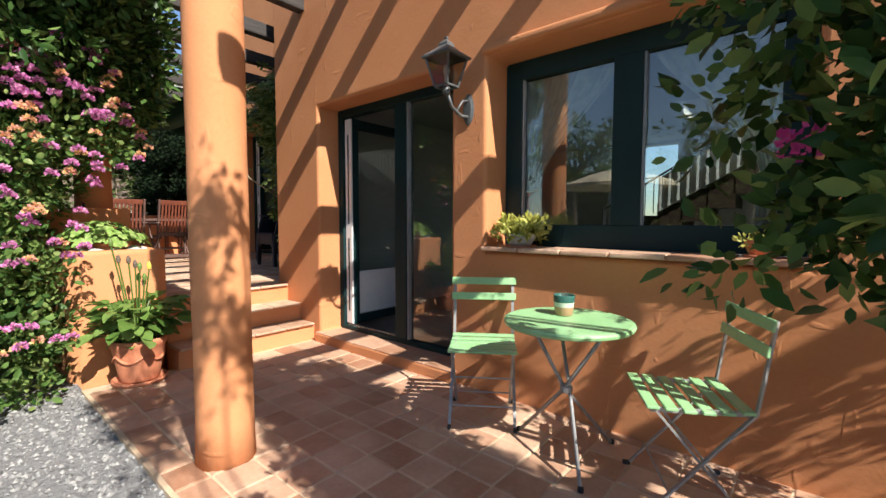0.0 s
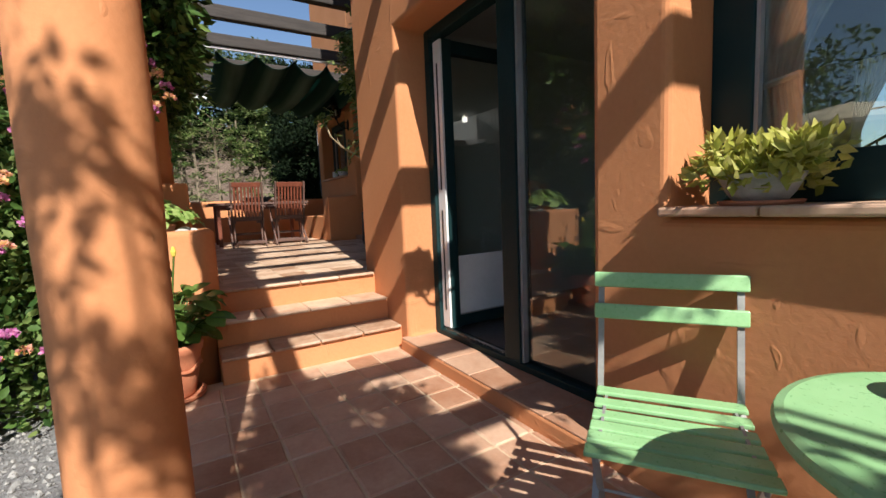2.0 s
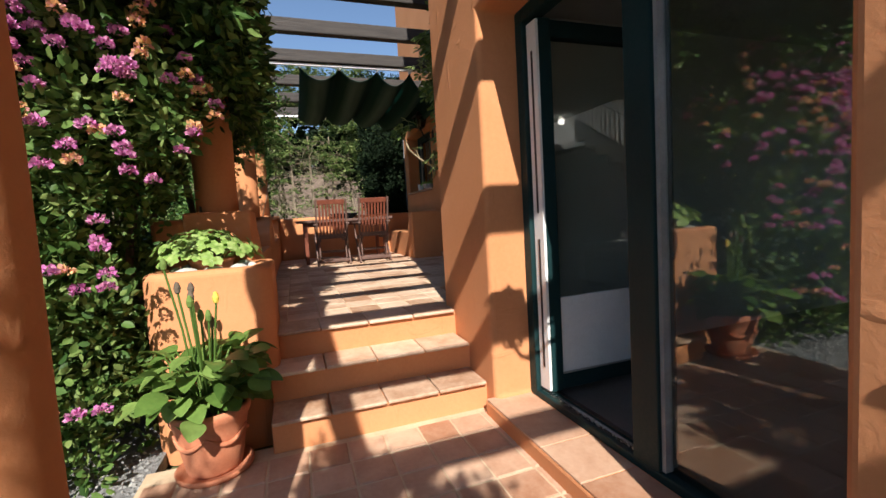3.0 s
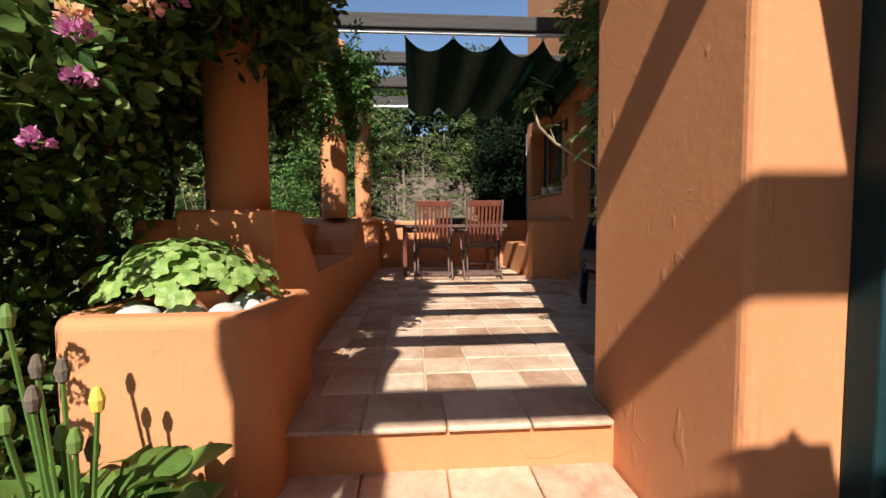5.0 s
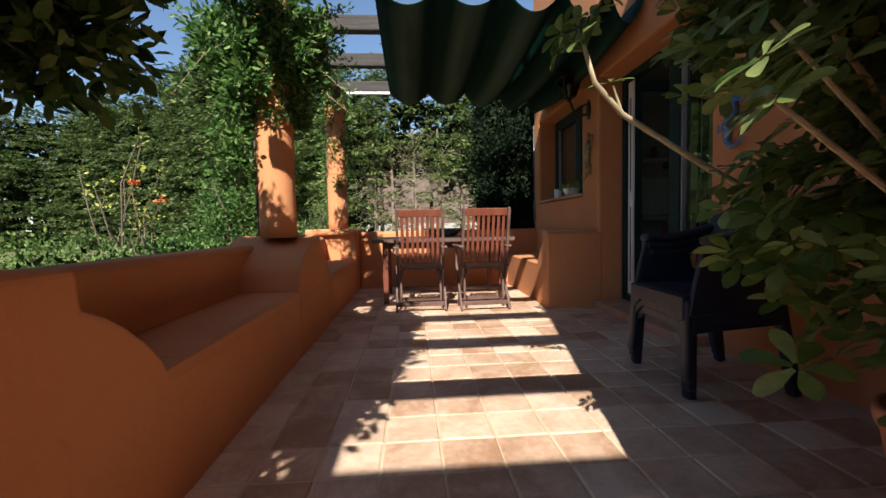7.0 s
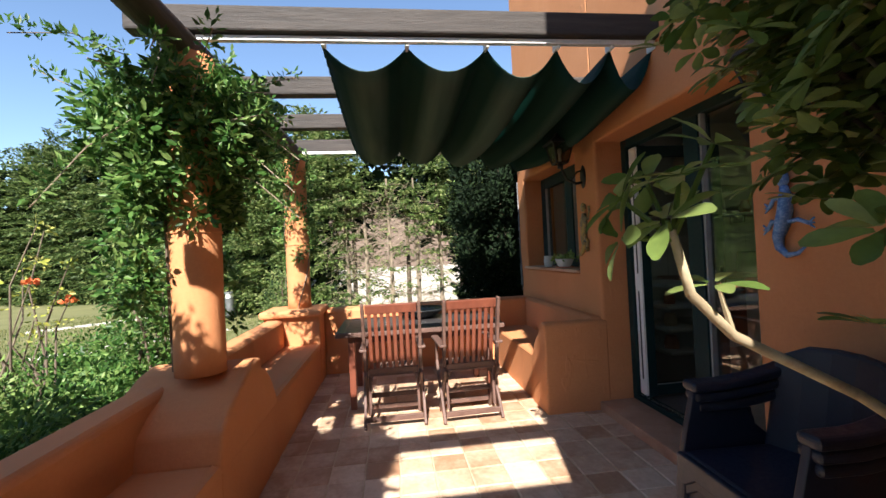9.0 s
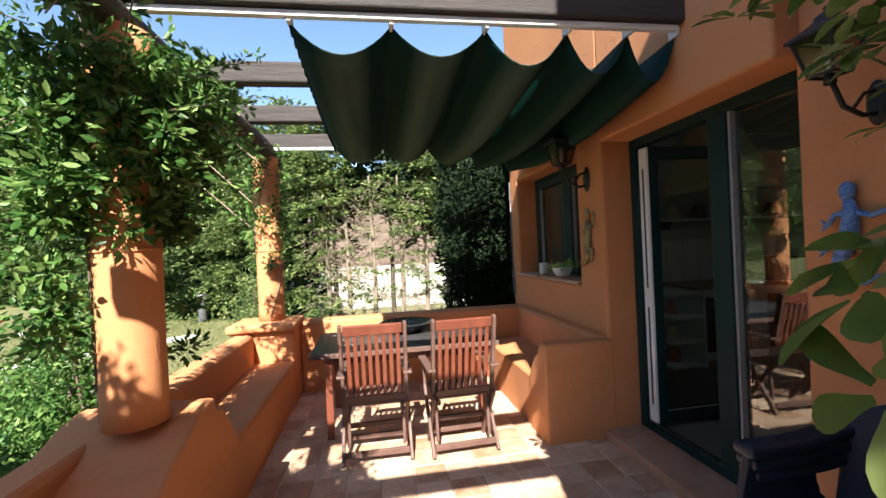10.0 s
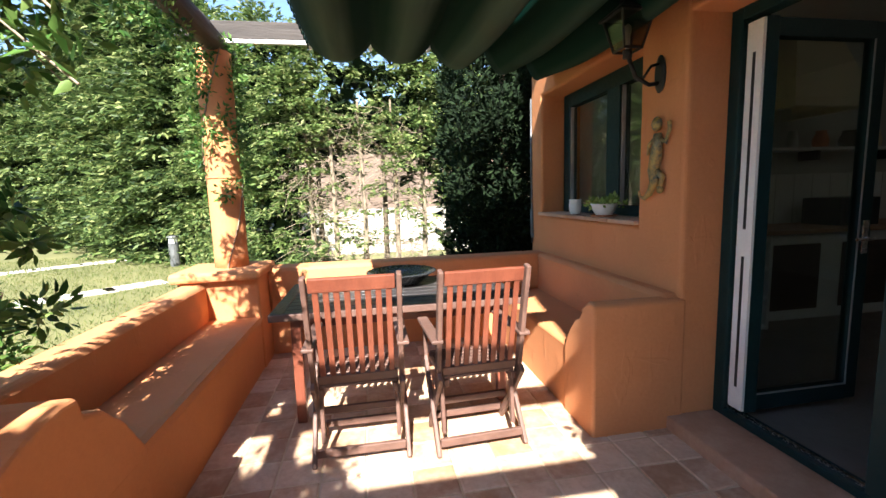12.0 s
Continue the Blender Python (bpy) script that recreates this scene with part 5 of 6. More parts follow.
# ceiling downlights that burn in both rooms
BULB, _nb, _lb, _bb = base_mat("lamp_glow", 0.5)
_bb.inputs["Emission Color"].default_value = (1.0, 0.82, 0.55, 1)
_bb.inputs["Emission Strength"].default_value = 4
for x, y, z in ((-0.3, 5.2, 2.55), (-7.0, 5.6, 3.45), (-8.0, 7.4, 3.45)):
    d = thing("ceiling_downlight", "small round recessed ceiling light, switched on", "ceiling light", (x, y, z), 0, "downlights")
    part("ring", lathe(bmesh.new(), [(0.05, 0.0), (0.05, -0.012), (0.038, -0.014), (0.036, 0.0)], 20), CHROME, d)
    part("bulb", lathe(bmesh.new(), [(0, -0.006), (0.034, -0.004)], 16), BULB, d)
    lp = bpy.data.lights.new("downlight", "POINT")
    lp.energy, lp.color, lp.shadow_soft_size = 0.45 if x > -4 else 0.35, (1.0, 0.93, 0.84), 0.05
    lo = new("downlight_lamp", lp)
    lo.location = (x, y, z - 0.08)

# ---- plants ----
def limbs(bm, root, tips, r0, r1, bend=0.15, seed=1):
    rg = random.Random(seed)
    for t in tips:
        a, b = Vector(root), Vector(t)
        m1 = a.lerp(b, 0.35) + Vector((rg.uniform(-bend, bend), rg.uniform(-bend, bend), rg.uniform(0, bend)))
        m2 = a.lerp(b, 0.7) + Vector((rg.uniform(-bend, bend), rg.uniform(-bend, bend), rg.uniform(-bend, bend)))
        tube(bm, [a, m1, m2, b], [r0, r0 * 0.7 + r1 * 0.3, r0 * 0.35 + r1 * 0.65, r1], 7)
    return bm


def field(x, y, z, n, cond=None, seed=0):
    """Clump centres in a box, kept where cond holds."""
    rg = np.random.RandomState(seed)
    p = np.stack([rg.uniform(*x, n), rg.uniform(*y, n), rg.uniform(*z, n)], 1)
    return p if cond is None else p[[bool(cond(*q)) for q in p]]


# flowering lantana beside the patio
lb = thing("lantana_bush", "tall lantana bush with pink and yellow flower heads", "shrub", (-4.3, -0.5, -0.03))
def lean(z):
    f = min(1, max(0, (z - 1.30) / 0.5))
    return -0.37 + 0.36 * f * f * (3 - 2 * f)


def bush_e(x, y, z):
    w = 1.0 - 0.22 * (z / 2.6) ** 3
    return ((x + 4.40 - 0.05 * math.sin(y * 6 + z * 4)) / (0.80 * w)) ** 4 + ((y - lean(z) - 0.05 * math.sin(x * 7 + z * 6)) / (1.02 * w)) ** 4


def in_bush(x, y, z):
    return bush_e(x, y, z) < 0.85 and not (x > -4.85 and y > 0.58 and z < 1.28)


C = field((-5.4, -3.4), (-1.6, 1.1), (0.05, 2.55), 2500, in_bush, 3)
P, D = clumps(C, RNG.uniform(0.10, 0.20, len(C)), 46, 0.3)
ok = ~((P[:, 0] > -4.85) & (P[:, 1] > 0.64) & (P[:, 2] < 1.4)) & ~((P[:, 1] > 0.60) & (P[:, 2] < 0.25))
leaf_part("leaves", P[ok] - [-4.3, -0.5, -0.03], D[ok], 0.054, BUSH_LEAF, lb, "rough green leaves", aspect=0.62, full=True)
bm = bmesh.new()
limbs(bm, (0, 0, 0), [(-0.5 + 0.25 * i, -0.5 + 0.4 * (i % 3), 1.6 + 0.15 * (i % 4)) for i in range(7)], 0.03, 0.008)
part("stem", bm, BARK, lb)
def flower_heads(centres, r, per, size):
    P, D = [], []
    for c in centres:
        d = RNG.normal(0, 1, (per, 3))
        d /= np.linalg.norm(d, axis=1, keepdims=True)
        d[:, 2] = np.abs(d[:, 2] + 0.25) * 0.95
        P.append(np.asarray(c) + d * r * 0.8)
        D.append(d)
    return np.concatenate(P), np.concatenate(D)
F = []
for q in field((-4.9, -3.3), (-1.6, 1.1), (0.3, 2.4), 30000, None, 5):
    e = bush_e(*q)
    if 1.15 < e < 1.75 and q[0] > -4.7 and not (q[1] > 0.62 and q[2] < 1.45) and not (q[1] > 0.45 and q[0] < -4.05):
        thick = 1.0 if 1.52 + 0.15 * math.sin(q[1] * 4) < q[2] < 2.42 and q[1] < 0.45 else 0.20
        if RNG.rand() < thick * (0.5 + 0.5 * math.sin(q[1] * 9 + q[2] * 7) ** 2):
            F.append(q)
F = np.array(F)
pick = RNG.rand(len(F)) < 0.68
P, D = flower_heads(F[pick], 0.030, 58, 0.02)
leaf_part("flower_mass", P - [-4.3, -0.5, -0.03], D, 0.0185, PINK, lb, "pink flower heads", aspect=1.0, spread=0.2)
P, D = flower_heads(F[~pick], 0.028, 54, 0.02)
leaf_part("flower_mass", P - [-4.3, -0.5, -0.03], D, 0.0180, PEACH, lb, "peach and yellow flower heads", aspect=1.0, spread=0.2)

# climbing vine over the second pillar and the pergola
cv = thing("climbing_vine", "dense green climber over a pergola pillar, toned down for shade", "climber", (-4.85, 0.75, 1.3))
def in_vine(x, y, z):
    return ((x + 4.75) / (0.62 + 0.10 * math.sin(z * 6))) ** 2 + ((y - 0.25) / (0.72 + 0.25 * (z - 1.4) / 2.2)) ** 2 < 1


C = field((-6.5, -4.1), (-0.9, 1.25), (1.5, 3.75), 1700, in_vine, 11)
C = C[~((C[:, 2] < 1.75) & (C[:, 1] > 0.45))]
# Clumps in the sun's way to the third pillar are dropped.
C = C[C[:, 2] < 1.30 + (C[:, 0] + 7.42) / 1.13]
C = np.concatenate([C, field((-4.9, -3.45), (-1.0, 1.12), (2.25, 3.65), 620, lambda x, y, z: (x + 4.1) ** 2 / 0.45 + (y - 0.1) ** 2 / 1.1 < 1, 12), field((-5.3, -4.55), (0.55, 1.22), (1.95, 3.4), 260, None, 14), field((-4.4, -3.85), (0.4, 1.22), (2.1, 3.4), 190, None, 15), field((-3.9, -2.7), (0.0, 0.85), (2.40, 3.6), 900, lambda x, y, z: z > 2.4 + 0.7 * (x + 3.9), 16), field((-5.5, -5.1), (0.5, 1.05), (1.85, 2.7), 120, None, 18), field((-5.65, -5.15), (0.1, 0.9), (2.0, 3.0), 130, lambda x, y, z: z < 1.3 + (x + 7.42) / 1.13, 17)])
# Overhead clumps, mostly unseen, added to dim the pillar and dapple the bench.
C = np.concatenate([C, field((-5.1, -3.7), (-1.0, 0.60), (3.3, 4.0), 420, lambda x, y, z: z < 1.30 + (x + 7.42) / 1.13, 19), field((-4.5, -3.0), (-0.6, 0.72), (3.38, 3.62), 520, None, 20), field((-5.2, -4.1), (0.05, 0.65), (3.2, 4.2), 140, lambda x, y, z: 0 < z - 1.30 - (x + 7.42) / 1.13 < 0.22 and math.sin(x * 17) * math.sin(z * 15 + y * 9) > 0.1, 24)])
C = C[~((C[:, 0] > -5.2) & (C[:, 0] < -4.5) & (C[:, 1] > 0.72) & (C[:, 2] < 2.0))]
P, D = clumps(C, RNG.uniform(0.10, 0.20, len(C)), 44, 0.3)
leaf_part("leaves", P - [-4.85, 0.75, 1.3], D, 0.070, VINE_SHADED_LEAF, cv, "glossy leaves with shade in their green", aspect=0.5, droop=0.25, full=True)
bm = bmesh.new()
limbs(bm, (0.05, -0.1, -1.3), [(-0.3, -0.2, 1.9), (0.1, 0.1, 2.0), (-0.9, -0.3, 1.6), (0.3, -0.4, 1.5)], 0.03, 0.01)
part("stem", bm, BARK, cv)
P2 = field((-4.6, -3.9), (0.1, 1.1), (2.5, 3.5), 60, None, 13)
P, D = clumps(P2, RNG.uniform(0.08, 0.16, len(P2)), 36, 0.2)
leaf_part("sprays", P - [-4.85, 0.75, 1.3], D, 0.065, VINE_SHADED_LEAF, cv, "loose leafy shoots", aspect=0.5, droop=0.3)

# climber round the third pillar
v3 = thing("pillar_climber", "leafy jasmine climber wound round the pillar top", "climber", (-7.42, 0.87, 1.3))
C = []
rg = np.random.RandomState(21)
for k in range(125):
    z = rg.uniform(2.2, 3.00)
    w = 0.20 + 0.34 * math.sin(math.pi * min(1, max(0, (z - 2.15) / 1.35))) ** 0.8
    a, r = rg.uniform(0, 6.28), rg.uniform(0.14, 1.0) ** 0.6 * w
    C.append((-7.42 + r * math.cos(a) * 0.75, 0.84 + r * math.sin(a) * 0.9, z))
for k in range(14):
    z = rg.uniform(1.75, 2.35)
    C.append((-7.36 + rg.uniform(-0.12, 0.16), 0.87 - rg.uniform(0.14, 0.34), z))
for k in range(9):
    C.append((rg.uniform(-8.0, -7.55), rg.uniform(0.85, 1.18), rg.uniform(2.2, 3.0)))
for k in range(46):
    a = rg.uniform(0, 6.28)
    r = rg.uniform(0.16, 0.30)
    C.append((-7.42 + r * math.cos(a), 0.87 + r * math.sin(a), rg.uniform(2.35, 3.05)))
for k in range(9):
    C.append((rg.uniform(-8.0, -7.7), rg.uniform(0.72, 0.98), rg.uniform(1.5, 1.95)))
for k in range(18):
    C.append((rg.uniform(-8.3, -7.6), 0.66 + rg.normal(0, 0.10), 3.05 + rg.normal(0, 0.09)))
C = np.array(C)
P, D = clumps(C, RNG.uniform(0.05, 0.14, len(C)), 58, 0.15)
leaf_part("leaves", P - [-7.42, 0.87, 1.3], D, 0.054, JASMINE_LEAF, v3, "bright green pointed leaves", aspect=0.46, droop=0.25, full=True)
bm = bmesh.new()
for s in range(3):
    tube(bm, [(0.145 * math.cos(4.2 + 0.3 * s + h * 0.5), 0.145 * math.sin(4.2 + 0.3 * s + h * 0.5), 0.05 + h) for h in np.linspace(0, 1.95, 16)], 0.007, 6)
part("stem", bm, BARK, v3)
sp = bmesh.new()
tips = []
for k in range(26):
    a = rg.uniform(0, 6.28)
    p0 = Vector((0.2 * math.cos(a), 0.25 * math.sin(a) - 0.1, 1.2 + rg.uniform(0, 0.7)))
    p1 = p0 + Vector((0.45 * math.cos(a), 0.5 * math.sin(a), rg.uniform(-0.55, 0.45)))
    tube(sp, [p0, p0.lerp(p1, 0.5) + Vector((0, 0, 0.06)), p1], 0.003, 5)
    for i in range(14):
        tips.append(p0.lerp(p1, i / 13) + Vector((0, 0, 0.04)))
tagged(part("shoot_mass", sp, TWIG, v3), kind="stuff")
P, D = clumps([tuple(t) for t in tips], [0.04] * len(tips), 6, 0.1)
leaf_part("shoot_leaves", P, D, 0.05, JASMINE_LEAF, v3, aspect=0.42)

# lighter creeper on the fourth pillar and the hedge climber behind it
v4 = thing("thin_creeper", "thin yellowing creeper on the far pillar", "climber", (-10.16, 0.86, 1.36))
C = [(-10.16 + 0.17 * math.cos(a), 0.86 + 0.17 * math.sin(a), z) for a, z in zip(rg.uniform(0, 6.28, 90), rg.uniform(2.0, 3.25, 90))]
C += [(rg.uniform(-10.3, -8.7), 0.82 + rg.normal(0, 0.09), 3.10 + rg.normal(0, 0.08)) for _ in range(36)]
P, D = clumps(C, rg.uniform(0.04, 0.10, len(C)), 22, 0.2)
leaf_part("leaves", P - [-10.16, 0.86, 1.36], D, 0.05, JASMINE_LEAF, v4, "small yellow-green leaves", aspect=0.45, droop=0.3)
bm = bmesh.new()
for s in range(2):
    tube(bm, [(0.142 * math.cos(s * 3 + h * 2.2), 0.142 * math.sin(s * 3 + h * 2.2), h) for h in np.linspace(0, 1.85, 14)], 0.006, 6)
part("stem", bm, TWIG, v4)

# low shrubs outside the garden wall
def shrub(name, at, rx, ry, h, n, mat, label, size=0.06, seed=1, per=34, low=0.0):
    t = thing(name, label, "shrub", (at[0], at[1], LAWN_Z - 0.02))
    rgl = np.random.RandomState(seed)
    C = []
    while len(C) < n:
        q = rgl.uniform(-1, 1, 3)
        q[2] = abs(q[2])
        if (q ** 2).sum() < 1 + 0.25 * math.sin(q[0] * 9 + q[1] * 7):
            C.append((q[0] * rx, q[1] * ry, low + 0.1 + q[2] * (h - low - 0.1)))
    P, D = clumps(C, rgl.uniform(0.10, 0.2, n), per, 0.25)
    leaf_part("leaves", P, D, size, mat, t, aspect=0.5)
    bm = bmesh.new()
    limbs(bm, (0, 0, 0), [(rgl.uniform(-rx, rx) * 0.7, rgl.uniform(-ry, ry) * 0.7, h * rgl.uniform(0.6, 0.9)) for _ in range(6)], 0.02, 0.006, 0.1, seed)
    part("stem", bm, BARK, t)
    return t


for x, y, rx, ry, h, n, m, lab in (
        (-8.25, 0.18, 0.46, 0.30, 1.45, 210, JASMINE_LEAF, "leafy green shrub rising beside the pillar"),
        (-7.35, 0.12, 0.50, 0.36, 0.62, 130, VINE_LEAF, "low green shrub close to the garden wall"),
        (-8.75, -0.45, 0.60, 0.45, 0.72, 170, JASMINE_LEAF, "bright green shrub outside the garden wall"),
        (-8.0, -0.75, 0.60, 0.50, 0.66, 160, BUSH_LEAF, "low green shrub outside the garden wall"),
        (-9.4, -1.25, 0.70, 0.55, 0.70, 180, VINE_LEAF, "dark green shrub on the lawn edge"),
        (-8.4, -1.75, 0.70, 0.60, 0.78, 170, BUSH_LEAF, "low green shrub on the lawn edge"),
        (-6.5, 0.10, 0.55, 0.38, 0.62, 130, VINE_SHADED_LEAF, "dark ground cover close to the garden wall"),
        (-11.6, 0.35, 0.80, 0.35, 1.30, 130, HEDGE_LEAF, "green shrub behind the far pillar")):
    shrub("garden_shrub", (x, y), rx, ry, h, n, m, lab, 0.045, int(40 - 7 * x))
# yellow-flowered spindly shrub
ys = thing("yellow_shrub", "spindly shrub with yellow and orange flowers", "shrub", (-8.55, -0.95, LAWN_Z - 0.02))
bm = bmesh.new()
tp = [(rg.uniform(-.28, .28), rg.uniform(-.28, .28), rg.uniform(1.0, 1.75)) for _ in range(11)]
limbs(bm, (0, 0, 0), tp, 0.012, 0.004, 0.12, 8)
part("stem", bm, BARK, ys)
P, D = clumps(tp + [(a * 0.85, b * 0.85, c * 0.85) for a, b, c in tp], [0.06] * 22, 9, 0.1)
leaf_part("flower_mass", P, D, 0.045, YELLOW_LEAF, ys, "yellow leaves at the twig ends", aspect=0.55)
P, D = flower_heads([tp[0], tp[3]], 0.035, 26, 0.03)
leaf_part("blossoms", P, D, 0.04, ORANGE, ys, "orange blossoms", aspect=0.8)


# hedge round the garden
def boughs(C, O, reach, per, rgl):
    """Leaflets of drooping conifer boughs: fans that start at C and grow towards O."""
    k = len(C)
    side = np.cross(O, [0, 0, 1.0])
    side /= np.linalg.norm(side, axis=1, keepdims=True) + 1e-9
    f = rgl.uniform(0, 1, (k, per, 1)) ** 0.8
    w = rgl.uniform(-1, 1, (k, per, 1)) * (0.48 * (1 - f) ** 0.7 + 0.06)
    ln = reach * rgl.uniform(0.6, 1.35, (k, 1, 1))
    P = C[:, None] + O[:, None] * ln * f + side[:, None] * w * ln
    P[:, :, 2] += (0.10 * f - 0.34 * f * f - 0.30 * np.abs(w))[:, :, 0] * ln[:, :, 0] + rgl.normal(0, 0.022, (k, per))
    D = O[:, None] * 0.7 + side[:, None] * np.sign(w) * 0.75 + [0, 0, -0.18]
    return P.reshape(-1, 3), D.reshape(-1, 3)


def hedge(name, line, h, depth, per_m, label, mat, size, seed, sparse=None, wob=0.5):
    t = thing(name, label, "hedge", (line[0][0], line[0][1], -0.12))
    rgl = np.random.RandomState(seed)
    C, O = [], []
    for (x0, y0), (x1, y1) in zip(line, line[1:]):
        ln = math.hypot(x1 - x0, y1 - y0)
        nx, ny = -(y1 - y0) / ln, (x1 - x0) / ln
        for k in range(int(ln * per_m)):
            f, z = rgl.uniform(), rgl.uniform() ** 0.9
            top = h * (1 + 0.07 * math.sin(f * ln * 1.7 + seed) + 0.05 * math.sin(f * ln * 4.1))
            lump = noise.noise((f * ln * 0.8 + seed, z * h * 1.1, seed * 1.7))
            if lump < -0.22 and rgl.rand() < 0.75:
                continue
            off = depth * (rgl.uniform(-0.8, 0.75) + 0.75 * lump) * (1 - 0.45 * z) + wob * 0.2 * math.sin(f * ln * 2.3 + z * 5)
            p = (x0 + (x1 - x0) * f + nx * off, y0 + (y1 - y0) * f + ny * off, z * top)
            if sparse and sparse(*p) and rgl.rand() < 0.80:
                continue
            a = rgl.normal(0, 0.75)
            ca, sa = math.cos(a), math.sin(a)
            sg = 1 if off > -0.45 * depth else -1
            C.append(p)
            O.append((sg * (nx * ca - ny * sa), sg * (nx * sa + ny * ca), 0.15 + 1.3 * max(0, z - 0.82) * 4))
    C, O = np.array(C) - [line[0][0], line[0][1], 0], np.array(O)
    O /= np.linalg.norm(O, axis=1, keepdims=True)
    P, D = boughs(C, O, size * 5.0, 44, rgl)
    leaf_part("foliage", P, D, size, mat, t, "feathery green foliage", aspect=0.36, spread=0.30, droop=0.05, flat=1.6)
    # Core filler leaves, near black: the shade between boughs is in their colour.
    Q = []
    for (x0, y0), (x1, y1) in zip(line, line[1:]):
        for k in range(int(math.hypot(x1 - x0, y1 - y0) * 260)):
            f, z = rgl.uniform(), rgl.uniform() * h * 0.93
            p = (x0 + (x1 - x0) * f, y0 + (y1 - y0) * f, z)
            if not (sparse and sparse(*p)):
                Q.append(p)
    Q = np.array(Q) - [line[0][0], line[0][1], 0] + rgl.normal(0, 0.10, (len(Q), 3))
    leaf_part("inner_shade_foliage", Q, rgl.normal(0, 1, Q.shape), size * 3.0, CYPRESS_LEAF, t, "near-black inner leaves standing in for the hedge's deep shade", aspect=0.8)
    for (x0, y0), (x1, y1) in zip(line, line[1:]):
        ln = math.hypot(x1 - x0, y1 - y0)
        for k in range(max(2, int(ln / 1.1))):
            f = (k + 0.5) / max(2, int(ln / 1.1))
            x, y = x0 + (x1 - x0) * f - line[0][0], y0 + (y1 - y0) * f - line[0][1]
            part("trunk", tube(bmesh.new(), [(x, y, 0), (x + 0.05, y + 0.03, h * 0.4), (x, y, h * 0.85)], [0.06, 0.045, 0.01], 7), BARK, t)
    return t


def thin_spot(x, y, z):
    return 0.9 < y < 3.4 and 0.2 < z < 3.1 and not (z > 2.5 and math.sin(x * 5 + y * 3) > 0.3)


hd1 = hedge("garden_hedge", [(-14.0, 5.2), (-14.2, 0.6), (-16.7, -1.5)], 5.2, 0.55, 480, "tall green conifer hedge, thin and twiggy in places", HEDGE_LEAF, 0.10, 41, thin_spot)
hd2 = hedge("boundary_hedge", [(-16.7, -1.5), (-23.0, -7.6), (-27.0, -15), (-23, -28)], 7.2, 0.9, 230, "tall green boundary hedge beyond the lawn, shade put into its colour", HEDGE_SHADED, 0.18, 43)
tw = thing("bare_twigs", "grey leafless twigs in the thin part of the hedge", "twigs", (-14.0, 2.0, 0))
for k in range(5):
    b = bmesh.new()
    y = -0.95 + 0.47 * k + 0.08 * math.sin(k * 5)
    tube(b, [(0.1, y, -0.1), (0.12, y + 0.04, 1.5), (0.1, y, 3.6)], [0.055, 0.045, 0.02], 7)
    for j in range(105):
        z = rg.uniform(0.6, 3.4)
        a = rg.uniform(0, 6.28)
        ln = rg.uniform(0.3, 0.7)
        p = Vector((0.1, y, z))
        q = p + Vector((ln * math.cos(a) * 0.6, ln * math.sin(a), ln * rg.uniform(-0.5, 0.3)))
        tube(b, [p, p.lerp(q, 0.5) + Vector((0, 0, 0.05)), q], [0.009, 0.006, 0.003], 5)
        r2 = q + Vector((rg.uniform(-.2, .2), rg.uniform(-.25, .25), rg.uniform(-.3, .05)))
        tube(b, [p.lerp(q, 0.6), r2], [0.005, 0.002], 4)
    part("branch", b, TWIG, tw)
solo("garden_boundary_wall", boxed(-22.2, -21.9, -3.0, 9.0, -0.12, 1.50, bev=0.02), PALEWALL, "pale rendered boundary wall behind the hedge", "garden wall", "structure")

EARTH = mottled("dry_earth", (0.085, 0.058, 0.042, 1), (0.16, 0.115, 0.085, 1), 1.5, 25, 0.95, 0.8, 0.03)
solo("earth_bank", prism(bmesh.new(), [(-22.4, -0.12), (-22.4, 1.3), (-24.6, 3.7), (-28.0, 4.0), (-28.0, -0.12)], -3.0, 9.0), EARTH, "bare brown earth bank above the pale wall", "bank", "structure")
hedge("distant_hedge", [(-26.0, 12.0), (-26.5, -5.0)], 6.6, 0.8, 60, "olive hedge far beyond the boundary wall", HEDGE_LEAF, 0.26, 47)

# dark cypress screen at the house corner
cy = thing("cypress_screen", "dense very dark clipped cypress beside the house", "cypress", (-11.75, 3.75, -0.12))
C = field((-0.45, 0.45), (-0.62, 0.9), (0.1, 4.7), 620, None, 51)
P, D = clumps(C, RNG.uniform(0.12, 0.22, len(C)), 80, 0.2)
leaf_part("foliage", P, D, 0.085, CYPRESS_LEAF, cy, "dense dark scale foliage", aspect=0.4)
part("trunk", tube(bmesh.new(), [(0, 0.1, 0), (0, 0.1, 4.2)], [0.09, 0.03], 8), BARK, cy)

# trees behind and around the yard
def tree(at, h, r, n, seed, label):
    t = thing("tree", label, "tree", (at[0], at[1], -0.12))
    rgl = np.random.RandomState(seed)
    b = bmesh.new()
    tube(b, [(0, 0, 0), (0.06, 0.03, h * 0.3), (0, 0.05, h * 0.55)], [0.16, 0.12, 0.07], 10)
    part("trunk", b, BARK, t)
    C = []
    for k in range(n):
        q = rgl.normal(0, 0.45, 3)
        C.append((q[0] * r, q[1] * r, h * 0.68 + q[2] * h * 0.26))
    lb_ = bmesh.new()
    limbs(lb_, (0, 0.03, h * 0.45), [C[i] for i in range(0, n, max(1, n // 9))], 0.06, 0.012, 0.2, seed)
    part("limbs", lb_, BARK, t)
    P, D = clumps(C, rgl.uniform(0.2, 0.45, n), 46, 0.3)
    leaf_part("crown", P, D, 0.13, HEDGE_LEAF, t, aspect=0.5)
    return t


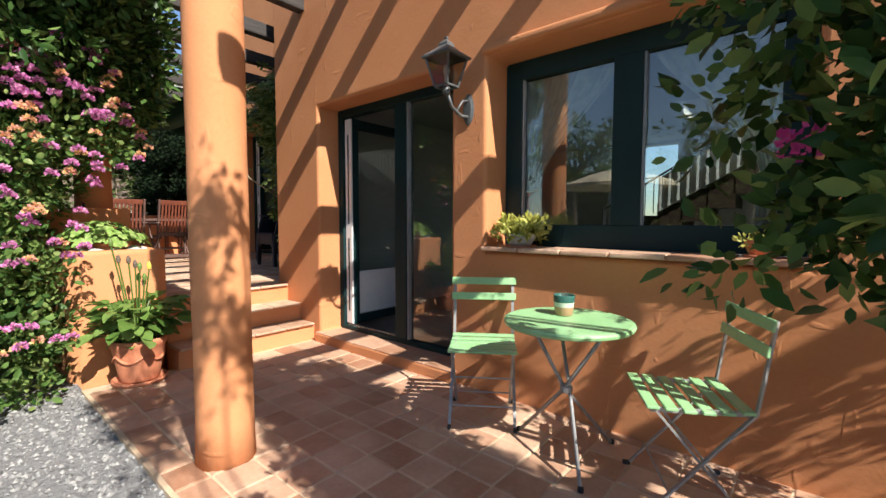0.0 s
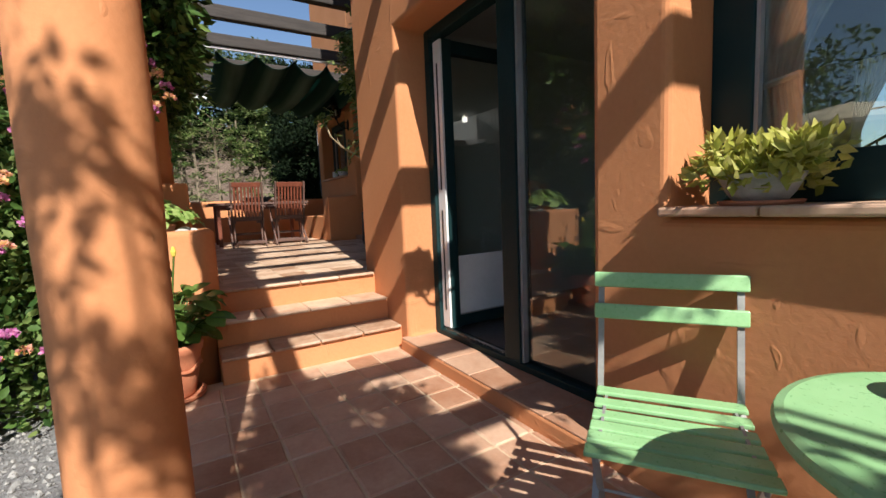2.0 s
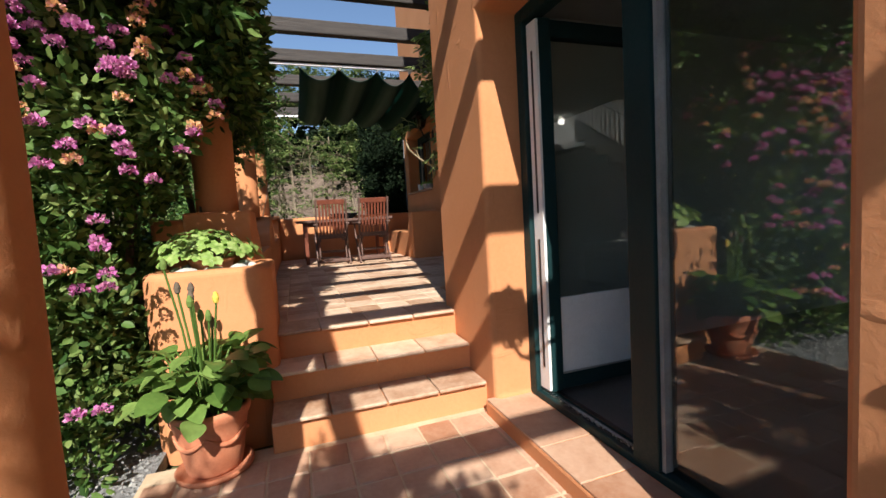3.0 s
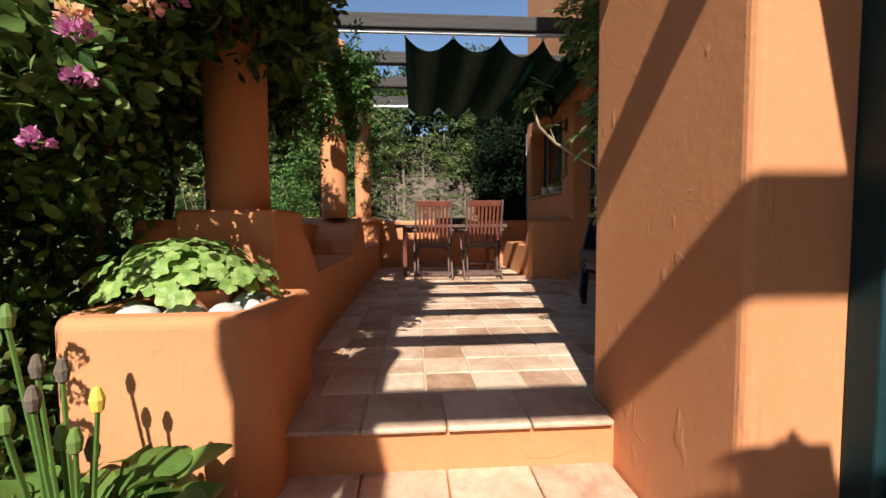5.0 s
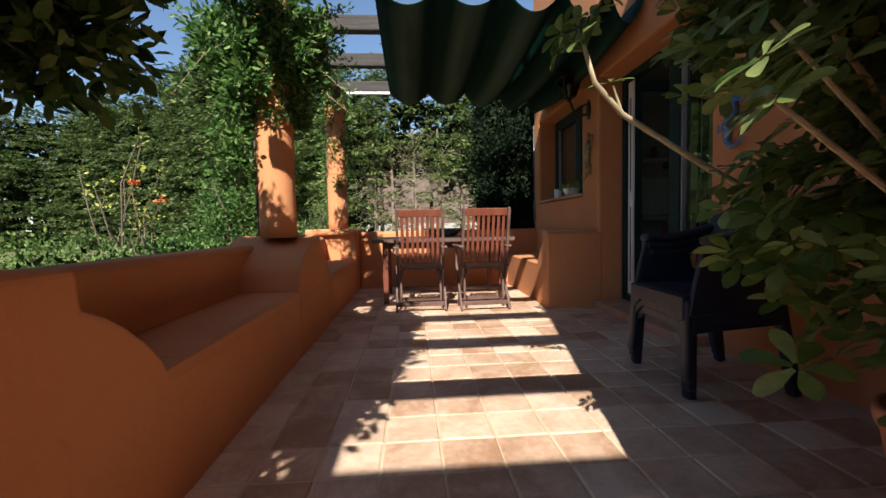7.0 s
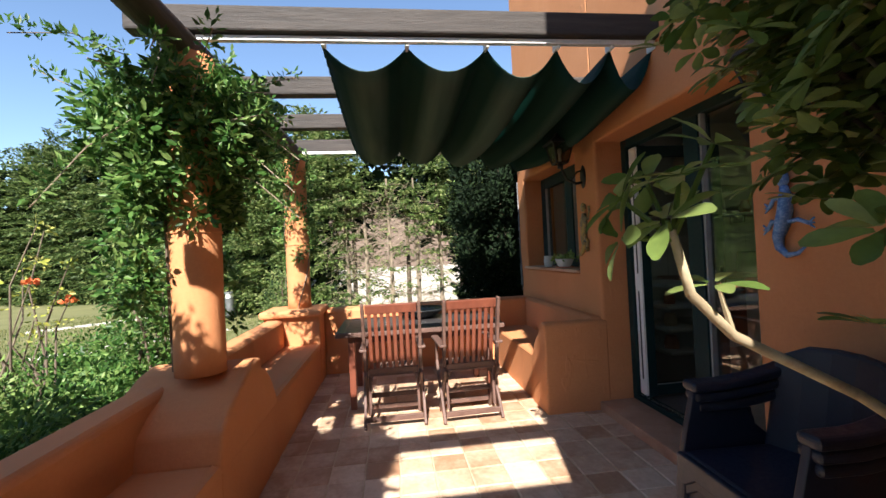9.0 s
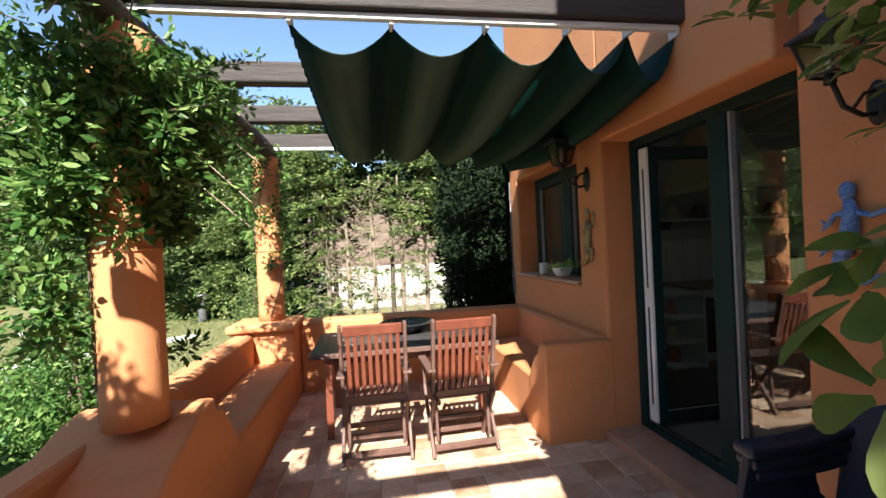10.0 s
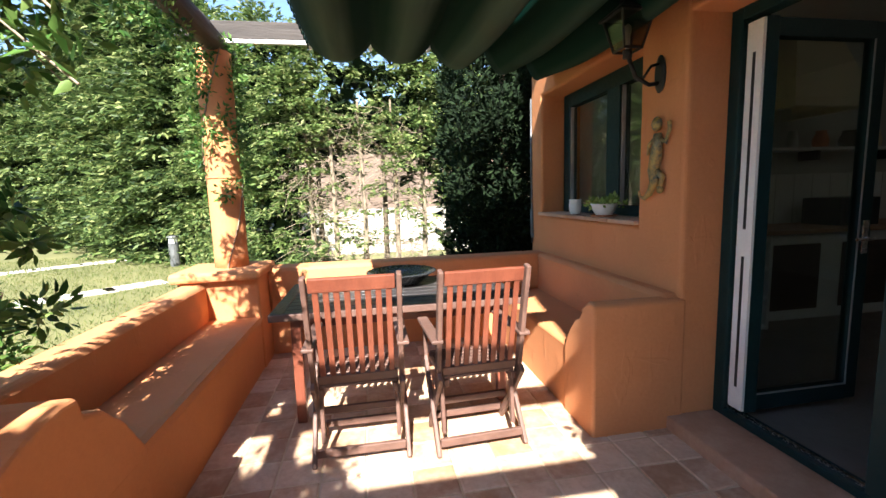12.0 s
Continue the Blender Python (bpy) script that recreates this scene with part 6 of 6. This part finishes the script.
# Hedge out of view, added so the lower reflections in the panes turn dark.
hedge("yard_hedge", [(-9.0, -15.5), (0.0, -16.5), (12.0, -14.0)], 3.6, 0.9, 40, "green hedge added behind the yard to darken the window reflections", HEDGE_LEAF, 0.26, 48)
tree((-6.5, -9.5), 5.5, 2.0, 110, 61, "broad green tree at the yard edge")
tree((-1.5, -12.5), 6.0, 2.4, 120, 62, "broad green tree at the yard edge")
tree((4.0, -9.0), 5.0, 1.8, 90, 63, "broad green tree at the yard edge")

ps = thing("parasol", "cream garden parasol out in the yard", "parasol", (-3.7, -5.8, -0.1))
part("pole", tube(bmesh.new(), [(0, 0, 0), (0, 0, 2.65)], 0.022, 10), WHITE, ps)
part("base", lathe(bmesh.new(), [(0, 0), (0.25, 0), (0.25, 0.06), (0.05, 0.1), (0, 0.1)], 24), STEEL, ps)
part("canopy", lathe(bmesh.new(), [(0, 2.68), (0.5, 2.58), (1.0, 2.42), (1.4, 2.26), (1.4, 2.18), (1.38, 2.18), (1.38, 2.25), (0.9, 2.42), (0, 2.64)], 8), CREAM, ps)
for k in range(8):
    a = math.pi * 2 * k / 8
    part("rib", tube(bmesh.new(), [(0.03 * math.cos(a), 0.03 * math.sin(a), 2.62), (1.37 * math.cos(a), 1.37 * math.sin(a), 2.24)], 0.008, 6), WHITE, ps)

# bougainvillea at the patio's end, reaching over the pergola
bg = thing("bougainvillea", "dark leafy bougainvillea with magenta bracts in a pot", "shrub", (0.55, 2.0, 0.0))
bp_ = part("pot", lathe(bmesh.new(), [(0, 0), (0.15, 0), (0.20, 0.2), (0.22, 0.36), (0.235, 0.38), (0.235, 0.42), (0.21, 0.42), (0.19, 0.36), (0, 0.35)], 32), IRON, bg, "dark glazed pot", True)
b = bmesh.new()
limbs(b, (0, 0, 0.3), [(0.2, 0.1, 2.6), (-0.2, 0.0, 2.3), (0.6, 0.1, 2.6), (-0.42, -1.05, 1.6), (-0.2, -0.9, 2.2), (0.1, -0.9, 3.4), (0.9, -0.8, 3.4)], 0.035, 0.008, 0.15, 5)
part("stem", b, BARK, bg)
# Unseen clumps, banded along the sun's slope, are added to streak the wall.
C = list(field((-0.15, 1.1), (-0.12, 0.38), (0.5, 2.8), 150, lambda x, y, z: math.sin((z - 0.885 * x) * 10 + 3 * y) > (0.62 if z - 0.885 * x > 1.1 else -0.3), 71)) + list(field((0.5, 2.3), (-0.25, 0.30), (1.1, 3.1), 60, lambda x, y, z: math.sin((z - x) * 9 + y * 4) > 0.3, 72)) + list(field((1.2, 2.6), (-0.7, 0.05), (0.5, 1.8), 120, None, 74))
P, D = clumps(C, rg.uniform(0.05, 0.12, len(C)), 54, 0.2)
leaf_part("leaves", P, D, 0.034, VINE_LEAF, bg, "green leaves, partly added out of view to shade the wall", aspect=0.6, droop=0.2, full=True)
C = [(-0.40 + rg.normal(0, 0.11), -1.05 + rg.normal(0, 0.12), rg.uniform(1.10, 2.0)) for _ in range(82)]
C += [(-0.15 + rg.normal(0, 0.12), -0.85 + rg.normal(0, 0.15), rg.uniform(0.95, 2.4)) for _ in range(64)]
P, D = clumps(C, rg.uniform(0.06, 0.16, len(C)), 60, 0.2)
leaf_part("hanging_leaves", P, D, 0.046, VINE_SHADED_LEAF, bg, "hanging leaves darkened to read as shaded", aspect=0.6, droop=0.2, full=True)
P, D = flower_heads([(-0.58, -0.60, 1.38), (-0.55, -0.60, 1.36), (-0.57, -0.62, 1.41), (-0.36, -0.6, 1.42), (-0.34, -0.58, 1.40), (-0.30, -0.6, 1.44)], 0.032, 14, 0.03)
leaf_part("bracts", P, D, 0.035, MAGENTA, bg, "magenta bracts", aspect=0.9)
# creeper lying over the pergola above the patio, unseen, added to dapple the floor
pv = thing("pergola_creeper", "leafy creeper over the pergola timbers, added out of view for dappled shade", "climber", (0.5, 1.0, 3.45))
# Holes in the spread let sun through to the table and the pillar.
C = field((0.35, 3.9), (-0.15, 1.30), (3.40, 3.62), 1750, lambda x, y, z: math.sin(x * 2.3 + y * 3.1) + math.sin(y * 5 - x) > -0.95 and (abs(y - 0.456 + 0.2 * x) > 0.24 or math.sin(x * 9) * math.sin(y * 11 + 1) > 0.25) and y < 1.30 - 0.35 * min(0.9, max(0, x - 1.1)), 73)
C = np.concatenate([C, field((0.6, 2.0), (0.55, 1.22), (3.40, 3.60), 260, lambda x, y, z: math.sin(x * 9) + math.sin(y * 13 + x * 4) > -0.6, 75)])
P, D = clumps(C, RNG.uniform(0.06, 0.16, len(C)), 22, 0.2)
leaf_part("leaves", P - [0.5, 1.0, 3.45], D, 0.065, VINE_LEAF, pv, aspect=0.5)
b = bmesh.new()
for k in range(6):
    y = -1.1 + 0.22 * k
    tube(b, [(x, y + 0.1 * math.sin(x * 2 + k), 0.02) for x in np.linspace(-0.2, 2.2, 12)], 0.008, 5)
part("stem", b, BARK, pv)

# umbrella plant in the shaded corner
up = thing("umbrella_plant", "umbrella plant with glossy whorled leaves on pale stems", "potted plant", (-5.05, 3.35, TOP))
clay_pot(up, 0.20, 0.34)
def whorl(bm, at, way, size, k=7):
    at, way = Vector(at), Vector(way).normalized()
    s = way.orthogonal().normalized()
    u = way.cross(s)
    for i in range(k):
        a = 2 * math.pi * i / k + rnd.uniform(-0.2, 0.2)
        d = (s * math.cos(a) + u * math.sin(a)) + way * rnd.uniform(-0.05, 0.35)
        broad_leaf(bm, at + d.normalized() * 0.012, d, way, size * rnd.uniform(0.8, 1.15), size * rnd.uniform(0.40, 0.48), 6, 0.18, 1.0)
O = Vector((-5.05, 3.35, TOP))
main = [(-5.05, 3.35, 0.85), (-5.25, 3.30, 1.25), (-5.60, 2.98, 1.60), (-5.52, 2.62, 1.77), (-5.47, 2.50, 1.86), (-5.44, 2.45, 1.97)]
part("branch", tube(bmesh.new(), [Vector(p) - O for p in main], [0.018, 0.015, 0.012, 0.010, 0.009, 0.007], 9), PALEBARK, up, "pale bare branch", True)
lv = bmesh.new()
rgw = random.Random(31)
for q, way, sz, k in (((-5.435, 2.44, 1.985), (0.1, -0.5, 0.8), 0.082, 7), ((-5.50, 2.40, 2.03), (-0.5, -0.6, 0.6), 0.08, 7), ((-5.44, 2.47, 2.06), (0.1, -0.2, 1.0), 0.08, 7), ((-5.53, 2.47, 2.06), (-0.5, 0.1, 0.8), 0.075, 6), ((-5.47, 2.38, 1.96), (-0.2, -0.9, 0.2), 0.07, 5), ((-5.40, 2.50, 2.10), (0.5, 0.3, 0.9), 0.075, 6)):
    part("branch", tube(bmesh.new(), [Vector((-5.445, 2.455, 1.955)) - O, Vector(q) - O], [0.006, 0.004], 6), UMBREL_LEAF, up, "green leaf stalk")
    whorl(lv, Vector(q) - O, way, sz * rgw.uniform(0.95, 1.05), k)
tw2 = [(-5.52, 2.62, 1.77), (-5.50, 2.58, 1.86)]
part("branch", tube(bmesh.new(), [Vector(p) - O for p in tw2], [0.007, 0.004], 6), PALEBARK, up)
whorl(lv, Vector((-5.50, 2.57, 1.87)) - O, (0.1, -0.3, 1), 0.065, 5)
rgp = random.Random(12)
for k in range(26):
    z = rgp.uniform(1.7, 3.0)
    tip = Vector((rgp.uniform(-5.95, -4.65), rgp.uniform(2.80, 3.62), z))
    if tip.x < -5.25 and z < 2.35:
        tip.z += 0.6
    root = Vector((-5.05 + rgp.uniform(-0.06, 0.06), 3.35 + rgp.uniform(-0.06, 0.06), 0.86))
    m1 = root.lerp(tip, 0.35) + Vector((rgp.uniform(-.12, .12), rgp.uniform(-.05, .12), 0.22))
    m2 = root.lerp(tip, 0.72) + Vector((rgp.uniform(-.12, .12), rgp.uniform(-.08, .10), 0.14))
    part("branch", tube(bmesh.new(), [root - O, m1 - O, m2 - O, tip - O], [0.015, 0.012, 0.008, 0.004], 7), PALEBARK if k % 3 else BARK, up, smooth=True)
    for j in range(13):
        whorl(lv, tip - O + Vector((rgp.uniform(-.26, .26), rgp.uniform(-.20, .20), rgp.uniform(-.26, .22))), (rgp.uniform(-.7, .7), rgp.uniform(-.9, .3), 0.8), rgp.uniform(0.065, 0.10), 6)
SIGHT_A, SIGHT_B = Vector((-5.50, 2.70, 1.95)), Vector((-6.66, 3.90, 2.02))
def in_sightline(p):
    """Whether p lies in the sightline kept free of leaves so the camera sees the lizard."""
    f = max(0.0, min(1.0, (p - SIGHT_A).dot(SIGHT_B - SIGHT_A) / (SIGHT_B - SIGHT_A).length_squared))
    return (p - SIGHT_A.lerp(SIGHT_B, f)).length < 0.32 + 0.06 * f


made = 0
while made < 85:
    tip = Vector((rgp.uniform(-5.95, -5.05), rgp.uniform(2.72, 3.45), rgp.uniform(1.35, 3.15)))
    # The last test cuts the crown on a plane aimed from the camera.
    if in_sightline(tip) or tip.z < 1.85 and tip.x < -5.25 or math.hypot(tip.x + 5.45, tip.y - 2.45) < 0.42 or tip.y + 0.966 * tip.x < -2.64 and tip.z < 2.5:
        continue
    made += 1
    if made % 3 == 0:
        root = Vector((-5.10, 3.35, 1.0))
        m1 = root.lerp(tip, 0.5) + Vector((rgp.uniform(-.1, .1), rgp.uniform(-.05, .1), 0.18))
        part("branch", tube(bmesh.new(), [root - O, m1 - O, tip - O], [0.011, 0.008, 0.004], 7), BARK, up, smooth=True)
    for j in range(8):
        q = tip + Vector((rgp.uniform(-.14, .14), rgp.uniform(-.12, .12), rgp.uniform(-.15, .15)))
        if not in_sightline(q):
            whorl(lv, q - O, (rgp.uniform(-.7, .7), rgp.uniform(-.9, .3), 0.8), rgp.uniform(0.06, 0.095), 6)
for k in range(44):
    a, r, z = rgp.uniform(0, 6.28), rgp.uniform(0, 1) ** 0.5, rgp.uniform(1.80, 2.90) if k % 6 else rgp.uniform(1.25, 1.50)
    tip = Vector((-5.235 + 0.22 * r * math.cos(a), 3.02 + 0.22 * r * math.sin(a), z))
    if k % 4 == 0:
        root = Vector((-5.06, 3.34, 0.95))
        part("branch", tube(bmesh.new(), [root - O, root.lerp(tip, 0.5) - O + Vector((0.02, 0.05, 0.12)), tip - O], [0.012, 0.008, 0.004], 7), PALEBARK, up, smooth=True)
    for j in range(5):
        whorl(lv, tip - O + Vector((rgp.uniform(-.10, .10), rgp.uniform(-.10, .10), rgp.uniform(-.10, .10))), (rgp.uniform(-.7, .7), rgp.uniform(-.9, .3), 0.7), rgp.uniform(0.065, 0.095), 7)
for k in range(30):
    a, r = rgp.uniform(0, 6.28), rgp.uniform(0, 1) ** 0.5
    tip = Vector((-5.72 + 0.16 * r * math.cos(a), 3.14 + 0.16 * r * math.sin(a), rgp.uniform(2.08, 2.85)))
    if k % 5 == 0:
        root = Vector((-5.08, 3.36, 0.95))
        part("branch", tube(bmesh.new(), [root - O, root.lerp(tip, 0.55) - O + Vector((0.03, 0.10, 0.15)), tip - O], [0.012, 0.008, 0.004], 7), BARK, up, smooth=True)
    for j in range(5):
        whorl(lv, tip - O + Vector((rgp.uniform(-.08, .08), rgp.uniform(-.08, .08), rgp.uniform(-.10, .10))), (rgp.uniform(-.7, .7), rgp.uniform(-.9, .3), 0.7), rgp.uniform(0.06, 0.09), 7)
for k in range(70):
    whorl(lv, Vector((rgp.uniform(-5.35, -4.68), rgp.uniform(2.85, 3.65), rgp.uniform(0.95, 1.35))) - O, (rgp.uniform(-.6, .6), rgp.uniform(-.9, .2), 0.8), rgp.uniform(0.07, 0.11), 6)
for tip in ((-4.80, 2.52, 1.62), (-4.95, 2.66, 1.82), (-5.05, 2.72, 2.05), (-4.75, 2.70, 1.95)):
    root = Vector((-5.02, 3.33, 0.86))
    t2 = Vector(tip)
    part("branch", tube(bmesh.new(), [root - O, root.lerp(t2, 0.5) - O + Vector((0, 0.06, 0.15)), t2 - O], [0.013, 0.009, 0.005], 7), PALEBARK, up)
    for j in range(3):
        whorl(lv, t2 - O + Vector((rgp.uniform(-.06, .06), rgp.uniform(-.05, .05), rgp.uniform(-.08, .05))), (rgp.uniform(-.4, .4), rgp.uniform(-.9, -.2), 0.8), rgp.uniform(0.07, 0.10))
part("leaves", lv, UMBREL_LEAF, up, "glossy whorled leaves", True)

# garden path slabs, bollard light
for x0, y0, x1, y1, k in ((-12.2, -3.6, -14.1, -1.55, 4), (-15.6, -6.3, -17.6, -3.9, 4)):
    for i in range(k):
        f = (i + 0.5) / k
        o = solo("path_slab", boxed(-0.43, 0.43, -0.22, 0.22, 0, 0.05, bev=0.012), PAVE, "pale stone path slab sunk in the lawn", "paving slab", "", False, "path slabs")
        o.matrix_basis = pose(x0 + (x1 - x0) * f, y0 + (y1 - y0) * f, LAWN_Z - 0.03, 0, 0, math.degrees(math.atan2(y1 - y0, x1 - x0)) + 3 * math.sin(i * 2.1))
bl = thing("bollard_light", "short grey garden bollard light", "garden lamp", (-16.1, -2.10, LAWN_Z))
part("post", lathe(bmesh.new(), [(0, 0), (0.10, 0), (0.10, 0.5), (0, 0.5)], 16), IRONGREY, bl)
part("lens", lathe(bmesh.new(), [(0.085, 0.5), (0.085, 0.62)], 16), WHITE, bl, "pale lamp lens")
part("cap", lathe(bmesh.new(), [(0, 0.66), (0.11, 0.65), (0.12, 0.62), (0, 0.62)], 16), IRONGREY, bl)
# lawn blades near the wall
n = 26000
P = scatter_box(n, (-18.5, -8.5), (-7.5, 0.4), (LAWN_Z, LAWN_Z + 0.004))
leaf_part("grass", P, np.tile([0, 0, 1.0], (n, 1)), 0.055, GRASS, aspect=0.16, spread=0.5)
tagged(bpy.data.objects["grass"], "short dry grass of the lawn", "grass", "", "stuff")

# ---- gravel stones ----
k = 15000
P = np.concatenate([scatter_box(k, (-4.2, 1.2), (-1.8, 0.60), (-0.032, -0.022))])
S = RNG.uniform(0.006, 0.016, (len(P), 1, 1)) * RNG.uniform(0.6, 1.3, (len(P), 6, 1))
octa = np.array([(1, 0, 0), (0, 1, 0), (-1, 0, 0), (0, -1, 0), (0, 0, 0.8), (0, 0, -0.8)], float)
ang = RNG.uniform(0, 6.28, len(P))
ro = np.stack([np.cos(ang), -np.sin(ang), np.sin(ang), np.cos(ang)], 1).reshape(-1, 2, 2)
V = np.repeat(octa[None], len(P), 0) * S
V[:, :, :2] = np.einsum("nij,nkj->nki", ro, V[:, :, :2])
V += P[:, None, :]
fc = np.array([(0, 1, 4), (1, 2, 4), (2, 3, 4), (3, 0, 4), (1, 0, 5), (2, 1, 5), (3, 2, 5), (0, 3, 5)])
Fc = (fc[None] + (np.arange(len(P)) * 6)[:, None, None]).reshape(-1, 3)
gs = mesh_part("gravel_stones", V.reshape(-1, 3).tolist(), Fc.tolist(), PEBBLE)
tagged(gs, "loose pale grey gravel stones", "gravel", "", "stuff")

# ---- tiles ----
def tile_mesh(w, d, h, seed, gap=0.010, mat=TILE):
    """A slightly uneven tile with a chamfered rim, its top at nought."""
    rg_ = random.Random(seed)
    bm = bmesh.new()
    j = lambda: rg_.uniform(-0.003, 0.003)
    a, b, c = w / 2 - gap / 2, d / 2 - gap / 2, 0.007
    lo = [bm.verts.new((sx * a + j(), sy * b + j(), -h)) for sx, sy in ((-1, -1), (1, -1), (1, 1), (-1, 1))]
    mi = [bm.verts.new((v.co.x, v.co.y, -0.005)) for v in lo]
    hi = [bm.verts.new((v.co.x * (1 - c / a), v.co.y * (1 - c / b), rg_.uniform(-0.0012, 0.0012))) for v in mi]
    for p, q in ((lo, mi), (mi, hi)):
        for k in range(4):
            bm.faces.new((p[k], p[(k + 1) % 4], q[(k + 1) % 4], q[k]))
    bm.faces.new(hi)
    bmesh.ops.recalc_face_normals(bm, faces=bm.faces)
    return finish("tile", bm, mat)


def lay(parent, meshes, places, seed):
    rg_ = random.Random(seed)
    for x, y, z, rz in places:
        o = new("tile", rg_.choice(meshes))
        o.parent = parent
        o.matrix_basis = pose(x, y, z, rg_.uniform(-0.3, 0.3), rg_.uniform(-0.3, 0.3), rz + rg_.choice((0, 180)))


pt = tagged(new("patio_floor"), "weathered terracotta patio tiles with pale joints", "floor", "", "structure")
PX, PY = 0.21, 0.199
ms_ = [tile_mesh(PX, PY, 0.03, i, 0.009) for i in range(5)]
edge_ = [tile_mesh(PX, 0.155, 0.03, 5 + i, 0.009) for i in range(3)]
lay(pt, edge_, [(-3.77 + PX * (i + 0.5), 0.698, 0.0, 0) for i in range(27)], 3)
lay(pt, ms_, [(-3.77 + PX * (i + 0.5), 0.780 + PY * (j + 0.5), 0.0, 0) for i in range(27) for j in range(9)], 1)
tf = tagged(new("terrace_floor"), "worn terracotta terrace tiles in straight rows", "floor", "", "structure")
W2 = 0.228
ms2 = [tile_mesh(W2, W2, 0.03, 10 + i, 0.007, TILE_PALE) for i in range(5)]
lay(tf, ms2, [(-4.625 - W2 * (i + 0.5), 1.185 + W2 * j, TOP, 0) for i in range(25) for j in range(12)], 2)
for i in range(3):
    sp_ = tagged(new("tread_%d" % (i + 1)), "terracotta tread tiles with a rounded nosing", "step", "", "structure")
    m4 = [finish("tile", boxed(-0.16, 0.16, -0.152, 0.152, -0.022, 0.0, bev=0.008), TILE_PALE) for _ in range(1)]
    for j in range(4):
        o = new("tile", m4[0])
        o.parent = sp_
        o.matrix_basis = pose(-3.80 - 0.25 * i - 0.145, 1.20 + 0.155 + 0.31 * j, STEP * (i + 1) + (0.003 if i == 2 else 0), 0, 0, 0)
# threshold tiles
tt = tagged(new("threshold_tiles"), "terracotta tiles on the front threshold", "floor", "", "structure")
mt = finish("tile", boxed(-0.146, 0.146, -0.14, 0.14, -0.012, 0.0, bev=0.004), TILE)
for j in range(6):
    o = new("tile", mt)
    o.parent = tt
    o.matrix_basis = pose(-3.58 + 0.298 * j, 2.545, 0.094, 0, 0, 0)
